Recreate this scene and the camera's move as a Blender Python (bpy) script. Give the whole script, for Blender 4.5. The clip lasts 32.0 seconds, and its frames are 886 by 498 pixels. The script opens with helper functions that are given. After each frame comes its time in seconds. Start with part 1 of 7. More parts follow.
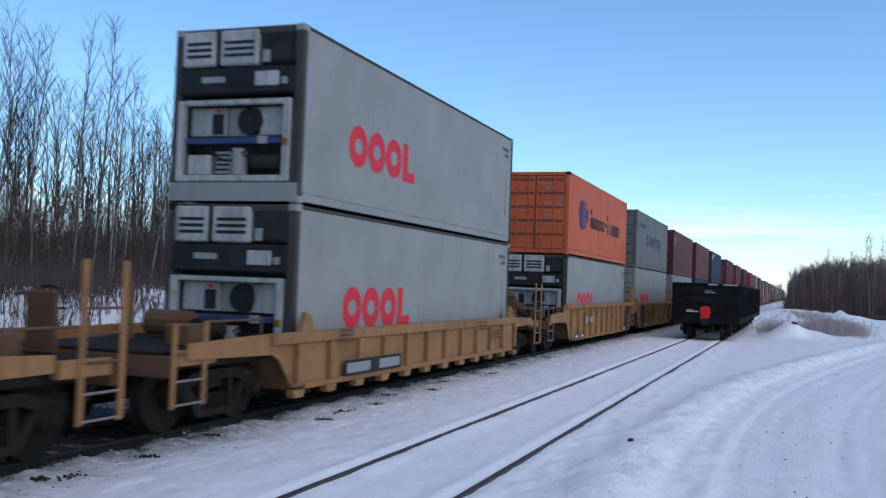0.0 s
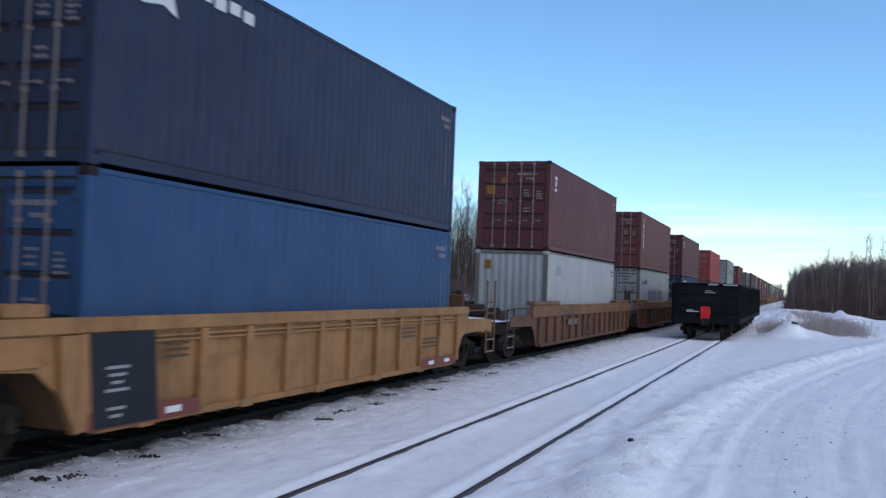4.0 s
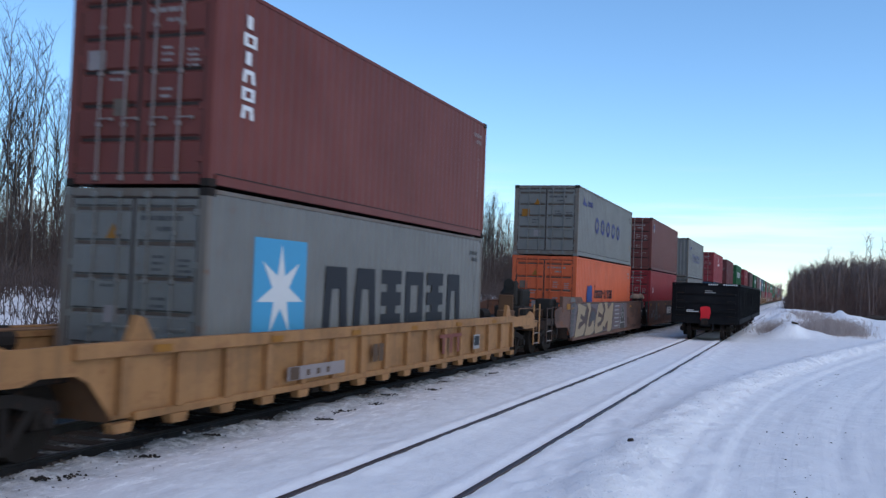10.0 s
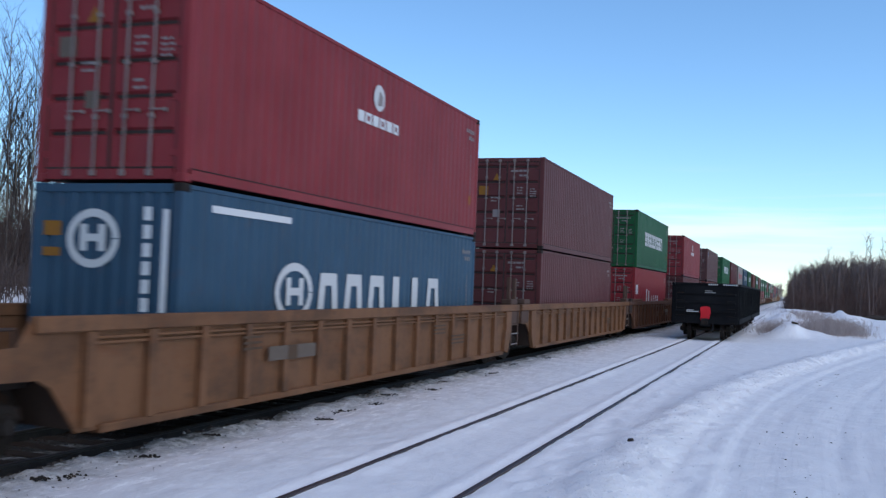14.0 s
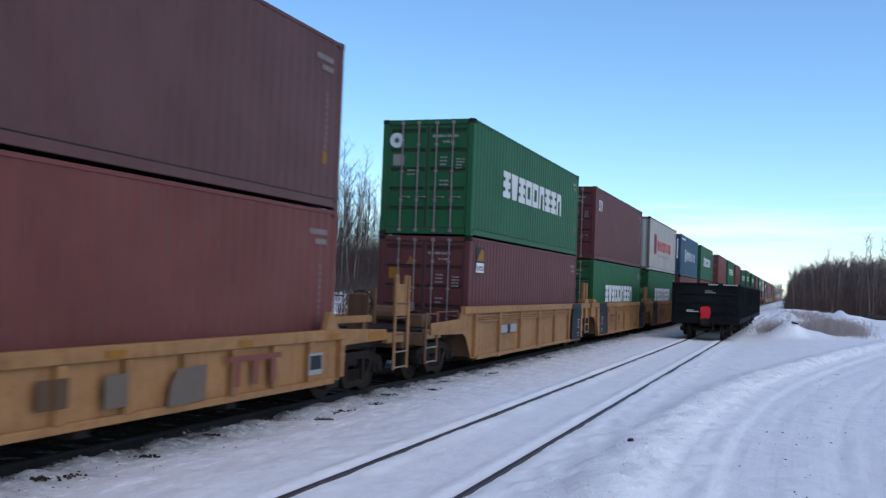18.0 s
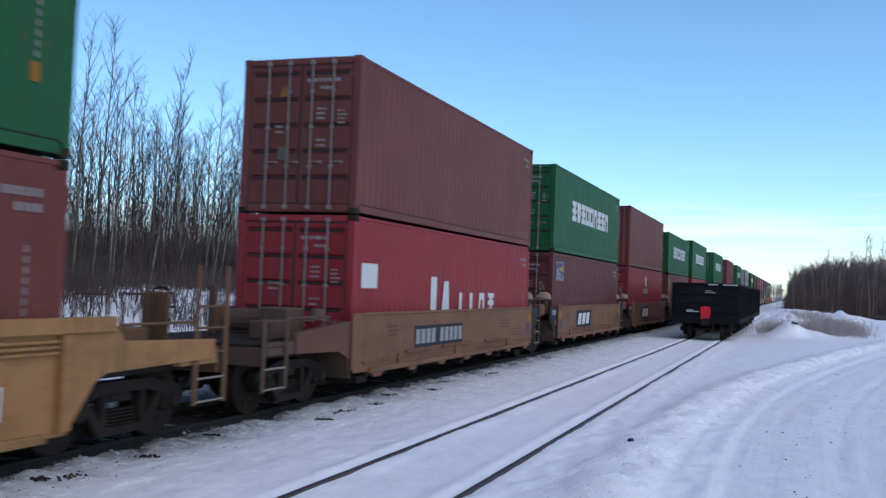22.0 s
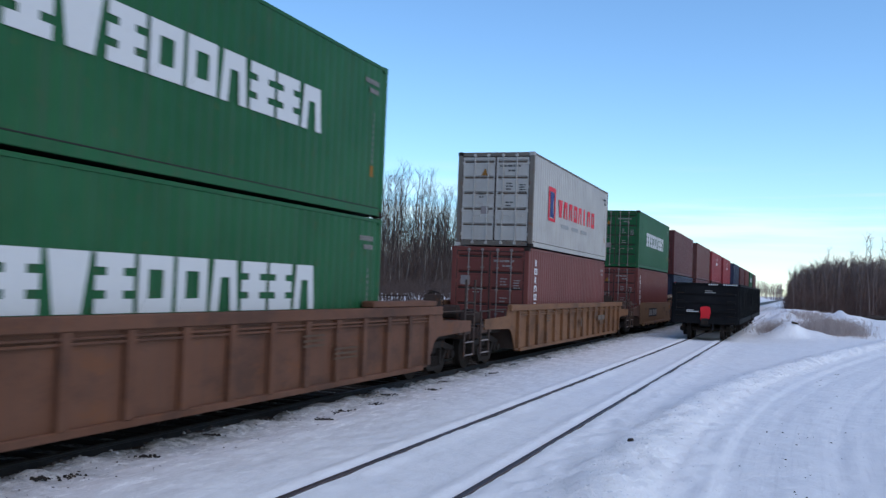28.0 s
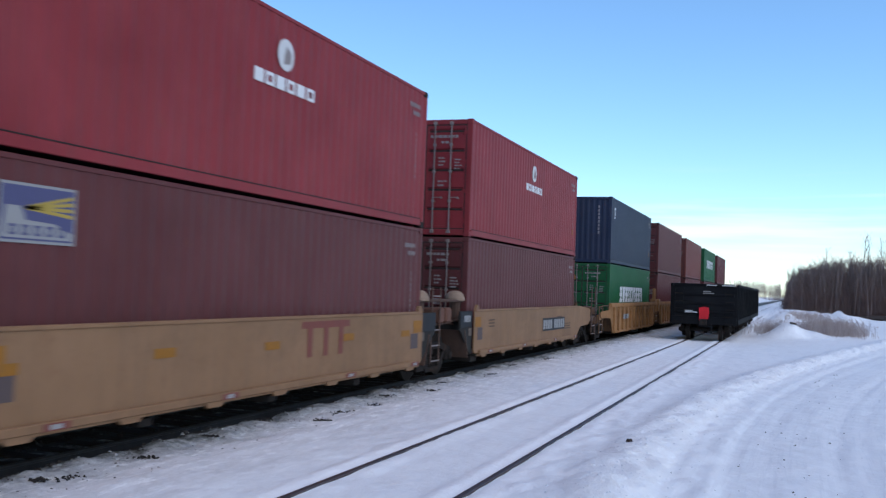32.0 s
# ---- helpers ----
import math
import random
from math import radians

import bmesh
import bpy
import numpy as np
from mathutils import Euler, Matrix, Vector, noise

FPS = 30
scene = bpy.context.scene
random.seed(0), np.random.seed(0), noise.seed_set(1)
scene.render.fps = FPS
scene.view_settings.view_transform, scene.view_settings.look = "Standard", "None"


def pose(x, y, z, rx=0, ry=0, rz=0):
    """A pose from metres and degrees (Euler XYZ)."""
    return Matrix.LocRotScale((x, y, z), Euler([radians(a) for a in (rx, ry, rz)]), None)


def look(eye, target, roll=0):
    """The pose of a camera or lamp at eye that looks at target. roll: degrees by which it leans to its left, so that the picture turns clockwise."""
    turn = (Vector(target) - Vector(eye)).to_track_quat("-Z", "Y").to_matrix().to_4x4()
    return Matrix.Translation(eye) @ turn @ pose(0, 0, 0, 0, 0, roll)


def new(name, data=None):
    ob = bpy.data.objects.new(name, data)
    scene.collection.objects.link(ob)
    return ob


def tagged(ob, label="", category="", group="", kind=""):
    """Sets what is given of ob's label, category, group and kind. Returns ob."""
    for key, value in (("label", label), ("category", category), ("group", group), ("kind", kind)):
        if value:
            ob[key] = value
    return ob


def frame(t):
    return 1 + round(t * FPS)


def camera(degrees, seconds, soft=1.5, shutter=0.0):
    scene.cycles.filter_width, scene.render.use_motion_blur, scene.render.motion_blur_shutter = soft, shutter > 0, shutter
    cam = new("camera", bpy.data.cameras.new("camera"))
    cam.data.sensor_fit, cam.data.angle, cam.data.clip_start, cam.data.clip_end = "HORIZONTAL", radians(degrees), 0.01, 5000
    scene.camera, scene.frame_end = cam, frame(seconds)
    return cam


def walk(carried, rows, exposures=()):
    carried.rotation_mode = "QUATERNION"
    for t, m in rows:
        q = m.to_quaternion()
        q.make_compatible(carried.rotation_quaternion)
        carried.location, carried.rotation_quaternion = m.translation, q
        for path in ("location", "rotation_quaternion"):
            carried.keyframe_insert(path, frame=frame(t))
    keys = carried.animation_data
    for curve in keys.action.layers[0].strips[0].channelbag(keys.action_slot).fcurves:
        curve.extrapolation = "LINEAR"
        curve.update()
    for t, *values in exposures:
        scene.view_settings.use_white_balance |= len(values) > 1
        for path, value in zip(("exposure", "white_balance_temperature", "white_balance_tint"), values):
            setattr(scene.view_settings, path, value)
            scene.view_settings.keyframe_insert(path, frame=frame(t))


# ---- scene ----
import functools

# The camera stands on a tripod beside the siding; it is nudged in the last instant.
EYE = (0.0, 0.0, 2.11)
cam = camera(49.27, 32.0, soft=1.35, shutter=0.16)
STILL = pose(*EYE, 92.08, -2.17, 20.01)
walk(cam, [(0.0, STILL), (31.7, STILL), (32.0, pose(*EYE, 92.13, -2.13, 19.93))],
     exposures=[(t, e, 6640.0, 2.6) for t, e in ((0.0, 0.65), (4.0, 0.67), (14.0, 0.67), (18.0, 0.70), (30.0, 0.70), (31.0, 0.72), (31.6, 0.75), (32.0, 0.83))])

# ---- sky and sun: clear winter evening, the sun veiled behind the eye's right shoulder ----
SUN_AZ, SUN_EL = 112.0, 44.0
world = bpy.data.worlds.new("winter_sky")
scene.world = world
world.use_nodes = True
wt = world.node_tree
sky = wt.nodes.new("ShaderNodeTexSky")
sky.sky_type, sky.sun_disc = "NISHITA", False
sky.sun_elevation, sky.sun_rotation = radians(SUN_EL), radians(SUN_AZ)
sky.altitude, sky.air_density, sky.dust_density, sky.ozone_density = 300.0, 0.95, 0.0, 8.0
back = wt.nodes["Background"]
back.inputs["Strength"].default_value = 0.13
# a thin veil of evening cloud low round the horizon
way = wt.nodes.new("ShaderNodeTexCoord")
flatten = wt.nodes.new("ShaderNodeMapping")
flatten.inputs["Scale"].default_value = (2.2, 2.2, 34.0)
wisps = wt.nodes.new("ShaderNodeTexNoise")
wisps.inputs["Scale"].default_value, wisps.inputs["Detail"].default_value = 2.0, 5.0
height = wt.nodes.new("ShaderNodeSeparateXYZ")
rise, fall, thin, both, veil = (wt.nodes.new(k) for k in ("ShaderNodeMapRange", "ShaderNodeMapRange", "ShaderNodeMapRange", "ShaderNodeMath", "ShaderNodeMath"))
for n, values in ((rise, (0.0, 0.05, 0.0, 1.0)), (fall, (0.06, 0.13, 1.0, 0.0)), (thin, (0.48, 0.72, 0.0, 0.75))):
    for k, v in enumerate(values):
        n.inputs[k + 1].default_value = v
both.operation = veil.operation = "MULTIPLY"
cloud = wt.nodes.new("ShaderNodeMix")
cloud.data_type = "RGBA"
cloud.inputs[7].default_value = (4.8, 4.6, 4.4, 1.0)
for a, c in ((way.outputs["Generated"], flatten.inputs["Vector"]), (flatten.outputs["Vector"], wisps.inputs["Vector"]), (way.outputs["Generated"], height.inputs[0]),
             (height.outputs["Z"], rise.inputs[0]), (height.outputs["Z"], fall.inputs[0]), (wisps.outputs["Fac"], thin.inputs[0]), (rise.outputs[0], both.inputs[0]),
             (fall.outputs[0], both.inputs[1]), (both.outputs[0], veil.inputs[0]), (thin.outputs[0], veil.inputs[1]), (veil.outputs[0], cloud.inputs[0]),
             (sky.outputs["Color"], cloud.inputs[6]), (cloud.outputs[2], back.inputs["Color"])):
    wt.links.new(a, c)
lamp = bpy.data.lights.new("sun", "SUN")
lamp.energy, lamp.angle, lamp.color = 0.92, radians(90), (1.0, 0.79, 0.60)
az, el = radians(SUN_AZ), radians(SUN_EL)
new("sun", lamp).matrix_world = look((400 * math.sin(az) * math.cos(el), 400 * math.cos(az) * math.cos(el), 400 * math.sin(el)), (0, 0, 0))

# ---- track plan (z = 0 at the rail heads) ----
SIDING, MAIN, GAUGE = -3.863, -8.675, 1.505
V1, V2 = 21.357, 0.01008          # the train's speed and its gain


def gone(t):
    """How far the train has rolled since the start."""
    return V1 * t + V2 * t * t


# ---- materials ----
def shader(name, rough=0.5, metal=0.0):
    m = bpy.data.materials.new(name)
    m.use_nodes = True
    n = m.node_tree.nodes
    p = n["Principled BSDF"]
    p.inputs["Roughness"].default_value, p.inputs["Metallic"].default_value = rough, metal
    return m, m.node_tree, p


def node(tree, kind, **sets):
    n = tree.nodes.new(kind)
    for k, v in sets.items():
        n.inputs[k.replace("_", " ")].default_value = v
    return n


def coords(tree, scale=(1, 1, 1), jump=True):
    """Object coordinates, shifted by each object's own random number."""
    tc = tree.nodes.new("ShaderNodeTexCoord")
    mp = tree.nodes.new("ShaderNodeMapping")
    mp.inputs["Scale"].default_value = scale
    tree.links.new(tc.outputs["Object"], mp.inputs["Vector"])
    if jump:
        oi = tree.nodes.new("ShaderNodeObjectInfo")
        mu = tree.nodes.new("ShaderNodeMath")
        mu.operation, mu.inputs[1].default_value = "MULTIPLY", 37.0
        tree.links.new(oi.outputs["Random"], mu.inputs[0])
        tree.links.new(mu.outputs[0], mp.inputs["Location"])
    return mp.outputs["Vector"]


def noise_tex(tree, vec, scale, detail=5.0, rough=0.6):
    n = node(tree, "ShaderNodeTexNoise", Scale=scale, Detail=detail, Roughness=rough)
    tree.links.new(vec, n.inputs["Vector"])
    return n.outputs["Fac"]


def ramp(tree, fac, lo, hi, a=0.0, b=1.0):
    r = tree.nodes.new("ShaderNodeMapRange")
    for i, v in enumerate((lo, hi, a, b)):
        r.inputs[i + 1].default_value = v
    tree.links.new(fac, r.inputs[0])
    return r.outputs[0]


def blend(tree, fac, a, b):
    m = tree.nodes.new("ShaderNodeMix")
    m.data_type = "RGBA"
    if isinstance(fac, float):
        m.inputs[0].default_value = fac
    else:
        tree.links.new(fac, m.inputs[0])
    for k, v in ((6, a), (7, b)):
        if isinstance(v, tuple):
            m.inputs[k].default_value = (*v, 1)
        else:
            tree.links.new(v, m.inputs[k])
    return m.outputs[2]


def bump(tree, p, fac, strength, dist):
    b = node(tree, "ShaderNodeBump", Strength=strength, Distance=dist)
    tree.links.new(fac, b.inputs["Height"])
    tree.links.new(b.outputs["Normal"], p.inputs["Normal"])


PAINTS = {}


def paint(name, color, rough=0.5, dirt=0.35, dirt_color=(0.075, 0.058, 0.045), rust=0.0, spec=0.12, blotch=0.0):
    """Weathered paint on steel: blotchy fading, vertical streaks of grime, spots of rust."""
    if name in PAINTS:
        return PAINTS[name]
    m, t, p = shader(name, rough)
    p.inputs["Specular IOR Level"].default_value = spec
    v = coords(t)
    vs = coords(t, (2.2, 2.2, 0.16))
    fade = ramp(t, noise_tex(t, v, 0.7), 0.3, 0.75, 0.0, 1.0)
    base = blend(t, fade, tuple(c * 0.86 for c in color), tuple(min(1, c * 1.10 + 0.008) for c in color))
    streak = ramp(t, noise_tex(t, vs, 3.0, 6.0), 0.48, 0.8, 0.0, dirt)
    c = blend(t, streak, base, dirt_color)
    fine = ramp(t, noise_tex(t, v, 9.0, 8.0, 0.7), 0.55, 0.8, 0.0, dirt * 0.7)
    c = blend(t, fine, c, dirt_color)
    if rust:
        spots = ramp(t, noise_tex(t, v, 3.5, 9.0, 0.75), 0.58, 0.66, 0.0, rust)
        c = blend(t, spots, c, (0.14, 0.055, 0.025))
    if blotch:
        big = ramp(t, noise_tex(t, coords(t, (1.0, 0.55, 1.3)), 0.9, 7.0, 0.7), 0.48, 0.62, 0.0, blotch)
        c = blend(t, big, c, tuple(0.30 * q + 0.012 for q in color))
        scab = ramp(t, noise_tex(t, coords(t, (1.0, 0.6, 1.6)), 1.6, 9.0, 0.75), 0.56, 0.64, 0.0, blotch)
        c = blend(t, scab, c, (0.155, 0.062, 0.028))
    t.links.new(c, p.inputs["Base Color"])
    t.links.new(ramp(t, fine, 0.0, 0.4, rough, min(1, rough + 0.25)), p.inputs["Roughness"])
    bump(t, p, noise_tex(t, v, 5.0, 4.0), 0.12, 0.01)
    PAINTS[name] = m
    return m


def flat_paint(name, color, rough=0.6, wear=0.2):
    """Stencil or sticker paint, rubbed thin in places."""
    if name in PAINTS:
        return PAINTS[name]
    m, t, p = shader(name, rough)
    p.inputs["Specular IOR Level"].default_value = 0.12
    v = coords(t)
    c = blend(t, ramp(t, noise_tex(t, v, 8.0, 8.0, 0.7), 0.5, 0.75, 0.0, wear), color, tuple(c * 0.45 + 0.03 for c in color))
    t.links.new(c, p.inputs["Base Color"])
    PAINTS[name] = m
    return m


HUES = {
    "maroon": (0.099, 0.027, 0.027), "brick": (0.130, 0.038, 0.032), "umber": (0.112, 0.040, 0.034), "dusk": (0.085, 0.029, 0.031), "brownred": (0.139, 0.038, 0.031), "red": (0.210, 0.025, 0.030),
    "scarlet": (0.240, 0.022, 0.027), "vermilion": (0.275, 0.046, 0.036), "orange": (0.504, 0.099, 0.038),
    "green": (0.013, 0.084, 0.029), "navy": (0.021, 0.028, 0.054), "blue": (0.030, 0.070, 0.115),
    "royal": (0.026, 0.062, 0.140), "grey": (0.152, 0.148, 0.138), "white": (0.268, 0.261, 0.245),
    "reefer": (0.262, 0.259, 0.243), "frost": (0.335, 0.325, 0.310), "chalk": (0.375, 0.352, 0.325), "plum": (0.093, 0.041, 0.039),
}


def hue(name):
    return paint("container_" + name, HUES[name], 0.5, {"reefer": 0.16, "chalk": 0.16, "frost": 0.16, "white": 0.16, "grey": 0.2}.get(name, 0.28),
                 dirt_color=(0.13, 0.115, 0.10) if name in ("grey", "white", "reefer", "chalk", "frost") else (0.07, 0.05, 0.045), rust=0.16 if name == "reefer" else 0.2)


YELLOW = paint("yellow_car_paint", (0.300, 0.150, 0.060), 0.6, 0.75, (0.13, 0.075, 0.04), rust=0.5, blotch=0.35)
OCHRE = paint("weathered_ochre_paint", (0.172, 0.080, 0.038), 0.65, 0.6, (0.10, 0.06, 0.04), rust=0.7, blotch=0.6)
BROWN = paint("rusty_brown_paint", (0.125, 0.056, 0.033), 0.7, 0.6, (0.08, 0.05, 0.038), rust=0.7, blotch=0.55)
TAN = paint("tan_car_paint", (0.225, 0.124, 0.064), 0.6, 0.5, (0.14, 0.085, 0.055), rust=0.25, blotch=0.16)
DUSTTAN = paint("dusty_brown_tan_paint", (0.176, 0.084, 0.046), 0.65, 0.55, (0.105, 0.060, 0.045), rust=0.4, blotch=0.35)
MUD = paint("faded_brown_paint", (0.122, 0.064, 0.046), 0.7, 0.5, (0.09, 0.065, 0.055), rust=0.4, blotch=0.75)
DARKPANEL = paint("dark_blue_grey_paint", (0.013, 0.016, 0.021), 0.6, 0.3, (0.045, 0.038, 0.032))
GRIME = paint("grimy_yellow_brown_paint", (0.125, 0.066, 0.036), 0.7, 0.7, (0.05, 0.035, 0.028), rust=0.6)
DULL = paint("grimy_red_brown_paint", (0.088, 0.052, 0.039), 0.75, 0.6, (0.038, 0.028, 0.022), rust=0.6)
DARKRUST = paint("dark_rusty_fittings", (0.048, 0.031, 0.025), 0.8, 0.6, (0.026, 0.020, 0.017), rust=0.5)
# grimy reefer frame, darkened too by painting in the corner posts' shade
REEFERFRAME = paint("grimy_shaded_reefer_frame", (0.050, 0.046, 0.040), 0.7, 0.5, (0.07, 0.055, 0.045), rust=0.5)
RUSTYFRAME = paint("rust_stained_grey_frame", (0.138, 0.122, 0.106), 0.6, 0.75, (0.115, 0.070, 0.045), rust=0.75)
STEEL = paint("grimy_cast_steel", (0.020, 0.016, 0.014), 0.85, 0.6, (0.03, 0.022, 0.018), rust=0.4, spec=0.08)
BLACKCAR = paint("black_gondola_paint", (0.009, 0.0095, 0.011), 0.75, 0.3, (0.02, 0.018, 0.017), spec=0.05)
GALV = paint("galvanised_rod", (0.205, 0.166, 0.156), 0.45, 0.4, (0.12, 0.10, 0.09), rust=0.3)
MACHINE = paint("reefer_machinery_white", (0.40, 0.395, 0.38), 0.5, 0.85, (0.07, 0.065, 0.06), blotch=0.25)
BARBLUE = flat_paint("dull_blue_bar", (0.040, 0.055, 0.130))
DARK = paint("black_machinery", (0.014, 0.015, 0.018), 0.6, 0.3)
WHITEMARK, BLACKMARK = flat_paint("white_stencil", (0.62, 0.62, 0.62)), flat_paint("black_stencil", (0.022, 0.022, 0.026))
DIMMARK = flat_paint("worn_white_stencil", (0.235, 0.20, 0.195), wear=0.8)
FAINT = flat_paint("faded_dark_stencil", (0.085, 0.050, 0.030), wear=0.8)
BOARD = flat_paint("worn_pale_board", (0.125, 0.095, 0.075), wear=0.8)
WHITELOGO = flat_paint("white_lettering_paint", (0.54, 0.54, 0.535), wear=0.12)
BLUELOGO, DEEPBLUE = flat_paint("violet_blue_paint", (0.046, 0.049, 0.140)), flat_paint("deep_blue_paint", (0.028, 0.050, 0.165))
REDLOGO, SKYLOGO = flat_paint("red_logo_paint", (0.58, 0.035, 0.055), wear=0.1), flat_paint("sky_blue_paint", (0.065, 0.270, 0.440), wear=0.1)
UMBERSPRAY = flat_paint("brown_spray_paint", (0.075, 0.050, 0.045), wear=0.6)
AMBER, CREAM = flat_paint("amber_marking", (0.25, 0.108, 0.018), wear=0.7), flat_paint("cream_spray_paint", (0.265, 0.200, 0.130), wear=0.5)
PINK, MOSS = flat_paint("pink_spray_paint", (0.20, 0.105, 0.115), wear=0.7), flat_paint("green_spray_paint", (0.082, 0.102, 0.060), wear=0.7)
ASHSPRAY, REDSPRAY = flat_paint("grey_spray_paint", (0.115, 0.112, 0.108), wear=0.5), flat_paint("faded_red_stencil", (0.165, 0.052, 0.040), wear=0.7)
PLATE, BRIGHTRED = flat_paint("grey_plate", (0.26, 0.255, 0.25)), flat_paint("red_marker_flag", (0.62, 0.026, 0.036), wear=0.3)
MAUVE = flat_paint("mauve_spray_paint", (0.115, 0.090, 0.094), wear=0.5)
DUSK = flat_paint("dark_grey_spray_paint", (0.060, 0.056, 0.052), wear=0.5)
SOOT = paint("sooty_grey_paint", (0.026, 0.024, 0.022), 0.75, 0.4, (0.035, 0.028, 0.024), spec=0.06)
FADED, CAPTAN = flat_paint("faded_violet_grey", (0.085, 0.062, 0.060), wear=0.5), paint("dusty_tan_cap", (0.26, 0.185, 0.135), 0.7, 0.5)
RUSTBOX = paint("rusty_red_brown_casting", (0.125, 0.060, 0.042), 0.8, 0.5, rust=0.5)
DUSTBLUE, STRAW = flat_paint("dusty_violet_blue_print", (0.075, 0.075, 0.15), wear=0.4), flat_paint("straw_yellow_print", (0.36, 0.26, 0.06), wear=0.4)
SOOTPATCH, BLUEHAZE = flat_paint("sooty_brown_patch", (0.052, 0.034, 0.027), wear=0.9), flat_paint("hazy_blue_grey_spray", (0.058, 0.060, 0.066), wear=0.8)
STAIN = flat_paint("brown_patch", (0.065, 0.020, 0.020))


def rail_material(name, a, b):
    m, t, p = shader(name, 0.55, 0.4)
    v = coords(t, jump=False)
    t.links.new(blend(t, ramp(t, noise_tex(t, v, 6.0, 8.0), 0.35, 0.7), a, b), p.inputs["Base Color"])
    bump(t, p, noise_tex(t, v, 25.0), 0.2, 0.004)
    return m


def bark_material(name, a, b):
    m, t, p = shader(name, 0.9)
    v = coords(t, (1, 1, 0.4))
    t.links.new(blend(t, ramp(t, noise_tex(t, v, 2.5, 6.0), 0.4, 0.62), a, b), p.inputs["Base Color"])
    return m


def ground_material():
    """Snow everywhere; grimy, oily ballast along the main line, with a ragged melted edge."""
    m, t, p = shader("snow_and_ballast", 0.75)
    v = coords(t, jump=False)
    sep = t.nodes.new("ShaderNodeSeparateXYZ")
    t.links.new(v, sep.inputs[0])

    def calc(op, a, b):
        n = t.nodes.new("ShaderNodeMath")
        n.operation = op
        for i, q in enumerate((a, b)):
            if isinstance(q, (int, float)):
                n.inputs[i].default_value = q
            else:
                t.links.new(q, n.inputs[i])
        return n.outputs[0]
    off = calc("ABSOLUTE", calc("SUBTRACT", sep.outputs["X"], MAIN - 0.25), 0)
    rag = calc("MULTIPLY", calc("SUBTRACT", noise_tex(t, v, 0.75, 10.0, 0.74), 0.5), 1.7)
    edge = calc("ADD", off, rag)
    ballast = ramp(t, edge, 1.34, 1.39, 1.0, 0.0)
    # old snow left lying between the rails
    middle = calc("ABSOLUTE", calc("SUBTRACT", sep.outputs["X"], MAIN), 0)
    left = calc("MULTIPLY", ramp(t, middle, 0.42, 0.55, 1.0, 0.0), ramp(t, noise_tex(t, v, 1.1, 6.0, 0.65), 0.51, 0.57))
    ballast = calc("MULTIPLY", ballast, calc("SUBTRACT", 1.0, left))
    # the ploughed ridge: distance across it, with its bend
    far = calc("MAXIMUM", calc("SUBTRACT", sep.outputs["Y"], 14.0), 0.0)
    bent = calc("SUBTRACT", calc("POWER", calc("ADD", calc("MULTIPLY", far, far), 256.0), 0.5), 16.0)
    across = calc("SUBTRACT", sep.outputs["X"], calc("SUBTRACT", calc("MULTIPLY", bent, 0.235), 1.9))
    uneven = calc("MULTIPLY", calc("SUBTRACT", noise_tex(t, v, 1.3, 6.0), 0.5), 0.9)
    ridge = ramp(t, calc("ABSOLUTE", calc("SUBTRACT", calc("ADD", across, uneven), 0.15), 0), 0.15, 0.75, 1.0, 0.0)
    # clean strips thrown up beside the siding rails
    strips = None
    for rail in (SIDING - GAUGE / 2, SIDING + GAUGE / 2, SIDING + GAUGE / 2 + 0.48):
        d = calc("ABSOLUTE", calc("ADD", calc("SUBTRACT", sep.outputs["X"], rail - 0.20), calc("MULTIPLY", uneven, 0.12)), 0)
        one = ramp(t, d, 0.06, 0.20, 1.0, 0.0)
        strips = one if strips is None else calc("MAXIMUM", strips, one)
    fresh = calc("MAXIMUM", ridge, strips)
    # wheel tracks running along the road and the line
    lane = t.nodes.new("ShaderNodeCombineXYZ")
    t.links.new(across, lane.inputs[0])
    t.links.new(calc("MULTIPLY", sep.outputs["Y"], 0.035), lane.inputs[1])
    tracks = noise_tex(t, lane.outputs[0], 3.4, 3.0, 0.55)
    road = ramp(t, across, 0.5, 1.1, 0.25, 1.0)
    worn = blend(t, ramp(t, noise_tex(t, v, 0.8, 6.0), 0.35, 0.7), (0.83, 0.84, 0.855), (0.89, 0.895, 0.90))
    worn = blend(t, calc("MULTIPLY", ramp(t, tracks, 0.45, 0.66, 0.0, 0.3), road), worn, (0.77, 0.78, 0.80))
    worn = blend(t, calc("MULTIPLY", ramp(t, tracks, 0.50, 0.34, 0.0, 0.3), road), worn, (0.88, 0.905, 0.91))
    lines = ramp(t, noise_tex(t, lane.outputs[0], 15.0, 2.0, 0.5), 0.545, 0.60, 0.0, 0.34)
    worn = blend(t, calc("MULTIPLY", lines, road), worn, (0.72, 0.73, 0.76))
    snow = blend(t, fresh, worn, (0.95, 0.95, 0.95))
    near = ramp(t, edge, 1.5, 4.1, 1.0, 0.12)
    snow = blend(t, calc("MULTIPLY", near, 0.8), snow, (0.50, 0.48, 0.505))
    streaky = coords(t, (4.0, 0.9, 1), False)
    fleck = ramp(t, noise_tex(t, streaky, 2.6, 6.0, 0.65), 0.545, 0.585, 0.0, 0.85)
    grit = blend(t, calc("MULTIPLY", fleck, near), snow, (0.93, 0.93, 0.93))
    scuff = ramp(t, noise_tex(t, coords(t, (3.2, 0.8, 3.0), False), 1.7, 8.0, 0.72), 0.47, 0.56, 0.0, 0.55)
    grit = blend(t, calc("MULTIPLY", scuff, near), grit, (0.46, 0.45, 0.45))
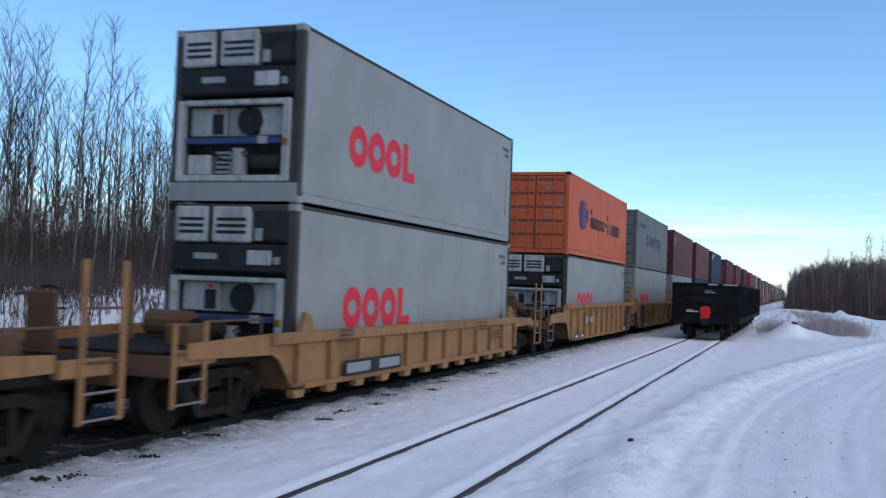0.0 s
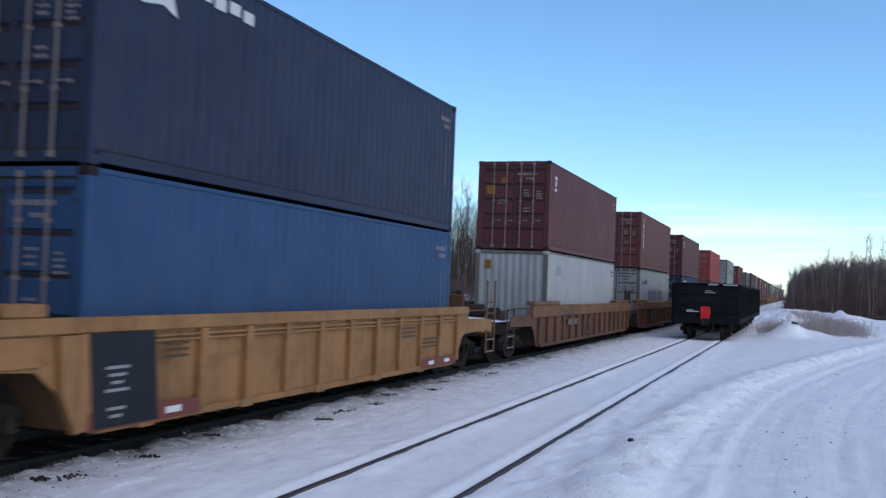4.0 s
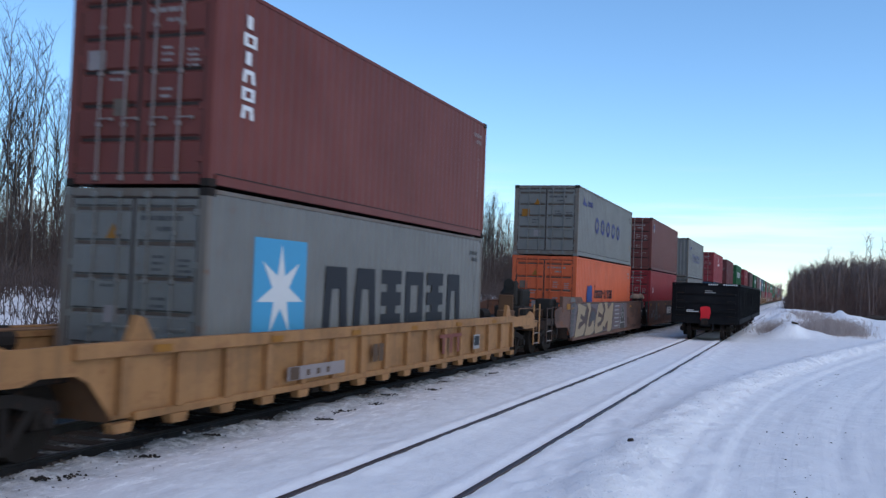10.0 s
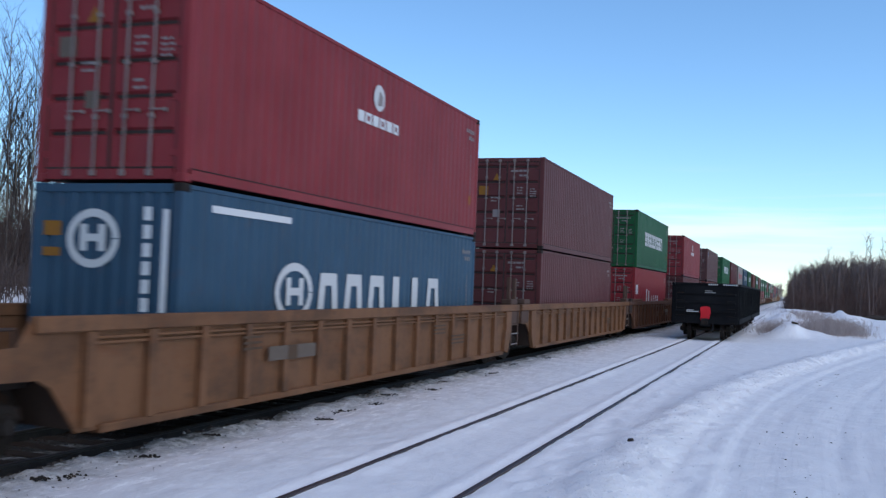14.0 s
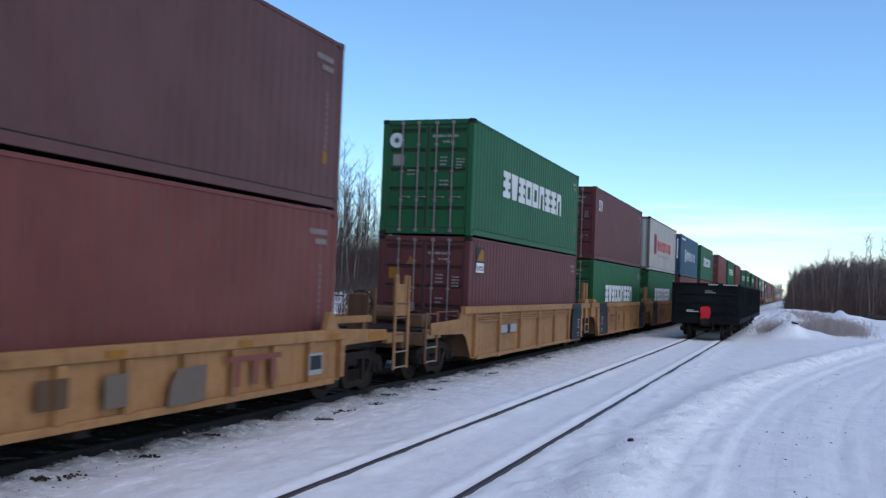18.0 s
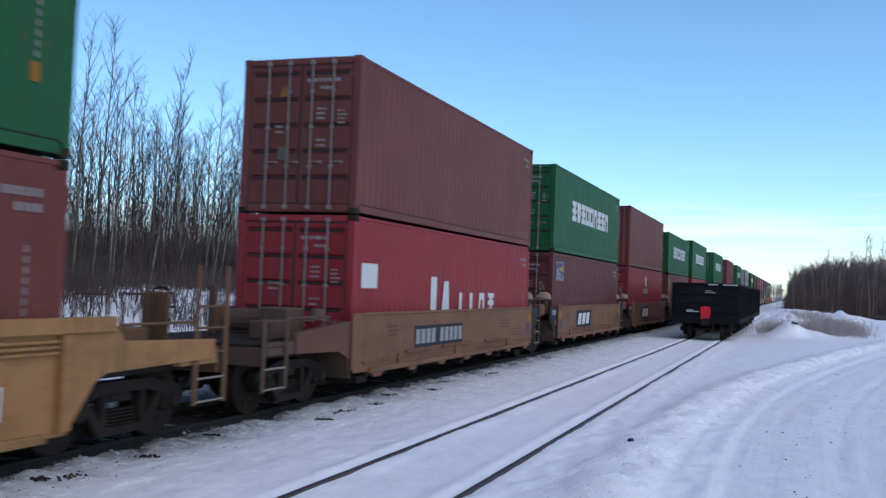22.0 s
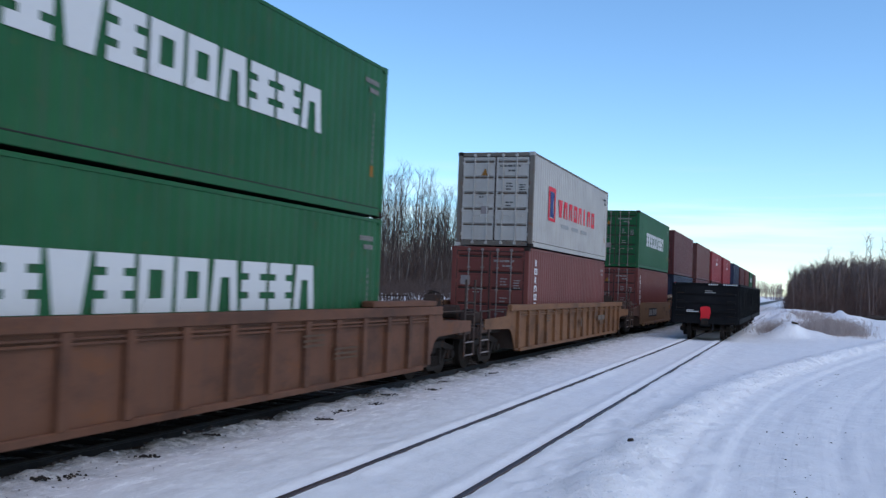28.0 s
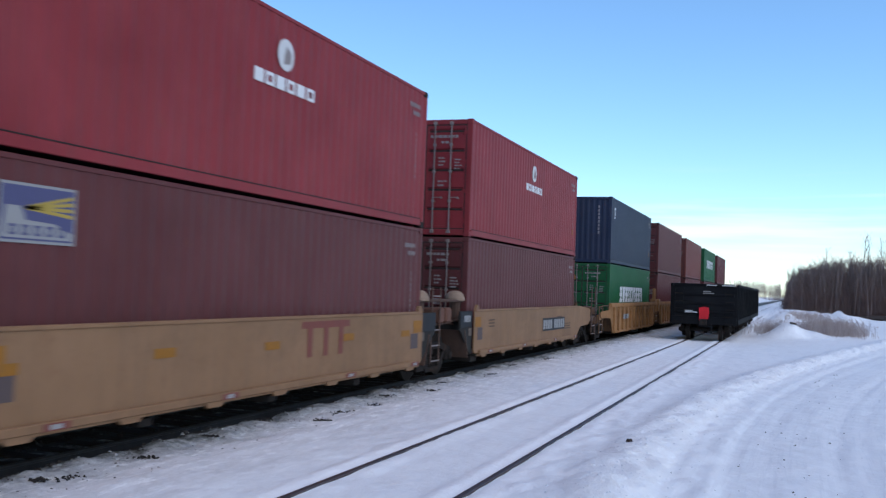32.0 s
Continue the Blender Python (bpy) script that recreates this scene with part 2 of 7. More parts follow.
    crumbs = ramp(t, noise_tex(t, coords(t, (1.5, 0.7, 5.0), False), 5.0, 9.0, 0.8), 0.605, 0.635, 0.0, 0.9)
    grit = blend(t, calc("MULTIPLY", crumbs, ramp(t, edge, 1.4, 2.9, 1.0, 0.0)), grit, (0.09, 0.085, 0.075))
    lip = ramp(t, edge, 1.55, 2.30, 1.0, 0.0)
    crust = blend(t, ramp(t, noise_tex(t, v, 5.5, 8.0, 0.75), 0.45, 0.58), (0.10, 0.105, 0.095), (0.40, 0.40, 0.385))
    grit = blend(t, lip, grit, crust)
    stone = blend(t, ramp(t, noise_tex(t, v, 16.0, 5.0), 0.3, 0.7), (0.026, 0.026, 0.024), (0.062, 0.060, 0.054))
    t.links.new(blend(t, ballast, grit, stone), p.inputs["Base Color"])
    p.inputs["Specular IOR Level"].default_value = 0.25
    lumps = calc("MULTIPLY", noise_tex(t, v, 5.0, 7.0, 0.68), calc("ADD", calc("ADD", calc("MULTIPLY", ridge, 0.9), calc("MULTIPLY", lip, 2.4)), 0.25))
    tall = calc("ADD", calc("ADD", noise_tex(t, v, 1.6, 5.0, 0.55), lumps), calc("MULTIPLY", tracks, calc("MULTIPLY", road, 0.22)))
    bump(t, p, tall, 0.8, 0.075)
    return m


RAIL, SNOW = rail_material("rusty_rail_steel", (0.042, 0.030, 0.030), (0.086, 0.056, 0.052)), ground_material()
OILYRAIL = rail_material("oily_dark_rail_steel", (0.022, 0.020, 0.019), (0.045, 0.040, 0.036))
BIRCH = bark_material("pale_aspen_bark", (0.205, 0.180, 0.152), (0.062, 0.051, 0.044))
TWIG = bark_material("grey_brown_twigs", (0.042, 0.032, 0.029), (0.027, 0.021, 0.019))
# far twigs and brush are paler: the distance haze is put into their colour
WOODTWIG = bark_material("hazed_far_twigs", (0.26, 0.20, 0.18), (0.15, 0.112, 0.10))
WOODBRUSH = bark_material("hazed_reddish_far_brush", (0.20, 0.130, 0.112), (0.12, 0.080, 0.072))
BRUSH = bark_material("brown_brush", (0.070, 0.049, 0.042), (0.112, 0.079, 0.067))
WEED = bark_material("dry_weed_stalks", (0.50, 0.43, 0.41), (0.34, 0.28, 0.265))
TIE = paint("creosoted_tie", (0.040, 0.030, 0.024), 0.9, 0.4)
LOG = paint("weathered_timber", (0.055, 0.042, 0.036), 0.9, 0.3)


# ---- mesh building ----
class Geo:
    """Collects corners and faces of one mesh."""

    def __init__(self):
        self.v, self.f = [], []

    def box(self, x0, x1, y0, y1, z0, z1, c=0.0):
        """A box, with chamfered edges where c is given."""
        k = len(self.v)
        if not c:
            self.v += [(x, y, z) for x in (x0, x1) for y in (y0, y1) for z in (z0, z1)]
            self.f += [tuple(k + i for i in q) for q in ((0, 1, 3, 2), (4, 6, 7, 5), (0, 4, 5, 1), (2, 3, 7, 6), (0, 2, 6, 4), (1, 5, 7, 3))]
            return self
        ends, ids = ((x0, x1), (y0, y1), (z0, z1)), {}
        for ix in (0, 1):
            for iy in (0, 1):
                for iz in (0, 1):
                    full = [ends[a][i] for a, i in enumerate((ix, iy, iz))]
                    inner = [e + c * (1 if i == 0 else -1) for e, i in zip(full, (ix, iy, iz))]
                    for a in range(3):
                        ids[ix, iy, iz, a] = len(self.v)
                        self.v.append(tuple(full[b] if b == a else inner[b] for b in range(3)))
        for a in range(3):
            b, d = [q for q in range(3) if q != a]
            for s in (0, 1):
                loop = []
                for i, j in ((0, 0), (1, 0), (1, 1), (0, 1)):
                    key = [0, 0, 0]
                    key[a], key[b], key[d] = s, i, j
                    loop.append(ids[(*key, a)])
                self.f.append(tuple(loop))
            for i in (0, 1):
                for j in (0, 1):
                    k0, k1 = [0, 0, 0], [0, 0, 0]
                    k0[b] = k1[b] = i
                    k0[d] = k1[d] = j
                    k1[a] = 1
                    self.f.append((ids[(*k0, b)], ids[(*k1, b)], ids[(*k1, d)], ids[(*k0, d)]))
        for ix in (0, 1):
            for iy in (0, 1):
                for iz in (0, 1):
                    self.f.append(tuple(ids[ix, iy, iz, a] for a in range(3)))
        return self

    def prism(self, pts, axis, a0, a1):
        """Extrudes a polygon along an axis: x takes (y, z) points, y takes (x, z), z takes (x, y)."""
        k, n = len(self.v), len(pts)
        for a in (a0, a1):
            for p, q in pts:
                self.v.append({"x": (a, p, q), "y": (p, a, q), "z": (p, q, a)}[axis])
        self.f.append(tuple(range(k, k + n)))
        self.f.append(tuple(range(k + 2 * n - 1, k + n - 1, -1)))
        self.f += [(k + i, k + (i + 1) % n, k + n + (i + 1) % n, k + n + i) for i in range(n)]
        return self

    def tube(self, p0, p1, r0, r1=None, n=6, caps=True):
        r1 = r0 if r1 is None else r1
        p0, p1 = Vector(p0), Vector(p1)
        d = (p1 - p0).normalized()
        u = d.orthogonal().normalized()
        w = d.cross(u)
        k = len(self.v)
        for p, r in ((p0, r0), (p1, r1)):
            self.v += [tuple(p + r * (math.cos(2 * math.pi * i / n) * u + math.sin(2 * math.pi * i / n) * w)) for i in range(n)]
        self.f += [(k + i, k + (i + 1) % n, k + n + (i + 1) % n, k + n + i) for i in range(n)]
        if caps:
            self.f += [tuple(range(k + n - 1, k - 1, -1)), tuple(range(k + n, k + 2 * n))]
        return self

    def hose(self, pts, r, n=6):
        """One bent tube along a line of points."""
        pts, k = [Vector(p) for p in pts], len(self.v)
        u = (pts[-1] - pts[0]).orthogonal().normalized()
        for i, p in enumerate(pts):
            d = (pts[min(i + 1, len(pts) - 1)] - pts[max(i - 1, 0)]).normalized()
            u = (u - d * u.dot(d)).normalized()
            w = d.cross(u)
            self.v += [tuple(p + r * (math.cos(2 * math.pi * j / n) * u + math.sin(2 * math.pi * j / n) * w)) for j in range(n)]
        for i in range(len(pts) - 1):
            self.f += [(k + i * n + j, k + i * n + (j + 1) % n, k + (i + 1) * n + (j + 1) % n, k + (i + 1) * n + j) for j in range(n)]
        self.f += [tuple(range(k + n - 1, k - 1, -1)), tuple(range(len(self.v) - n, len(self.v)))]
        return self

    def strip(self, a, b):
        """A sheet between two equally long lines of points."""
        k, n = len(self.v), len(a)
        self.v += list(a) + list(b)
        self.f += [(k + i, k + i + 1, k + n + i + 1, k + n + i) for i in range(n - 1)]
        return self

    def join(self, other, m=None):
        k = len(self.v)
        self.v += [tuple(m @ Vector(p)) for p in other.v] if m else other.v
        self.f += [tuple(k + i for i in q) for q in other.f]
        return self

    def mesh(self, name, smooth=False):
        me = bpy.data.meshes.new(name)
        me.from_pydata(self.v, [], self.f)
        me.materials.append(None)
        if smooth:
            me.polygons.foreach_set("use_smooth", [True] * len(me.polygons))
        me.update()
        return me


def part(name, geo, material, parent, label="", at=None, smooth=False):
    """Links a mesh as one object under a thing or part. The material is the object's own, so that alike parts share a mesh."""
    me = geo if isinstance(geo, bpy.types.Mesh) else geo.mesh(name, smooth)
    ob = new(name, me)
    ob.material_slots[0].link = "OBJECT"
    ob.material_slots[0].material = material
    ob.parent = parent
    if at is not None:
        ob.matrix_basis = at
    if label:
        tagged(ob, label)
    return ob


def thing(name, label, category, m, group=""):
    ob = new(name)
    ob.empty_display_size = 0.2
    ob.matrix_basis = m
    return tagged(ob, label, category, group)


def solo(name, geo, material, label, category="", kind="", m=None, smooth=False, group=""):
    ob = part(name, geo, material, None, "", m, smooth)
    return tagged(ob, label, category, group, kind)


# ---- ground: one snow sheet with banks, ruts and the bare ballast of the main line ----
def bell(d, s):
    return math.exp(-min(d * d / (2 * s * s), 40.0))


def windrow_x(y):
    """The ploughed ridge between the siding and the snow road, bending away to the right."""
    return -1.9 + 0.235 * (math.hypot(max(0.0, y - 14.0), 16.0) - 16.0)


def step(a, b, x):
    q = min(1.0, max(0.0, (x - a) / (b - a)))
    return q * q * (3 - 2 * q)


BANKS = ((-0.25, 54.6, 1.0, 0.50, 1.2), (0.55, 55.4, 0.42, 0.75, 1.5), (-1.05, 53.2, 0.32, 0.42, 1.0), (2.2, 58.0, 0.16, 1.6, 3.0), (3.2, 63.0, 0.30, 1.3, 3.0), (-0.9, 88.0, 0.75, 0.9, 5.0),
         (0.9, 92.0, 0.40, 1.5, 5.0), (4.0, 98.0, 0.95, 1.1, 4.0), (6.3, 100.0, 0.35, 2.0, 4.0), (1.5, 125.0, 0.7, 3.0, 6.0), (-1.5, 140.0, 0.7, 1.2, 10.0), (8.0, 108.0, 0.45, 2.5, 4.0), (12.0, 114.0, 0.6, 3.0, 5.0))


def ground_z(x, y):
    z = -0.040
    z -= 0.11 * step(-7.50, -7.72, x + 0.22 * noise.noise(Vector((x, y * 1.3, 2.0)))) * step(-10.6, -10.0, x)
    if 0.0 < y < 80.0 and -7.9 < x < -6.2:
        z += (0.075 * bell(x + 7.30, 0.26) + 0.02) * (0.5 + noise.noise(Vector((x * 2.3, y * 1.9, 4.0))) + 0.5 * noise.noise(Vector((x * 6.0, y * 5.0, 1.0))))
    z += 0.03 * bell(x + 6.3, 0.7)
    z -= 0.10 * step(-10.5, -13.0, x) * 1.0
    z -= 0.35 * bell(x + 16.5, 2.2)
    z += 1.45 * step(-17.5, -26.0, x)
    for rail in (SIDING - GAUGE / 2, SIDING + GAUGE / 2):
        d = abs(x - rail)
        z += 0.045 * bell(x - rail + 0.22, 0.08) * (0.9 + 0.6 * noise.noise(Vector((rail, y * 0.8, 0)))) + (0.026 + 0.03 * noise.noise(Vector((x * 3.0, y * 2.2, 6.0)))) * bell(x - rail - 0.13, 0.07) + 0.006 * bell(d, 0.05)
    if 4.0 < y < 90.0:
        w = windrow_x(y)
        lump = 0.8 + 0.5 * (noise.noise(Vector((x * 2.4, y * 1.2, 3.0))) + 0.3)
        z += 0.022 * (bell(x - w - 0.62, 0.06) + bell(x - w - 1.02, 0.05))
        z += 0.135 * bell(x - w, 0.33) * lump + 0.035 * bell(x - w - 0.85, 0.16) * lump + 0.05 * bell(x + 2.68, 0.16) * (0.7 + noise.noise(Vector((x * 5.0, y * 3.0, 2.0))))
        if abs(x - w) < 1.3:
            z += 0.05 * noise.noise(Vector((x * 4.0, y * 3.4, 8.0))) * bell(x - w - 0.2, 0.5)
        if x > w + 0.5:
            z -= 0.05
            for k, deep in ((1.2, 0.05), (1.7, 0.045), (2.65, 0.075), (3.0, 0.05), (3.9, 0.08), (4.25, 0.05), (5.3, 0.08), (7.2, 0.08)):
                z -= 0.30 * deep * bell(x - w - k - 0.12 * math.sin(y * 0.16 + k), 0.09)
    for bx, by, bh, sx, sy in BANKS:
        if abs(x - bx) < 4 * sx and abs(y - by) < 4 * sy:
            z += bh * bell(x - bx, sx) * bell(y - by, sy) * (0.8 + 0.5 * noise.noise(Vector((x * 0.9, y * 0.5, 7.0))))
    if abs(x) < 60 and -20 < y < 250:
        rough = 0.35 if (-12 < x < -7.2 or -3.2 > x > -4.6) else 1.0
        z += rough * (0.020 * noise.noise(Vector((x * 0.8, y * 0.5, 0))) + 0.014 * noise.noise(Vector((x * 3.1, y * 2.3, 5))))
        if x < -20:
            z += 0.22 * noise.noise(Vector((x * 0.5, y * 0.4, 9)))
    return z


def graded(lo, hi, fine, first, last, grow):
    """Evenly fine between lo and hi, then ever wider steps out to first and last."""
    mid = list(np.arange(lo, hi, fine))
    up, d, q = [], fine, mid[-1]
    while q < last:
        d *= grow
        q += d
        up.append(q)
    down, d, q = [], fine, lo
    while q > first:
        d *= grow
        q -= d
        down.append(q)
    return down[::-1] + mid + up


def build_ground():
    gx, gy = graded(-9.5, 4.5, 0.085, -2500, 2500, 1.10), graded(7.0, 34.0, 0.11, -500, 4000, 1.035)
    g = Geo()
    g.v = [(x, y, ground_z(x, y)) for y in gy for x in gx]
    n = len(gx)
    g.f = [(j * n + i, j * n + i + 1, (j + 1) * n + i + 1, (j + 1) * n + i) for j in range(len(gy) - 1) for i in range(n - 1)]
    solo("ground", g, SNOW, "wide trampled snow field with ploughed ridges and bare ballast strip", "snow", "structure", smooth=True)


build_ground()


def rail_profile(x):
    return [(x - 0.070, -0.178), (x + 0.070, -0.178), (x + 0.070, -0.162), (x + 0.012, -0.140), (x + 0.010, -0.045), (x + 0.036, -0.034),
            (x + 0.037, -0.008), (x + 0.028, 0.0), (x - 0.028, 0.0), (x - 0.037, -0.008), (x - 0.036, -0.034), (x - 0.010, -0.045), (x - 0.012, -0.140), (x - 0.070, -0.162)]


def build_track(x, label, first, last, ties, steel):
    track = thing("railway_track", label, "railway track", pose(x, 0, 0))
    tagged(track, kind="structure")
    for side in (-1, 1):
        part("rail", Geo().prism(rail_profile(side * GAUGE / 2), "y", first, last), steel, track, "dark oily steel rail" if ties else "rust-brown steel rail")
    if ties:
        one = Geo().box(-1.28, 1.28, -0.115, 0.115, -0.34, -0.172, 0.012).mesh("tie")
        for i in range(90):
            part("tie", one, TIE, track, at=pose(random.uniform(-0.03, 0.03), 3.0 + i * 0.53, 0.045 + random.uniform(-0.008, 0.004), 0, 0, random.uniform(-0.6, 0.6)))
    return track


build_track(MAIN, "main line of dark rails on ties and oily ballast", -60.0, 1500.0, True, OILYRAIL)
build_track(SIDING, "siding rails half sunk in packed snow", -30.0, 900.0, False, RAIL)


def pebble(r, rnd):
    """A small angular lump."""
    g = Geo()
    ring = [(r * rnd.uniform(0.7, 1.2) * math.cos(a), r * rnd.uniform(0.7, 1.2) * math.sin(a)) for a in (0.3, 1.5, 2.7, 3.9, 5.2)]
    k = len(g.v)
    g.v += [(x, y, -r * 0.3) for x, y in ring] + [(x * 0.55, y * 0.55, r * rnd.uniform(0.35, 0.6)) for x, y in ring]
    g.f += [(i, (i + 1) % 5, 5 + (i + 1) % 5, 5 + i) for i in range(5)] + [tuple(range(5, 10))]
    return g


def scatter(name, label, category, material, count, place, size, seed):
    rnd, g = random.Random(seed), Geo()
    kinds = [pebble(1.0, rnd) for _ in range(7)]
    for _ in range(count):
        x, y = place(rnd)
        s = size(rnd)
        g.join(rnd.choice(kinds), Matrix.Translation((x, y, ground_z(x, y) + 0.15 * s)) @ Matrix.Rotation(rnd.uniform(0, 6.28), 4, "Z") @ Matrix.Diagonal((s * rnd.uniform(0.7, 1.6), s, s * rnd.uniform(0.5, 1.0), 1)))
    solo(name, g, material, label, category, "stuff")


STONE = paint("dark_ballast_stone", (0.050, 0.043, 0.038), 0.9, 0.4)
CINDER = paint("black_cinder", (0.020, 0.018, 0.017), 0.9, 0.3)
CLOD = paint("frozen_snow_clod", (0.74, 0.755, 0.79), 0.8, 0.06, (0.4, 0.38, 0.36))
scatter("ballast", "dark oily ballast stones along the main line", "ballast", STONE, 5600,
        lambda r: (MAIN + r.choice((-1, 1)) * min(1.18, abs(r.gauss(0.72, 0.34))), 5.0 + 52.0 * r.random() ** 1.5), lambda r: r.uniform(0.02, 0.05), 11)
scatter("snow_clods", "loose frozen clods along the ploughed ridge", "snow", CLOD, 1300,
        lambda r: (lambda y: (windrow_x(y) + r.gauss(0.1, 0.32), y))(8.0 + 40.0 * r.random() ** 1.4), lambda r: 0.004 + 0.020 * r.random() ** 3, 12)
scatter("snow_crumbs", "bright crumbs of snow thrown up by wheels on the road", "snow", CLOD, 420,
        lambda r: (lambda y: (windrow_x(y) + r.choice((0.75, 2.6, 3.4)) + r.gauss(0, 0.16), y))(10.0 + 26.0 * r.random()), lambda r: 0.003 + 0.016 * r.random() ** 3, 16)
DIRTYCLOD = paint("dirty_snow_clod", (0.36, 0.355, 0.345), 0.85, 0.45, (0.14, 0.13, 0.12))
scatter("snow_crust", "broken dirty snow crust beside the ballast", "snow", DIRTYCLOD, 1100,
        lambda r: (MAIN + 1.10 + abs(r.gauss(0, 0.26)), 6.0 + 45.0 * r.random() ** 1.4), lambda r: 0.007 + 0.024 * r.random() ** 3, 13)
scatter("grit", "specks of gravel and bark on the snow road", "gravel", STONE, 70,
        lambda r: (lambda y: (r.gauss(-0.1 + 0.07 * max(0.0, y - 14.0), 0.42), y))(10.5 + 20.0 * r.random() ** 2), lambda r: 0.006 + 0.016 * r.random() ** 2, 14)
scatter("crumbs", "dark crumbs of ballast strewn on the snow", "gravel", STONE, 420,
        lambda r: (MAIN + 1.36 + abs(r.gauss(0, 0.45)), 7.0 + 45.0 * r.random() ** 1.4), lambda r: 0.005 + 0.014 * r.random() ** 2, 15)


def build_clump(x, y, w, seed):
    """A flat dark heap of spilled ballast and cinders."""
    rnd, g = random.Random(seed), Geo()
    for _ in range(44):
        s = rnd.uniform(0.006, 0.024)
        px, py = rnd.gauss(0, 0.065), rnd.gauss(0, w * 0.6)
        g.join(pebble(s, rnd), Matrix.Translation((px, py, s * 0.2)) @ Matrix.Rotation(rnd.uniform(0, 6.28), 4, "Z"))
    solo("cinder_clump", g, CINDER, "small dark clump of cinders on the snow", "debris", "stuff", m=pose(x, y, ground_z(x, y)), group="cinder clumps on the snow")


for i, (cx, cy, cw) in enumerate(((-6.89, 8.05, 0.14), (-7.02, 7.75, 0.08), (-6.88, 9.32, 0.10), (-7.10, 10.9, 0.07), (-6.63, 13.16, 0.10), (-6.86, 14.12, 0.24), (-7.20, 12.4, 0.10), (-6.76, 15.4, 0.20),
                                  (-7.05, 16.6, 0.14), (-6.76, 18.18, 0.18), (-7.0, 19.6, 0.25), (-6.84, 22.46, 0.32), (-7.1, 25.0, 0.35), (-6.9, 28.5, 0.4))):
    build_clump(cx, cy, cw, 40 + i)
stone = pebble(0.055, random.Random(5))
solo("stone", stone, LOG, "single dark stone lying on the snow ridge", "stone", m=pose(-2.06, 13.35, ground_z(-2.06, 13.35) + 0.03))


# ---- shipping containers ----
HW, HL = 1.219, 6.096
GROUP = "double-stacked containers of the freight train"


def wave(a0, a1, pitch, deep):
    """Trapezoid corrugation: pairs of (place along the wall, depth)."""
    n = max(1, round((a1 - a0) / pitch))
    d, out = (a1 - a0) / n, []
    for i in range(n):
        q = a0 + i * d
        out += [(q, 0.0), (q + 0.28 * d, 0.0), (q + 0.48 * d, deep), (q + 0.78 * d, deep)]
    return out + [(a1, 0.0)]


def wall_sheet(a0, a1, z0, z1, pitch, deep, face):
    """A corrugated wall with a closed back, along y ('side') or x ('end')."""
    line = [(a, 0.016 + d) for a, d in wave(a0, a1, pitch, deep)] + [(a1, 0.07), (a0, 0.07)]
    if face == "side":
        return Geo().prism([(HW - d, a) for a, d in line], "z", z0, z1)
    return Geo().prism([(a, -HL + d) for a, d in line], "z", z0, z1)


def frame_geo(h):
    g = Geo()
    for sx in (-1, 1):
        for sy in (-1, 1):
            x0, x1 = sorted((sx * (HW - 0.006), sx * (HW - 0.15)))
            y0, y1 = sorted((sy * (HL - 0.006), sy * (HL - 0.11)))
            g.box(x0, x1, y0, y1, 0.10, h - 0.10, 0.012)
        x0, x1 = sorted((sx * (HW - 0.008), sx * (HW - 0.07)))
        g.box(x0, x1, -HL + 0.17, HL - 0.17, h - 0.075, h - 0.012, 0.008)
    for sy in (-1, 1):
        y0, y1 = sorted((sy * (HL - 0.010), sy * (HL - 0.10)))
        g.box(-HW + 0.17, HW - 0.17, y0, y1, 0.03, 0.17, 0.008)
        g.box(-HW + 0.17, HW - 0.17, y0, y1, h - 0.13, h - 0.012, 0.008)
    return g


def bottom_rail_geo():
    return Geo().box(HW - 0.07, HW - 0.008, -HL + 0.17, HL - 0.17, 0.035, 0.175, 0.008)


def door_geo(h, sx):
    """One door leaf: frame bars round horizontally pressed steel, with hinges on the post."""
    g = Geo()
    x0, x1 = (0.008, HW - 0.155) if sx > 0 else (-HW + 0.155, -0.008)
    z0, z1 = 0.18, h - 0.14
    y = -HL + 0.03
    g.box(x0, x0 + 0.06, y, y + 0.05, z0, z1, 0.006).box(x1 - 0.06, x1, y, y + 0.05, z0, z1, 0.006)
    g.box(x0 + 0.06, x1 - 0.06, y, y + 0.05, z0, z0 + 0.08, 0.006).box(x0 + 0.06, x1 - 0.06, y, y + 0.05, z1 - 0.08, z1, 0.006)
    a, b, rows = z0 + 0.08, z1 - 0.08, [(z0 + 0.08, 0.0)]
    for i in range(5):
        q, d = a + (b - a) * i / 5, (b - a) / 5
        rows += [(q + 0.72 * d, 0.0), (q + 0.78 * d, 0.036), (q + 0.90 * d, 0.036), (q + 0.96 * d, 0.0)]
    rows.append((b, 0.0))
    g.strip([(x0 + 0.06, y + 0.006 + d, z) for z, d in rows], [(x1 - 0.06, y + 0.006 + d, z) for z, d in rows])
    hx = x1 if sx > 0 else x0
    for i in range(4):
        z = z0 + 0.2 + (z1 - z0 - 0.4) * i / 3
        g.box(hx - 0.09, hx + 0.05, y - 0.012, y + 0.004, z - 0.045, z + 0.045, 0.005)
    return g


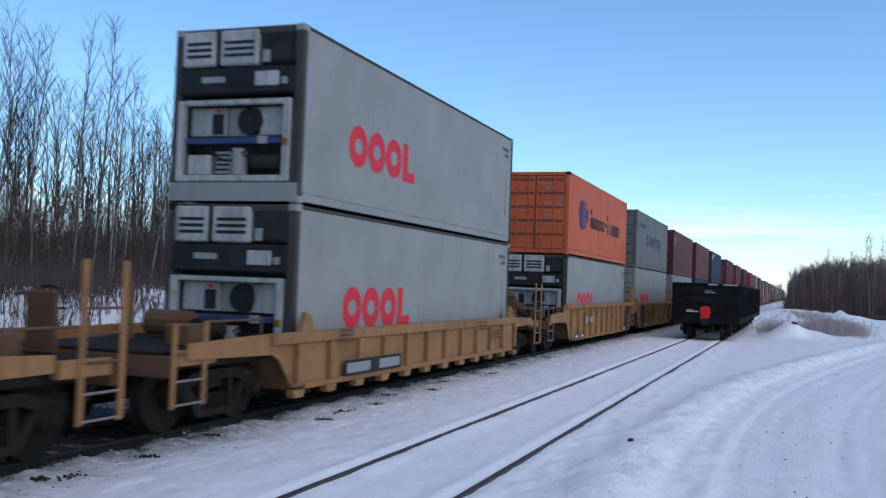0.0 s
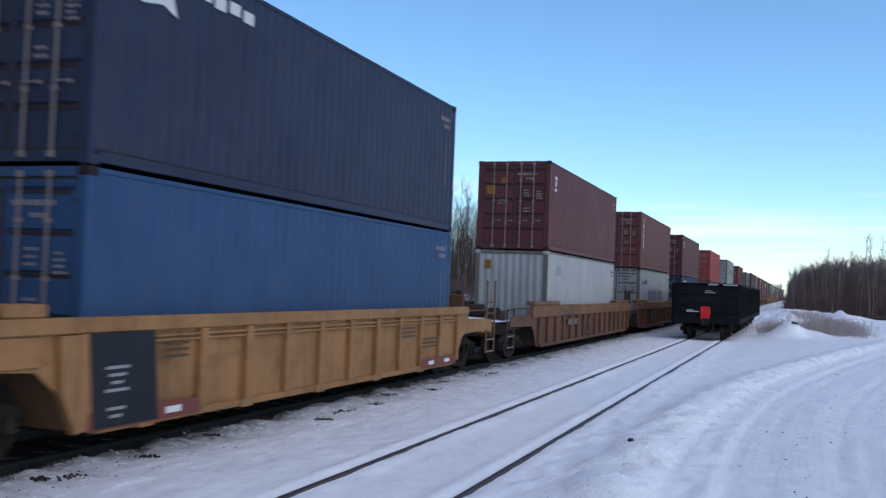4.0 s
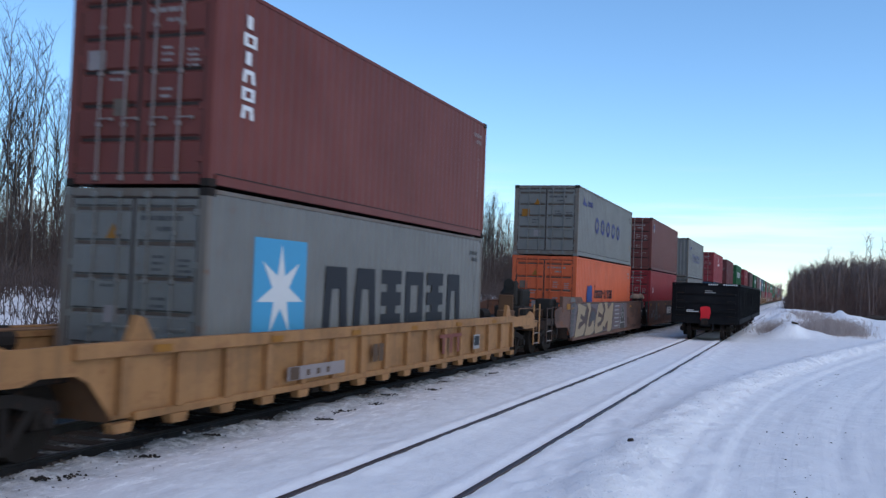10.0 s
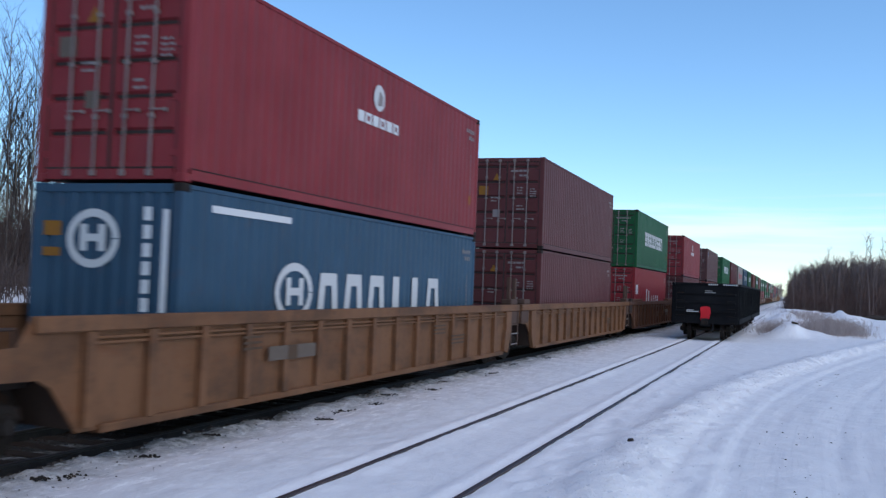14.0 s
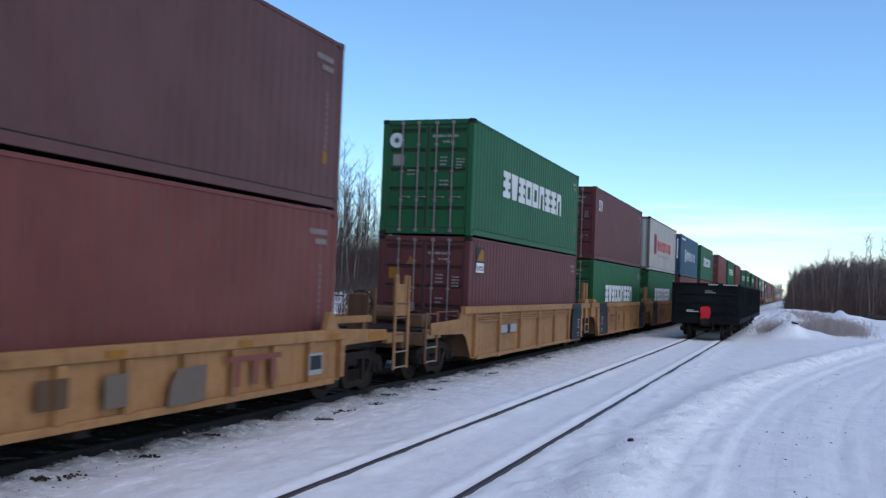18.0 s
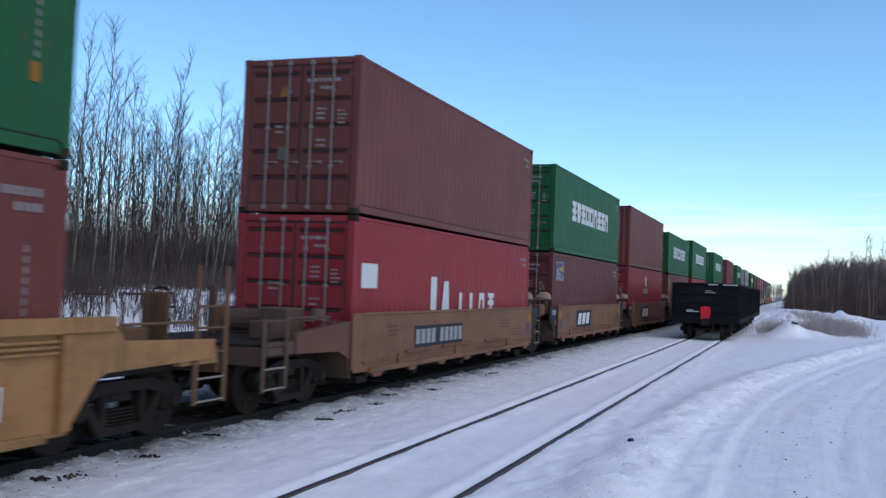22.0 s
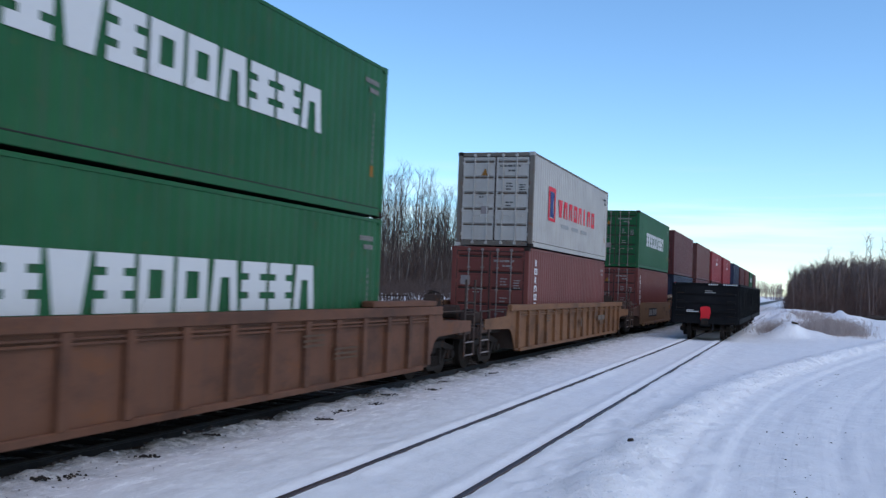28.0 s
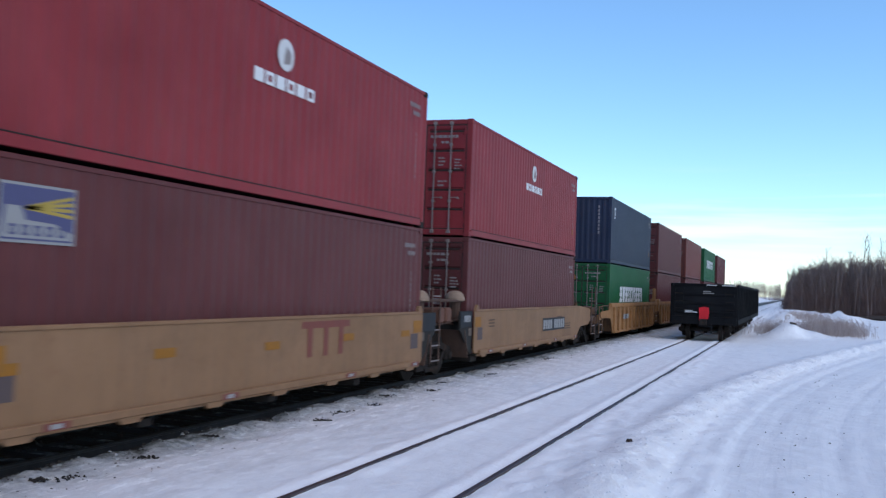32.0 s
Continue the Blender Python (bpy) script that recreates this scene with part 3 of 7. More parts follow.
def gasket_geo(h, sx):
    """Black rubber seal round a door leaf."""
    x0, x1 = (0.008, HW - 0.155) if sx > 0 else (-HW + 0.155, -0.008)
    z0, z1, y, g = 0.18, h - 0.14, -HL + 0.03, Geo()
    for a, b in ((x0 - 0.006, x0 + 0.016), (x1 - 0.016, x1 + 0.006)):
        g.box(a, b, y - 0.006, y - 0.001, z0, z1)
    return g.box(x0 + 0.017, x1 - 0.017, y - 0.006, y - 0.001, z1 - 0.018, z1 + 0.006).box(x0 + 0.017, x1 - 0.017, y - 0.006, y - 0.001, z0 - 0.006, z0 + 0.018)


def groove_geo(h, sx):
    """Thin dark sheets that put shade and grime into a door leaf's pressed grooves."""
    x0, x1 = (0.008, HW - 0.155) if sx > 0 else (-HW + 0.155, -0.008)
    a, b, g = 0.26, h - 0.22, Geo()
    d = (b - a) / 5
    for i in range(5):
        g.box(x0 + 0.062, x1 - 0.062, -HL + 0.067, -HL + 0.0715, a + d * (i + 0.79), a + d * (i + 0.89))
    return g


def rod_geo(h):
    g = Geo().tube((0, 0, 0.09), (0, 0, h - 0.05), 0.019, n=8)
    for z in (0.12, h - 0.10):
        g.box(-0.045, 0.045, -0.03, 0.035, z - 0.045, z + 0.035, 0.008)
    g.box(-0.02, 0.24, -0.030, -0.022, 0.94, 0.962, 0.003).box(0.19, 0.24, -0.022, 0.02, 0.92, 0.97, 0.005)
    for q in (0.3, 0.55, 0.78):
        g.box(-0.038, 0.038, -0.024, 0.03, h * q - 0.03, h * q + 0.03, 0.006)
    return g


def casting_geo():
    g = Geo().box(-0.081, 0.081, -0.089, 0.089, -0.059, 0.059, 0.012)
    g.box(-0.030, 0.030, -0.091, 0.091, -0.026, 0.026, 0.004)
    return g


SHARED = {}


def shared(key, make, *args):
    if key not in SHARED:
        SHARED[key] = make(*args).mesh(key[0])
    return SHARED[key]


def roof_geo(h):
    g = Geo()
    w = wave(-HL + 0.17, HL - 0.17, 0.42, 0.02)
    return g.strip([(-HW + 0.06, a, h - 0.03 - d) for a, d in w], [(HW - 0.06, a, h - 0.03 - d) for a, d in w]).box(-HW + 0.06, HW - 0.06, -HL + 0.1, HL - 0.1, h - 0.075, h - 0.055)


def floor_geo():
    return Geo().box(-HW + 0.075, HW - 0.075, -HL + 0.105, HL - 0.105, 0.045, 0.168)


def smooth_side(h):
    """A reefer's flat side: riveted flush sheets with shallow seams."""
    n, line = 9, []
    for i in range(n):
        a, b = -HL + 0.16 + (2 * HL - 0.32) * i / n, -HL + 0.16 + (2 * HL - 0.32) * (i + 1) / n
        line += [(HW - 0.015, a), (HW - 0.010, a + 0.005), (HW - 0.010, b - 0.005)]
    return Geo().prism(line + [(HW - 0.015, HL - 0.16), (HW - 0.06, HL - 0.16), (HW - 0.06, -HL + 0.16)], "z", 0.176, h - 0.076)


def kick_rail_geo():
    return Geo().box(HW - 0.010, HW - 0.004, -HL + 0.16, HL - 0.16, 0.19, 0.285, 0.002)


# -- plain shapes that stand for emblems and lettering --
def rect(a, b, w, h):
    return [(a, b), (a + w, b), (a + w, b + h), (a, b + h)]


def ellipse_ring(a, b, w, h, thick, n=22):
    """A ring as one closed band."""
    f = lambda t, k: (a + w / 2 + (w / 2 - k) * math.cos(t), b + h / 2 + (h / 2 - k) * math.sin(t))
    turn = [0.02 + (2 * math.pi - 0.04) * i / n for i in range(n + 1)]
    return [[f(t, 0) for t in turn] + [f(t, thick) for t in turn[::-1]]]


def block(a, b, w, h, cut=1):
    """A plain block: 0 solid, 1 with four slits, 2 hollow, 3 an arch, 4 a wedge, 5 a post."""
    at = lambda pts: [[(a + p * w, b + q * h) for p, q in pts]]
    if cut == 1:
        return at([(0, 0), (1, 0), (1, 0.24), (0.72, 0.24), (0.72, 0.38), (1, 0.38), (1, 0.62), (0.72, 0.62), (0.72, 0.76), (1, 0.76), (1, 1), (0, 1), (0, 0.76), (0.28, 0.76), (0.28, 0.62), (0, 0.62), (0, 0.38), (0.28, 0.38), (0.28, 0.24), (0, 0.24)])
    if cut == 2:
        return at([(0, 0), (1, 0), (1, 1), (0, 1), (0, 0.01), (0.28, 0.25), (0.28, 0.75), (0.72, 0.75), (0.72, 0.25), (0.28, 0.24)])
    if cut == 3:
        return at([(0, 0), (0.28, 0), (0.34, 0.66), (0.66, 0.66), (0.72, 0), (1, 0), (0.9, 1), (0.1, 1)])
    if cut == 4:
        return at([(0.18, 0), (0.82, 0), (1, 1), (0, 1)])
    if cut == 5:
        return at([(0.2, 0), (0.62, 0), (0.62, 1), (0.2, 1)])
    return at([(0, 0), (1, 0), (1, 1), (0, 1)])


def star(a, b, r, n=7):
    pts = []
    for i in range(2 * n):
        q = r * (1.0 if i % 2 == 0 else 0.36)
        t = math.pi / 2 + math.pi * i / n
        pts.append((a + q * math.cos(t), b + q * math.sin(t)))
    return [pts]


def disc(a, b, r, n=18):
    return [[(a + r * math.cos(2 * math.pi * i / n), b + r * math.sin(2 * math.pi * i / n)) for i in range(n)]]


def bars(a, b, w, rows, h=0.07, gap=0.05, rnd=random):
    """Unreadable small print: short bars in rows."""
    out = []
    for i in range(rows):
        x, end = a, a + w * rnd.uniform(0.75, 1.0)
        while x < end - 0.04:
            q = min(rnd.choice((0.05, 0.07, 0.11, 0.16)), end - x)
            out.append(rect(x, b - i * (h + gap), q, h))
            x += q + 0.025
    return out


def decal(name, shapes, material, parent, face, label="", lift=0.0, joined=False):
    """Paint laid 3 mm proud on the near side ('side') or the leading end ('end'): a part for each shape, small print joined."""
    made, g = [], Geo()
    for s in shapes:
        if not joined:
            g = Geo()
        if face == "side":
            g.prism(s, "x", HW - 0.008 + lift, HW - 0.005 + lift)
        else:
            g.prism(s, "y", -HL + 0.012 - lift, -HL + 0.015 - lift)
        if not joined:
            made.append(part(name, g, material, parent, label))
    if joined:
        made.append(tagged(part(name, g, material, parent, label), kind="stuff"))
    return made


def rings_row(a0, a1, b, h, n, thick, w):
    out = []
    for i in range(n):
        a = a0 + (a1 - a0 - w) * i / max(1, n - 1)
        out += ellipse_ring(a, b, w, h, thick)
    return out


def blocks_row(a0, a1, b, h, n, gap=0.12, forms=(2,)):
    w, out = (a1 - a0 - gap * (n - 1)) / n, []
    for i in range(n):
        out += block(a0 + i * (w + gap), b, w, h, forms[i % len(forms)])
    return out


def side_logo(box, kind, drop=0.0):
    """The emblem of each livery, as plain shapes, on the long side."""
    for face in ("side",):
        d = lambda name, shapes, m, label="", lift=0.0: decal(name, [[(p, q - drop) for p, q in one] for one in shapes], m, box, face, label, lift, name in ("small_marking", "emblem_stripes", "emblem_text"))
        if kind == "redrings":
            d("emblem", rings_row(-4.30, -1.86, 0.84, 0.76, 3, 0.235, 0.80) + [rect(-1.80, 0.84, 0.26, 0.76), rect(-1.54, 0.84, 0.40, 0.20)], REDLOGO, "red row of heavy rings")
        elif kind == "bluerings":
            d("emblem", rings_row(-2.9, 2.7, 1.19, 0.64, 5, 0.15, 0.74), BLUELOGO, "row of five violet-blue rings")
            d("small_marking", [[(-5.4, 2.12), (-4.6, 2.08), (-4.7, 2.2), (-5.0, 2.24), (-5.1, 2.42), (-5.2, 2.24)]] + blocks_row(-4.45, -3.5, 2.12, 0.20, 4, 0.05), BLUELOGO)
        elif kind == "bluesquare":
            d("emblem_panel", [rect(-4.85, 0.72, 1.62, 1.58)], SKYLOGO, "sky-blue square panel")
            d("emblem_star", star(-4.04, 1.50, 0.72), WHITELOGO, "white seven-pointed star", 0.004)
            d("emblem", blocks_row(-2.6, 4.5, 0.82, 1.12, 6, 0.24, (3, 3, 1, 2, 1, 3)), BLACKMARK, "row of heavy black blocks")
        elif kind == "greenwhite":
            d("emblem", blocks_row(-3.45, 3.42, 1.22, 0.71, 9, 0.09, (1, 4, 1, 2, 2, 3, 1, 1, 3)), WHITELOGO, "row of nine white blocks")
        elif kind == "whitering":
            d("emblem_ring", ellipse_ring(-3.62, 1.02, 1.22, 0.94, 0.13) + [rect(-3.27, 1.28, 0.14, 0.44), rect(-2.86, 1.28, 0.14, 0.44), rect(-3.13, 1.44, 0.27, 0.12)], WHITELOGO, "white ring emblem")
            d("emblem", blocks_row(-2.2, 3.6, 1.20, 0.62, 6, 0.26, (3, 3, 3, 5, 5, 3)), WHITELOGO, "row of white blocks")
            d("small_marking", [rect(-5.4, 2.56, 2.2, 0.10)], WHITEMARK)
        elif kind == "redtower":
            d("emblem_frame", [rect(-4.15, 0.96, 0.95, 0.10), rect(-4.15, 1.06, 0.16, 0.86), rect(-3.36, 1.06, 0.16, 0.86), rect(-4.15, 1.92, 0.95, 0.14)], REDLOGO, "red emblem frame")
            d("emblem_panel", [[(-3.9, 1.1), (-3.45, 1.1), (-3.52, 1.5), (-3.42, 1.9), (-3.93, 1.9), (-3.83, 1.5)]], DEEPBLUE, "blue waisted emblem")
            d("emblem", blocks_row(-2.75, 3.3, 1.18, 0.58, 8, 0.22, (4, 3, 3, 2, 3, 5, 3, 2)), REDLOGO, "row of red blocks")
            d("small_marking", [rect(-2.3, 0.84, 1.1, 0.13), rect(-0.7, 0.84, 1.1, 0.13), rect(0.9, 0.84, 1.0, 0.13)], PLATE)
        elif kind == "bluewave":
            d("emblem_panel", [[(-4.38, 1.62), (-4.20, 1.30), (-4.02, 1.06), (-3.90, 1.12), (-4.00, 1.5), (-3.95, 1.9), (-4.02, 2.10), (-4.22, 2.0)], [(-3.80, 1.02), (-3.58, 1.00), (-3.66, 1.5), (-3.56, 2.12), (-3.78, 2.08), (-3.86, 1.6)],
                              [(-3.44, 1.04), (-3.18, 1.12), (-3.26, 1.45), (-3.00, 1.52), (-3.04, 1.30), (-2.78, 1.36), (-2.72, 1.84), (-3.0, 1.80), (-3.02, 1.64), (-3.24, 1.60), (-3.14, 2.06), (-3.40, 2.10), (-3.48, 1.5)]], DEEPBLUE, "blue waving strokes")
            d("emblem", blocks_row(-2.2, 0.6, 1.18, 0.42, 5, 0.14, (3, 2, 2, 2, 2)) + [rect(0.75, 1.40, 0.3, 0.12)] + blocks_row(1.2, 4.2, 1.14, 0.46, 5, 0.16, (5, 5, 4, 2, 2)) + [rect(-2.2, 1.7, 0.16, 0.22), rect(1.2, 1.7, 0.16, 0.22)], BLACKMARK, "row of dark blocks")
        elif kind == "smallwave":
            d("emblem_panel", [[(-4.10, 1.12), (-3.65, 1.06), (-3.35, 1.14), (-3.12, 1.10), (-3.08, 1.5), (-3.16, 1.84), (-3.5, 1.90), (-3.75, 1.80), (-4.02, 1.88), (-4.14, 1.5)]], DEEPBLUE, "blue waving emblem")
            d("emblem", blocks_row(-2.65, -1.0, 1.38, 0.32, 5, 0.09, (3, 2, 2, 2, 2)) + [rect(-0.9, 1.54, 0.18, 0.09)] + blocks_row(-0.62, 1.18, 1.36, 0.36, 5, 0.10, (5, 5, 4, 2, 2)) + [rect(-2.65, 1.76, 0.10, 0.14)], BLACKMARK, "row of dark blocks")
        elif kind == "whiteserif":
            d("emblem", [rect(-2.1, 1.02, 0.36, 0.84), [(-1.40, 1.02), (-0.86, 1.02), (-0.98, 1.78), (-1.26, 1.78)]] + blocks_row(-0.3, 2.6, 1.02, 0.50, 4, 0.30, (5, 5, 3, 1)), WHITELOGO, "row of white blocks, the first one taller")
            d("emblem_panel", [rect(-5.72, 1.58, 0.72, 0.46)], WHITELOGO, "white square sticker")
        elif kind == "bluedisc":
            d("emblem", [[(-0.45 + 0.30 * math.cos(i * 0.3491), 2.25 + 0.27 * math.sin(i * 0.3491)) for i in range(18)]], WHITELOGO, "round bluish-white emblem")
            d("emblem_core", [[(-0.58, 2.12), (-0.30, 2.12), (-0.24, 2.34), (-0.38, 2.46), (-0.50, 2.40)]], BLUEHAZE, "", 0.004)
            d("emblem_stripes", [[(-0.66, 2.12), (-0.48, 2.06), (-0.24, 2.10), (-0.24, 2.13), (-0.46, 2.10), (-0.66, 2.15)], rect(-0.46, 2.33, 0.12, 0.05)], FADED, "", 0.008)
            d("emblem_text", [rect(a, 1.62, w, 0.25) for a, w in ((-1.28, 0.36), (-0.88, 0.24), (-0.61, 0.22), (-0.36, 0.22), (-0.08, 0.20), (0.15, 0.28))], DIMMARK, "worn row of pale blocks")
        elif kind == "eagle":
            d("emblem_panel", disc(-0.02, 2.26, 0.25), WHITELOGO, "round white emblem")
            d("emblem_core", [[(-0.10, 2.10), (0.12, 2.14), (0.14, 2.30), (0.0, 2.40), (-0.06, 2.28)]], DIMMARK, "", 0.004)
            d("emblem", blocks_row(-0.92, 0.95, 1.70, 0.20, 6, 0.06, (0, 2)), WHITEMARK, "row of small white blocks")
        elif kind == "column":
            d("emblem", [q for i in range(6) for q in block(-5.38, 2.36 - i * 0.26, 0.34, 0.19, (5, 2, 5, 3, 2, 3)[i])], WHITEMARK, "column of small white blocks")
        elif kind == "sticker":
            d("emblem_border", [rect(-5.60, 1.98, 1.11, 0.62)], PLATE, "pale border")
            d("emblem_panel", [rect(-5.57, 2.01, 1.05, 0.56)], DUSTBLUE, "dusty violet-blue square sticker", 0.002)
            d("emblem_field", [[(-5.55, 2.03), (-4.54, 2.03), (-4.54, 2.10), (-4.80, 2.20), (-5.22, 2.22), (-5.30, 2.36), (-5.50, 2.36)]], PLATE, "", 0.004)
            d("emblem_stripes", [[(-5.25, 2.33), (-4.54, 2.27 + i * 0.07), (-4.54, 2.31 + i * 0.07), (-5.25, 2.36)] for i in range(4)], STRAW, "", 0.004)
            d("emblem_text", blocks_row(-5.45, -4.65, 2.06, 0.11, 5, 0.07), DUSTBLUE, "", 0.006)
        elif kind == "blacktag":
            d("emblem_panel", [rect(-5.58, 2.00, 0.66, 0.66)], BLACKMARK, "dark square sticker")
            d("emblem_field", [rect(-5.55, 2.03, 0.60, 0.24)], WHITEMARK, "", 0.002)
            d("emblem_stripes", [[(-5.50, 2.32), (-4.97, 2.32), (-4.97, 2.60), (-5.2, 2.62)]], AMBER, "", 0.004)
            d("emblem_text", blocks_row(-5.5, -5.0, 2.08, 0.12, 4, 0.05), BLACKMARK, "", 0.004)
        elif kind == "bluetext":
            d("emblem", blocks_row(-2.6, 0.4, 1.26, 0.62, 4, 0.2, (2, 3, 2, 3)), WHITELOGO, "row of white blocks")
            d("emblem_panel", [[(-3.3, 2.0), (-2.9, 2.1), (-2.5, 2.35), (-2.8, 2.4), (-3.2, 2.2)]], WHITELOGO, "white bird-like shape")
        elif kind == "ship":
            d("emblem_panel", [[(-5.70, 2.16), (-5.3, 2.06), (-4.9, 2.14), (-4.6, 2.04), (-4.7, 2.28), (-4.98, 2.34), (-4.98, 2.62), (-5.14, 2.62), (-5.16, 2.40), (-5.6, 2.36)]] + [rect(-4.5 + i * 0.36, 2.42 + 0.03 * (i % 2), 0.27, 0.17) for i in range(5)], WHITELOGO, "small white ship-like emblem")
        elif kind == "stamp":
            d("emblem_panel", [rect(-5.46, 2.12, 0.40, 0.46)], PLATE, "small pale sticker")
            d("emblem_stripes", [[(-5.43, 2.30), (-5.09, 2.34), (-5.09, 2.55), (-5.43, 2.50)]], DEEPBLUE, "", 0.004)
        elif kind == "redwhite":
            d("emblem_panel", [rect(-5.6, 2.17, 0.62, 0.27)], REDLOGO, "small red block")
            d("emblem", blocks_row(-4.9, -3.55, 2.17, 0.27, 4, 0.07), WHITELOGO, "row of white blocks")
        elif kind == "squiggle":
            d("emblem", [[(-5.30, 1.70), (-4.95, 1.62), (-4.90, 1.72), (-5.05, 1.80), (-4.92, 1.92), (-5.22, 1.98), (-5.16, 1.84)]], WHITEMARK, "small white mark")
        elif kind == "twobars":
            d("emblem", [rect(-5.4, 2.0, 0.28, 0.40), rect(-5.4, 1.25, 0.28, 0.40)], WHITELOGO, "two upright white bars")
        elif kind == "initials":
            d("emblem", [rect(-5.42, 2.36, 0.30, 0.10), rect(-5.34, 2.12, 0.14, 0.20), rect(-5.42, 1.98, 0.24, 0.09)], WHITEMARK, "small white blocks")
        elif kind == "threeblocks":
            d("emblem", blocks_row(-5.42, -4.62, 1.98, 0.44, 3, 0.08, (2, 3, 5)), WHITELOGO, "row of white blocks")
        elif kind == "patch":
            d("paint_patch", [rect(-0.54, 0.8, 1.4, 0.80)], STAIN, "darker repainted patch")
            d("emblem", [q for i in range(6) for q in block(-5.38, 2.36 - i * 0.26, 0.34, 0.19, (5, 2, 5, 3, 2, 3)[i])], WHITEMARK, "column of small white blocks")
        elif kind == "vent":
            d("vent_panel", [rect(-4.9, 2.14, 0.80, 0.28)], PLATE, "grey vent panel")


PALE = ("grey", "white", "reefer", "chalk", "frost")
SMUDGE = flat_paint("worn_dark_stencil", (0.075, 0.073, 0.072), wear=0.8)


def end_marks(box, end, h, rnd, color):
    """Codes, notices and stickers of the end that leads."""
    if end == "door":
        y = -0.0135
        if color == "green":
            decal("round_badge", disc(-0.84, h - 0.52, 0.19), WHITELOGO, box, "end", "round white badge", y)
            decal("badge_core", star(-0.84, h - 0.52, 0.12, 6), hue("green"), box, "end", "", y + 0.004)
        decal("code_marking", bars(0.12, h - 0.46, 0.74, 1, 0.065, 0.08, rnd) + bars(0.40, h - 0.60, 0.30, 1, 0.055, 0.08, rnd), (DIMMARK if color not in PALE else SMUDGE), box, "end", "", y, True)
        decal("weight_marking", bars(0.34, h - 0.98, 0.22, 3, 0.038, 0.050, rnd) + bars(0.76, h - 1.02, 0.22, 4, 0.034, 0.040, rnd) + bars(0.34, h - 1.56, 0.24, 2, 0.040, 0.06, rnd) + bars(-0.52, h - 1.30, 0.24, 2, 0.040, 0.06, rnd), (DIMMARK if color not in PALE else SMUDGE), box, "end", "", y, True)
        if rnd.random() < 0.7:
            decal("notice", [rect(-0.92, h - 1.0 - 0.3 * rnd.random(), 0.30, 0.28)], rnd.choice((AMBER, BOARD, DIMMARK)), box, "end", "faded square notice", y)
        if rnd.random() < 0.7:
            decal("warning_triangle", [[(-0.46, h - 0.72), (-0.22, h - 0.72), (-0.34, h - 0.50)]], AMBER, box, "end", "yellow warning triangle", y)
        if rnd.random() < 0.6:
            decal("notice", [rect(-0.44, h - 1.9, 0.24, 0.24)], rnd.choice((DIMMARK, BOARD)), box, "end", "faded square notice", y)
    elif end == "ring":
        decal("emblem_ring", ellipse_ring(-0.62, h - 1.15, 0.86, 0.80, 0.11) + [rect(-0.40, h - 0.92, 0.12, 0.36), rect(-0.10, h - 0.92, 0.12, 0.36), rect(-0.3, h - 0.79, 0.22, 0.1)], WHITELOGO, box, "end", "white ring emblem")
        decal("notice", [rect(-1.02, h - 0.72, 0.30, 0.20), rect(-1.02, h - 1.0, 0.30, 0.12)], AMBER, box, "end", "", 0.0, True)
        decal("code_marking", [rect(0.62, h - 0.5 - i * 0.24, 0.13, 0.18) for i in range(7)] + [rect(0.92, h - 1.7, 0.10, 1.35)], WHITEMARK, box, "end", "", 0.0, True)
    elif end == "wall":
        if color == "green":
            decal("round_badge", disc(0.12, h - 0.62, 0.20), WHITELOGO, box, "end", "round white badge")
            decal("badge_core", star(0.12, h - 0.62, 0.12, 6), hue("green"), box, "end", "", 0.004)
        if color not in ("frost", "chalk"):
            decal("code_marking", [rect(0.62, h - 0.5 - i * 0.16, 0.07, 0.11) for i in range(8)], DIMMARK, box, "end", "", 0.0, True)
        if rnd.random() < 0.6:
            decal("notice", [rect(-0.9, h - 0.62, 0.22, 0.3)], AMBER, box, "end", "", 0.0, True)
    for face in ("side",):
        decal("side_code", [rect(5.12 + i * 0.10, h - 0.44, 0.065, 0.09) for i in range(6)] + [rect(5.32 + i * 0.10, h - 0.60, 0.065, 0.09) for i in range(4)] + [rect(5.50, h - 1.9 + i * 0.11, 0.035, 0.07) for i in range(9)], DIMMARK if color not in PALE else SMUDGE, box, face, "", 0.0, True)
        if rnd.random() < 0.55:
            decal("notice", [rect(5.44, 0.74, 0.13, 0.21)], AMBER, box, face, "small amber notice")


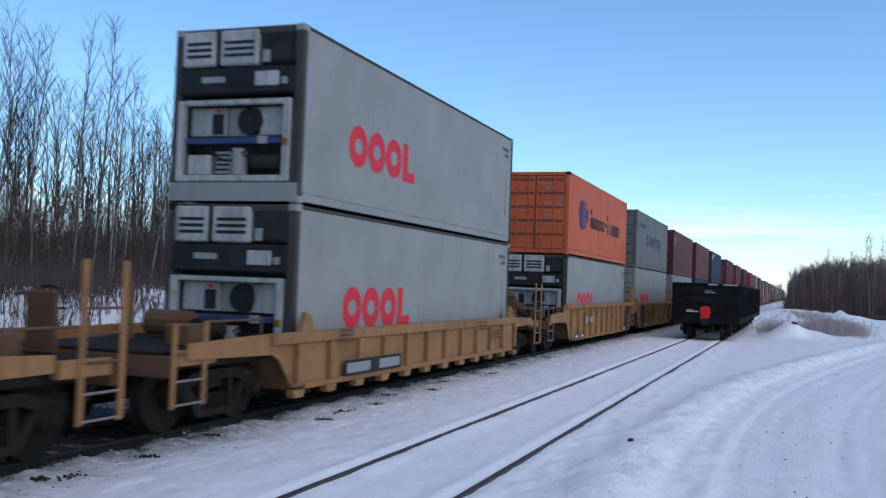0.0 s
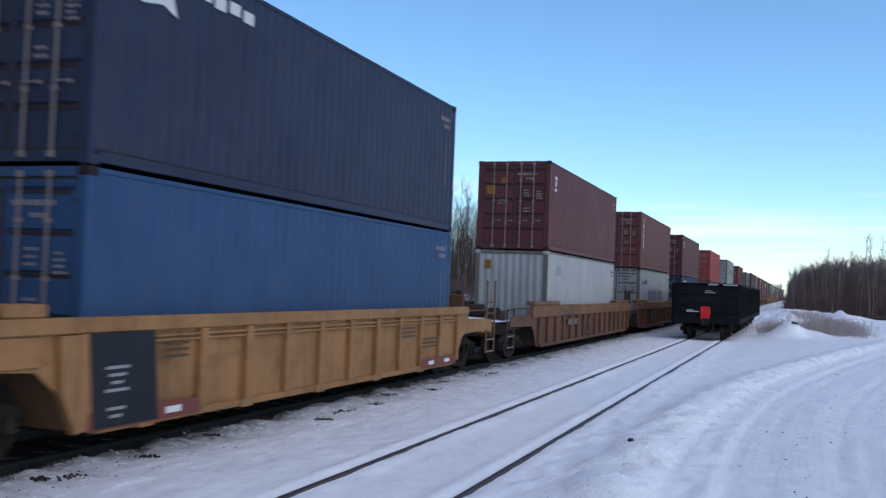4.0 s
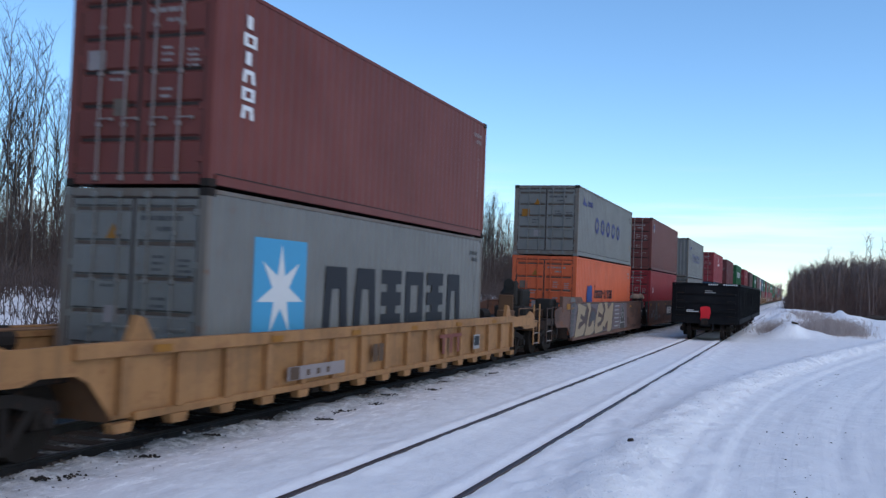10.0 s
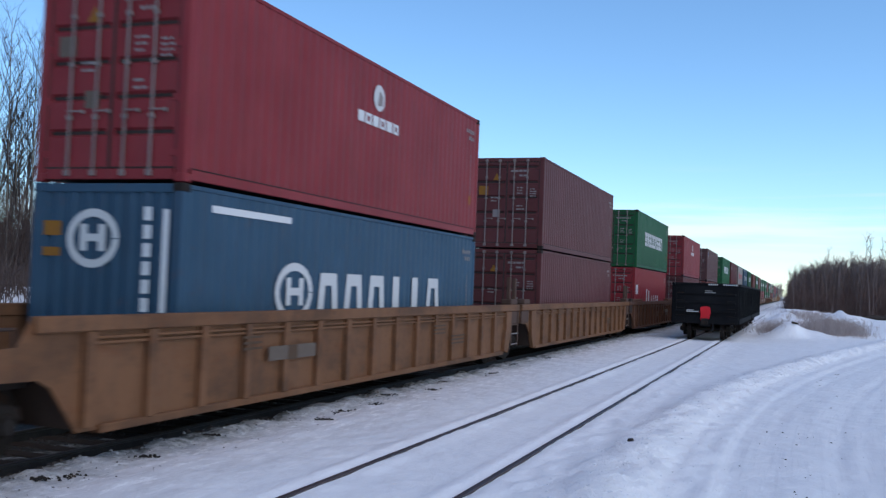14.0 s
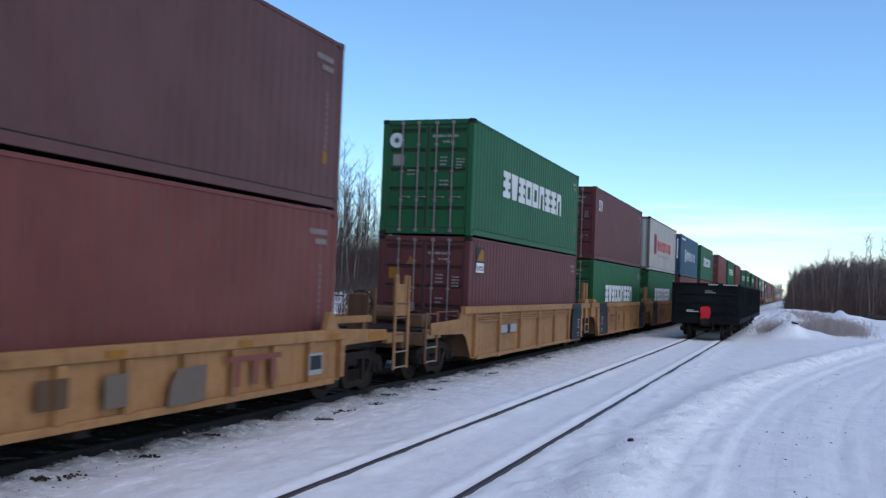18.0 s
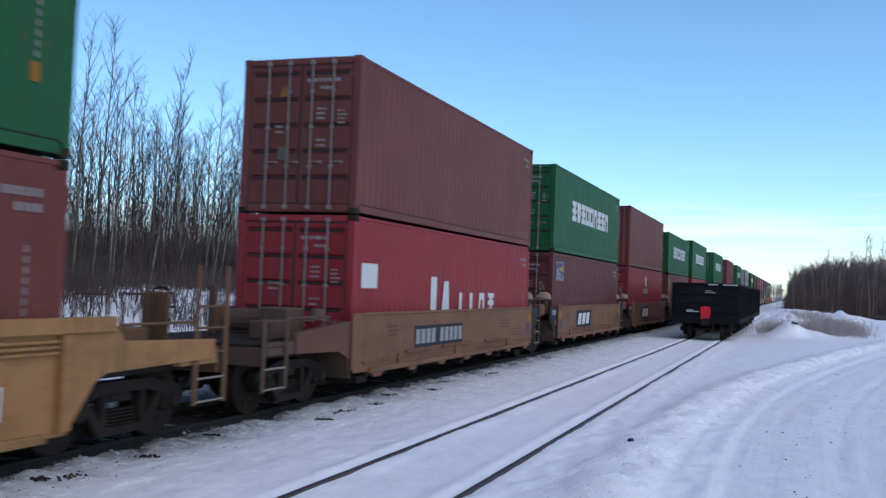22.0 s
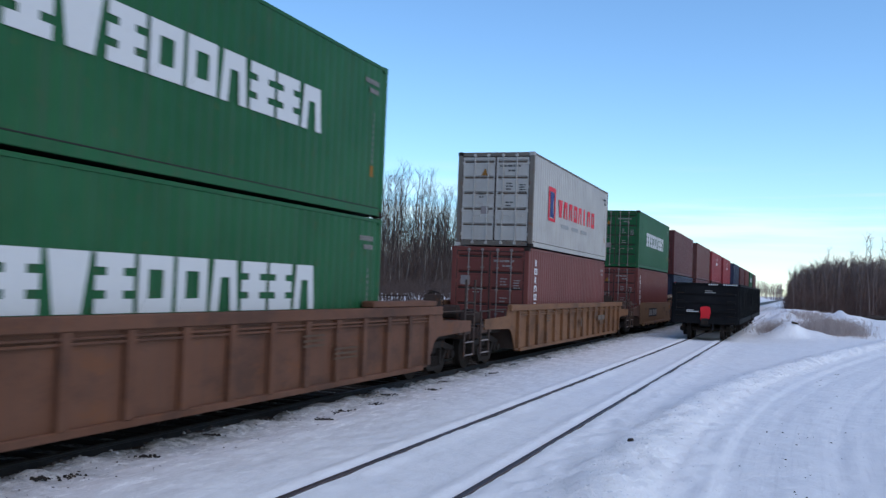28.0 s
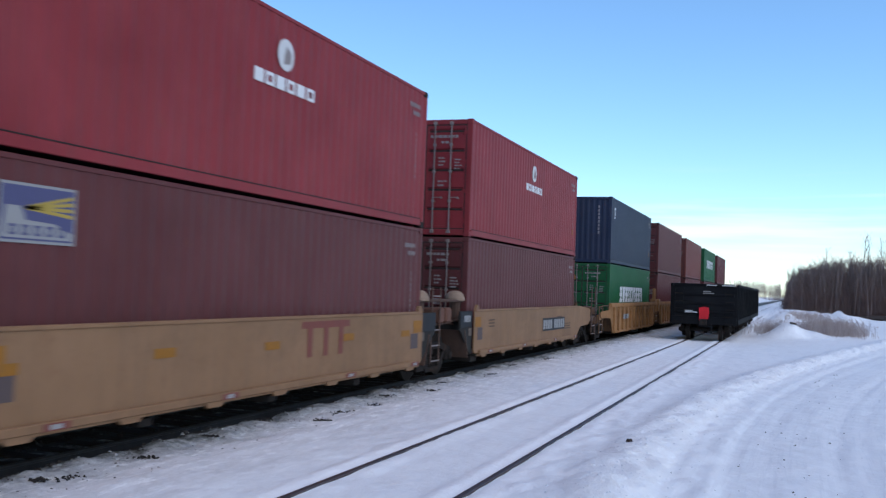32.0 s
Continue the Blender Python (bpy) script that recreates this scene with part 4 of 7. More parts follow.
def reefer_end(box, h):
    """The refrigerating unit that fills the leading end: louvred covers, condenser band, and a recess with fan, motor, bar and hoses."""
    y = -HL
    part("machinery_recess", Geo().box(-1.06, 1.06, y + 0.30, y + 0.36, 0.2, h - 0.14), DARK, box, "black recess of the cooling unit")
    frame_g = Geo().box(-1.12, -0.99, y - 0.004, y + 0.12, 0.34, 1.70, 0.02).box(0.88, 1.02, y - 0.004, y + 0.12, 0.34, 1.70, 0.02)
    frame_g.box(-0.99, 0.88, y - 0.004, y + 0.12, 0.34, 0.45, 0.02).box(-0.99, 0.88, y, y + 0.12, 1.61, 1.70, 0.02)
    part("machinery_frame", frame_g, MACHINE, box, "grimy white frame")
    part("kick_plate", Geo().box(-1.20, 1.20, y - 0.014, y + 0.008, 0.02, 0.325, 0.008), hue("reefer"), box, "broad pale sill plate")
    for x0, x1 in ((-1.06, -0.42), (-0.34, 0.38)):
        cover = part("louvred_cover", Geo().box(x0, x1, y - 0.02, y + 0.20, h - 0.64, h - 0.05, 0.03), MACHINE, box, "scuffed white louvred cover")
        for i in range(3):
            part("louvre", Geo().box(x0 + 0.09, x1 - 0.07, y - 0.028, y - 0.0205, h - 0.29 - i * 0.105, h - 0.235 - i * 0.105, 0.003), DARK, cover)
    part("hinge_strip", Geo().box(-0.41, -0.35, y - 0.012, y + 0.10, h - 0.64, h - 0.06, 0.008), STEEL, box)
    part("fan_shroud", Geo().box(0.40, 1.12, y + 0.02, y + 0.28, h - 0.64, h - 0.04, 0.05), DARK, box, "black plastic shroud")
    part("side_grille", Geo().box(0.62, 0.98, y + 0.004, y + 0.018, h - 0.58, h - 0.30, 0.004), SOOT, box)
    part("tag_plate", Geo().box(0.46, 0.60, y + 0.010, y + 0.018, h - 0.60, h - 0.40), PLATE, box)
    band = part("condenser_band", Geo().box(-1.14, 1.06, y - 0.01, y + 0.24, h - 1.12, h - 0.66, 0.04), DARK, box, "black condenser housing")
    part("rating_plate", Geo().box(-0.66, -0.22, y - 0.016, y - 0.0105, h - 0.92, h - 0.82), PLATE, band)
    part("band_lip", Geo().box(-1.10, 1.0, y - 0.05, y - 0.011, h - 1.10, h - 1.04, 0.01), SOOT, band)
    part("junction_box", Geo().box(0.36, 0.80, y - 0.045, y - 0.0105, h - 1.00, h - 0.76, 0.012), MACHINE, box, "scuffed white junction box")
    part("latch", Geo().box(0.84, 0.95, y - 0.03, y - 0.0105, h - 0.98, h - 0.86, 0.01), PLATE, box)
    # inside the recess
    part("inner_panel", Geo().box(-0.98, -0.28, y + 0.19, y + 0.29, 1.12, 1.60, 0.015), MACHINE, box, "white inner panel")
    part("inner_panel", Geo().box(0.36, 0.87, y + 0.19, y + 0.29, 1.12, 1.60, 0.015), MACHINE, box, "white inner panel")
    part("back_panel", Geo().box(-0.27, 0.35, y + 0.25, y + 0.29, 1.12, 1.60, 0.01), PLATE, box)
    ctl = part("control_box", Geo().box(-0.52, -0.32, y + 0.13, y + 0.188, 1.16, 1.48, 0.012), DARK, box)
    part("red_lamp", Geo().tube((-0.42, y + 0.128, 1.53), (-0.42, y + 0.16, 1.53), 0.035, n=8), REDLOGO, ctl, "small red lamp")
    fan = part("fan", Geo().tube((0.18, y + 0.15, 1.36), (0.18, y + 0.24, 1.36), 0.23, n=18), DARK, box, "round black fan")
    part("fan_hub", Geo().tube((0.18, y + 0.13, 1.36), (0.18, y + 0.15, 1.36), 0.08, n=10), SOOT, fan)
    part("blue_bar", Geo().box(-0.96, 0.84, y + 0.04, y + 0.18, 0.97, 1.075, 0.012), BARBLUE, box, "dull blue cross bar")
    part("bar_bracket", Geo().box(0.42, 0.60, y + 0.02, y + 0.04, 0.96, 1.09, 0.006), PLATE, box)
    part("warning_tag", Geo().box(0.90, 1.0, y - 0.012, y - 0.005, 0.92, 1.04), AMBER, box, "amber warning tag")
    part("compressor", Geo().tube((0.02, y + 0.17, 0.46), (0.02, y + 0.17, 0.90), 0.13, n=14), PLATE, box, "grey upright compressor")
    part("motor", Geo().tube((0.28, y + 0.18, 0.68), (0.82, y + 0.18, 0.68), 0.13, n=12), SOOT, box)
    part("battery_box", Geo().box(-0.96, -0.52, y + 0.10, y + 0.29, 0.46, 0.80, 0.02), MACHINE, box)
    grille = part("low_grille", Geo().box(-0.44, -0.14, y + 0.16, y + 0.29, 0.48, 0.86, 0.01), PLATE, box)
    for i in range(4):
        part("grille_slot", Geo().box(-0.41, -0.17, y + 0.152, y + 0.159, 0.54 + i * 0.08, 0.575 + i * 0.08), DARK, grille)
    for k, (a, b, sag) in enumerate(((-0.55, 0.25, 0.24), (-0.20, 0.55, 0.16), (0.15, 0.80, 0.30))):
        pts = [(a + (b - a) * q, y + 0.08 + 0.03 * k, 0.93 - sag * math.sin(math.pi * q)) for q in np.linspace(0, 1, 8)]
        part("hose", Geo().hose(pts, 0.017, 5), DARK, box, "hanging black hose")


SILLDARK = paint("grime_and_shade_in_seams", (0.022, 0.019, 0.018), 0.8, 0.3)
# browns for door seals and grooves; the grooves' shade is painted with them
SEAMDARK, PALEGROOVE = paint("dark_brown_seam", (0.040, 0.028, 0.025), 0.8, 0.3), paint("thin_brown_groove", (0.100, 0.074, 0.060), 0.8, 0.3)
ENDS = {"door": "with barred doors", "wall": "with closed corrugated end", "ring": "with ringed end wall", "reefer": "with cooling unit"}
LOGO_WORDS = {"redrings": "and red rings", "bluerings": "and violet-blue rings", "bluesquare": "and a sky-blue star square", "greenwhite": "and big white blocks", "whitering": "and white ring emblem",
              "redtower": "and red emblem", "bluewave": "and a blue emblem", "smallwave": "and a small blue emblem", "whiteserif": "and white blocks", "eagle": "and a small round emblem", "bluedisc": "and a round bluish-white emblem", "column": "and a column of white marks",
              "sticker": "and a violet-blue sticker", "blacktag": "and a small dark sticker", "bluetext": "and white blocks", "ship": "and a small white emblem", "redwhite": "and a red-white mark", "stamp": "and a small sticker", "squiggle": "and a small white mark", "twobars": "and two white bars",
              "threeblocks": "and three white blocks", "initials": "and small white marks", "patch": "and a repainted patch", "vent": "and a grey vent", "": ""}
COLOR_WORDS = {"maroon": "dark maroon", "brick": "brownish brick-red", "umber": "umber-brown", "dusk": "dusky dark-red", "brownred": "brownish red", "red": "dull red", "scarlet": "bright red", "vermilion": "orange-red", "orange": "orange", "green": "deep green",
               "navy": "navy blue", "blue": "mid-blue", "royal": "royal blue", "grey": "light grey", "white": "off-white", "chalk": "chalk-white", "frost": "off-white refrigerated", "reefer": "pale grey refrigerated", "plum": "faded plum"}


def container(m, color, end, logo, tall=True, seed=0, layer="lower"):
    rnd, h = random.Random(seed), 2.896 if tall else 2.591
    mat = hue(color)
    label = " ".join(f"{COLOR_WORDS[color]} container {ENDS[end]} {LOGO_WORDS[logo]}".split())
    box = thing("shipping_container", label, "container", m, GROUP)
    edges = REEFERFRAME if color == "reefer" and end == "reefer" else RUSTYFRAME if color in ("grey", "white", "chalk", "frost") else mat
    part("frame", shared(("frame", h), frame_geo, h), edges, box)
    for turn in (0, 180):
        part("bottom_rail", shared(("bottom_rail",), bottom_rail_geo), mat, box, at=pose(0, 0, 0, 0, 0, turn))
    # strip over the bottom rail: ledge dirt, with the shadow line painted in
    part("sill_seam", shared(("sill_seam",), lambda: Geo().box(HW - 0.05, HW - 0.011, -HL + 0.17, HL - 0.17, 0.1755, 0.192)), SILLDARK, box, "dark grimy seam with painted shadow")
    part("roof", shared(("roof", h), roof_geo, h), mat, box)
    part("floor", shared(("floor",), floor_geo), DARK, box)
    cooled = color in ("reefer", "frost")
    if cooled:
        side = shared(("side_wall", h, "flat"), smooth_side, h)
    else:
        side = shared(("side_wall", h), wall_sheet, -HL + 0.11, HL - 0.11, 0.175, h - 0.075, 0.278, 0.015, "side")
    part("side_wall", side, mat, box)
    part("side_wall", side, mat, box, at=pose(0, 0, 0, 0, 0, 180))
    if cooled:
        for turn in (0, 180):
            part("kick_rail", shared(("kick_rail",), kick_rail_geo), mat, box, at=pose(0, 0, 0, 0, 0, turn))
    closed = shared(("end_wall", h), wall_sheet, -HW + 0.15, HW - 0.15, 0.17, h - 0.13, 0.25, 0.032, "end")
    part("end_wall", closed, mat, box, at=pose(0, 0, 0, 0, 0, 180))
    if end in ("wall", "ring"):
        part("end_wall", closed, mat, box)
    elif end == "reefer":
        reefer_end(box, h)
    else:
        rod = shared(("lock_rod", h), rod_geo, h)
        for sx in (-1, 1):
            door = part("door", shared(("door", h, sx), door_geo, h, sx), mat, box)
            part("gasket", shared(("gasket", h, sx), gasket_geo, h, sx), SEAMDARK, door, "black rubber seal")
            part("groove_grime", shared(("groove", h, sx), groove_geo, h, sx), PALEGROOVE if color in PALE or color == "orange" else SEAMDARK, door, "dark grime and painted shade in the grooves")
            for x in (0.19, 0.62) if not cooled else (0.15, 0.85):
                part("lock_rod", rod, GALV if color not in ("orange", "chalk", "white", "reefer", "grey") else mat, door, at=pose(sx * (x + 0.05), -HL + 0.004, 0))
    cast = shared(("corner_casting",), casting_geo)
    for x in (-HW + 0.081, HW - 0.081):
        for y in (-HL + 0.089, HL - 0.089):
            for z in (0.059, h - 0.059):
                part("corner_casting", cast, mat if rnd.random() < 0.6 else STEEL, box, at=pose(x, y, z))
    if logo:
        side_logo(box, logo, 0.0 if tall else 0.16)
    end_marks(box, end, h, rnd, color)
    return box


# ---- well cars ----
WHEELS = ([], [])                 # leading and trailing wheelsets of all trucks
TRAIN = []                        # every thing that rolls, with its place along the line at the start
LAG = 0.26                        # how far the middle of a short well lies ahead of its boxes
WR = 0.483                        # wheel radius


def wheelset_geo():
    g = Geo().tube((-0.9, 0, 0), (0.9, 0, 0), 0.085, n=10)
    for s in (-1, 1):
        x = s * GAUGE / 2
        for a, b, r in ((x - 0.07, x + 0.07, WR), (x - s * 0.10, x - s * 0.07, WR + 0.028)):
            g.tube((a, 0, 0), (b, 0, 0), r, n=28)
        g.tube((x + s * 0.07, 0, 0), (x + s * 0.15, 0, 0), 0.17, 0.15, n=14)
        for i in range(8):
            t = 2 * math.pi * i / 8
            g.tube((x + s * 0.066, 0.3 * math.cos(t), 0.3 * math.sin(t)), (x + s * 0.078, 0.3 * math.cos(t), 0.3 * math.sin(t)), 0.05, 0.04, n=8)
    return g


def side_frame_geo():
    """The cast side frame of a three-piece truck: arched top, window with springs, bearing boxes."""
    arch = [(-1.16, 0.50), (-1.12, 0.66), (-0.80, 0.72), (-0.45, 0.80), (0.45, 0.80), (0.80, 0.72), (1.12, 0.66), (1.16, 0.50), (0.98, 0.60), (0.72, 0.58), (0.42, 0.66),
            (-0.42, 0.66), (-0.72, 0.58), (-0.98, 0.60)]
    g = Geo().prism(arch, "x", -0.09, 0.09)
    g.prism([(-0.78, 0.60), (-0.66, 0.62), (-0.36, 0.26), (0.36, 0.26), (0.66, 0.62), (0.78, 0.60), (0.46, 0.16), (-0.46, 0.16)], "x", -0.08, 0.08)
    for s in (-1, 1):
        g.box(-0.07, 0.07, s * 0.36 - 0.05, s * 0.36 + 0.05, 0.26, 0.66)
        g.box(-0.10, 0.13, s * 0.89 - 0.15, s * 0.89 + 0.15, 0.36, 0.60, 0.03)
        g.tube((0.13, s * 0.89, WR), (0.19, s * 0.89, WR), 0.105, 0.09, n=12)
    for q in (-0.18, 0.0, 0.18):
        for i in range(5):
            g.tube((0, q, 0.27 + i * 0.042), (0, q, 0.295 + i * 0.042), 0.072, n=8)
    return g


def truck(car, y):
    core = part("truck", shared(("truck",), lambda: Geo().prism([(-1.0, 0.54), (-0.4, 0.46), (0.4, 0.46), (1.0, 0.54), (1.0, 0.72), (0.3, 0.76), (0.22, 0.855), (-0.22, 0.855), (-0.3, 0.76), (-1.0, 0.72)], "y", -0.2, 0.2)),
                STEEL, car, "grimy four-wheel truck", at=pose(0, y, 0))
    for s in (-1, 1):
        part("side_frame", shared(("side_frame",), side_frame_geo), STEEL, core, at=pose(s * 0.99, 0, 0, 0, 0, 0 if s > 0 else 180))
    for k, s in enumerate((-1, 1)):
        w = part("wheelset", shared(("wheelset",), wheelset_geo), STEEL, core, "steel axle with two worn wheels", at=pose(0, s * 0.89, WR))
        WHEELS[k].append(w)
    return core


def well_car(y0, style, well, top, front, rear, mat, panel="", marks=(), lead_pitch=False):
    """One well unit. y0: its middle; well: half the well's length; front, rear: ('end' or 'art', distance to the joint)."""
    words = {YELLOW: "yellow", OCHRE: "weathered ochre", BROWN: "rusty brown", TAN: "tan", DUSTTAN: "dusty brown", MUD: "faded brown"}[mat]
    body = {"rib": "ribbed", "deep": "deep-chorded ribbed", "low": "low ribbed", "smooth": "smooth-sided"}[style]
    extra = {"": "", "spray": " with sprayed graffiti", "dark": " with dark end panels"}[("dark" if panel.startswith("dark") else panel) if panel[:4] in ("", "dark") else "spray"]
    car = thing("well_car", f"{words} {body} steel railway well car{extra}", "railway car", pose(MAIN, y0, 0), "well cars of the freight train")
    TRAIN.append((car, y0))
    short = well < 7
    car["lag"] = -LAG if short else 0.0
    low, edge = 0.49 if style == "smooth" and short else 0.43 if style == "low" else 0.36, 1.46
    skin = well - (0.30 if style == "smooth" and short else 0.0)
    smooth, deep = style == "smooth", 0.35 if style == "deep" else 0.05 if style == "smooth" else 0.17
    worn = DULL if mat in (TAN, DUSTTAN) else DARKRUST if mat in (MUD, BROWN, OCHRE) else GRIME
    fitting = mat if mat is YELLOW else DULL if mat is OCHRE else worn
    ends = ((-1, *front), (1, *rear))
    # side plate, cut away over the trucks
    outline_low, outline_top = [], []
    for s, kind, reach in ends:
        if smooth and kind == "art":
            pts = [(skin - 0.05, low), (skin, low + 0.06), (skin, top - 0.06), (skin - 0.05, top)]
        elif smooth and s < 0 and short:
            pts = [(well - 0.05, low), (well + 0.04, low + 0.08), (well + 0.06, top - 0.10), (well, top)]
        elif smooth:
            pts = [(well - 0.32, low), (well + 0.26, 0.80), (reach - 1.80, 0.84), (reach - 1.50, 1.00), (reach - 1.46, 1.38), (reach - 1.70, 1.44), (well + 0.12, top)]
        elif kind == "art":
            inner = well - (0.42 if s > 0 else 0.0) if short else well
            pts = [(inner, low), (inner + 0.22, 0.80), (inner + 0.55, 1.05), (reach - 0.14, 1.10), (reach - 0.14, top - 0.05), (well + 0.3, top)]
            if style == "deep":
                pts = [(well - 0.1, low), (well + 0.24, 1.12), (reach - 0.68, 1.18), (reach - 0.68, top)]
        else:
            a = min(1.32, top)
            pts = [(well, low), (well + 0.42, 0.88), (well + 0.62, 0.97), (reach - 0.75, 1.02), (reach - 0.75, a - 0.05), (well + 0.9, a), (well + 0.7, top)]
            if style == "low" and s > 0:
                pts = [(well - 0.06, low), (well, 1.00), (well + 1.92, 1.03), (well + 1.92, 1.22), (well + 0.05, top)]
        (outline_low if s < 0 else outline_top).extend((s * p, q) for p, q in pts)
    poly = outline_low[::-1] + outline_top
    tip = [(reach - (0.68 if style == "deep" else 0.14)) if kind == "art" and not smooth else skin - 0.05 if smooth else (well + 0.04 if style == "low" and s > 0 else well + 0.7) for s, kind, reach in ends]
    ledge = 0.07 if not smooth else 0.02
    n = round(2 * well / (2.05 if panel[:4] == "dark" and mat is YELLOW and lead_pitch else 1.08))
    rib_y = [-well + 0.10 + i * (2 * well - 0.2) / n for i in range(n + 1)]
    plate = Geo().prism(poly, "x", edge - 0.03, edge)
    chord = Geo().box(edge - 0.06, edge + ledge, -tip[0], tip[1], top - deep, top + 0.006, 0.015)
    sill = Geo().box(edge - 0.10, edge + 0.06, -skin + 0.34, skin - 0.34, low - 0.04, low + 0.06, 0.012)
    rib = shared(("rib", top, low, deep), lambda: Geo().prism([(-0.075, low + 0.06), (0.075, low + 0.06), (0.075, top - deep - 0.001), (-0.075, top - deep - 0.001)], "x", 0.0, 0.085))
    # the far side, which faces the wood, is one welded sheet
    mirror = Matrix.Diagonal((-1, 1, 1, 1))
    part("far_side", Geo().join(plate, mirror).join(chord, mirror).join(sill, mirror), mat, car)
    part("side_plate", plate, mat, car)
    part("top_chord", chord, OCHRE if style == "deep" else mat, car)
    part("bottom_chord", sill, mat, car)
    if smooth:
        # loading pads below the sill and shallow stiffening lips
        pad = shared(("pad",), lambda: Geo().prism([(-0.24, 0.0), (0.24, 0.0), (0.15, -0.075), (-0.15, -0.075)], "x", -0.03, 0.03))
        for i in range(7 if short else 0):
            part("pad", pad, mat, car, at=pose(edge + 0.01, -well + 1.0 + i * (2 * well - 2) / 6, low - 0.04))
        if mat is DUSTTAN:
            part("ledge", Geo().box(edge, edge + 0.045, -skin + 0.05, skin - 0.05, low + 0.155, low + 0.19, 0.006), mat, car)
        if not short:
            part("lower_skirt", Geo().box(edge, edge + 0.012, -well + 0.35, well - 0.35, low + 0.195, 0.90, 0.004), BROWN if mat is OCHRE else mat, car, "darker lower side sheet")
        for q in (-4.2, -0.85, 3.3) if mat is DUSTTAN else ():
            part("pad_plate", Geo().box(edge, edge + 0.035, q, q + 0.30, low + 0.02, low + 0.26, 0.01), mat, car)
        for a, b in ((-0.62, -0.40), (-0.28, 0.04), (0.22, 0.50)) if mat is DUSTTAN or 665 < y0 < 690 else ():
            part("lip", Geo().box(edge, edge + 0.06, well * a, well * b, low + 0.25, low + 0.285, 0.006), mat, car)
        if mat is TAN:
            part("lower_strake", Geo().box(edge, edge + 0.02, -well + 0.5, well - 0.5, low - 0.075, low - 0.041, 0.004), mat, car)
            for q in (-4.9, -1.6, 2.2, 5.2):
                part("red_reflector", Geo().box(edge + 0.061, edge + 0.066, q, q + 0.40, low - 0.035, low + 0.045), REDSPRAY, car, "dull red reflector strip")
                part("white_reflector", Geo().box(edge + 0.067, edge + 0.071, q + 0.10, q + 0.28, low - 0.02, low + 0.03), PLATE, car)
        for s, kind, reach in ends:
            if kind == "art" and short:
                part("corner_lug", Geo().prism([(s * (skin - 0.05), top), (s * (skin - 0.30), top), (s * (skin - 0.25), top + 0.11), (s * (skin - 0.16), top + 0.12)], "x", edge - 0.05, edge + 0.02), mat, car)
    else:
        for y in rib_y:
            part("rib", rib, mat, car, at=pose(edge, y, 0))
        if style == "rib":
            for z in (top - 0.25, top - 0.31, top - 0.37)[:3 if lead_pitch else 2]:
                part("stringer", Geo().box(edge, edge + 0.055, -well + 0.2, well - 0.2, z - 0.004, z + 0.030, 0.006), mat, car)
        if mat is YELLOW and not 390 < y0 < 400:
            foot = shared(("foot",), lambda: Geo().prism([(-0.18, 0.0), (0.18, 0.0), (0.14, -0.115), (-0.14, -0.115)], "x", -0.06, 0.075))
            for y in rib_y if style == "low" else rib_y[1:-1:2]:
                part("foot", foot, mat, car, at=pose(edge, y, low - 0.035 if style == "low" else low + 0.06))
        if panel in ("dark", "darkrear", "darkfront"):
            for s in {"dark": (-1, 1), "darkrear": (1,), "darkfront": (-1,)}[panel]:
                wide = 1.50 if y0 > 300 else 1.05
                a, b = (s * (well - wide - 0.22), s * (well - 0.30)) if s > 0 else (-well + wide + 0.20, -well + 0.12)
                lean = 0.13 * s
                quad = [(a - lean, low + 0.02), (b - lean, low + 0.02), (b, top - 0.17), (a, top - 0.17)]
                pn = part("end_panel", Geo().prism(quad, "x", edge + 0.086, edge + 0.10), DARKPANEL, car, "dark blue-grey panel")
                if y0 > 300:
                    part("end_cap", Geo().box(edge + 0.071, edge + 0.084, *sorted((a, b)), top - 0.168, top + 0.002, 0.004), DARKPANEL, car, "dark painted rim")
                    for i in range(3):
                        part("panel_rib", Geo().box(edge + 0.10, edge + 0.115, *sorted((a + 0.04 * s, b - 0.04 * s)), top - 0.235 - i * 0.06, top - 0.215 - i * 0.06, 0.004), DARKPANEL, pn)
                mid = b - s * 0.42 - lean * 0.5
                lines = Geo()
                for i in range(6):
                    w = 0.10 + 0.05 * ((i * 7) % 3)
                    lines.box(edge + 0.10, edge + 0.103, mid - w, mid + w, low + 0.12 + i * 0.085 + 0.12 * (i > 1), low + 0.155 + i * 0.085 + 0.12 * (i > 1))
                part("panel_marking", lines, PLATE, pn)
    # floor of the well
    for s in (-1, 1):
        part("load_bearer", shared(("load_bearer",), lambda: Geo().box(-edge + 0.1, edge - 0.1, -0.22, 0.22, 0.28, 0.402)), STEEL, car, at=pose(0, s * 5.86 + (LAG if short else 0.0), 0))
    for i in range(3):
        part("cross_bearer", shared(("cross_bearer",), lambda: Geo().box(-edge + 0.1, edge - 0.1, -0.12, 0.12, 0.27, 0.36)), STEEL, car, at=pose(0, -3.0 + i * 3.0, 0))
    for s, kind, reach in ends:
        wy = lambda a, b: sorted((s * a, s * b))
        tilt = Geo().prism([(well, 0.40), (well + 0.03, 0.40), (well + 0.28, 1.06), (well + 0.24, 1.06)] if s > 0 else [(-well, 0.40), (-well - 0.03, 0.40), (-well - 0.28, 1.06), (-well - 0.24, 1.06)], "x", -edge + 0.04, edge - 0.04)
        part("bulkhead", tilt, worn, car)
        part("center_sill", Geo().box(-0.32, 0.32, *wy(well + 0.20, reach - (0.55 if kind == "end" else 0.08)), 0.86, 1.08, 0.02), worn, car)
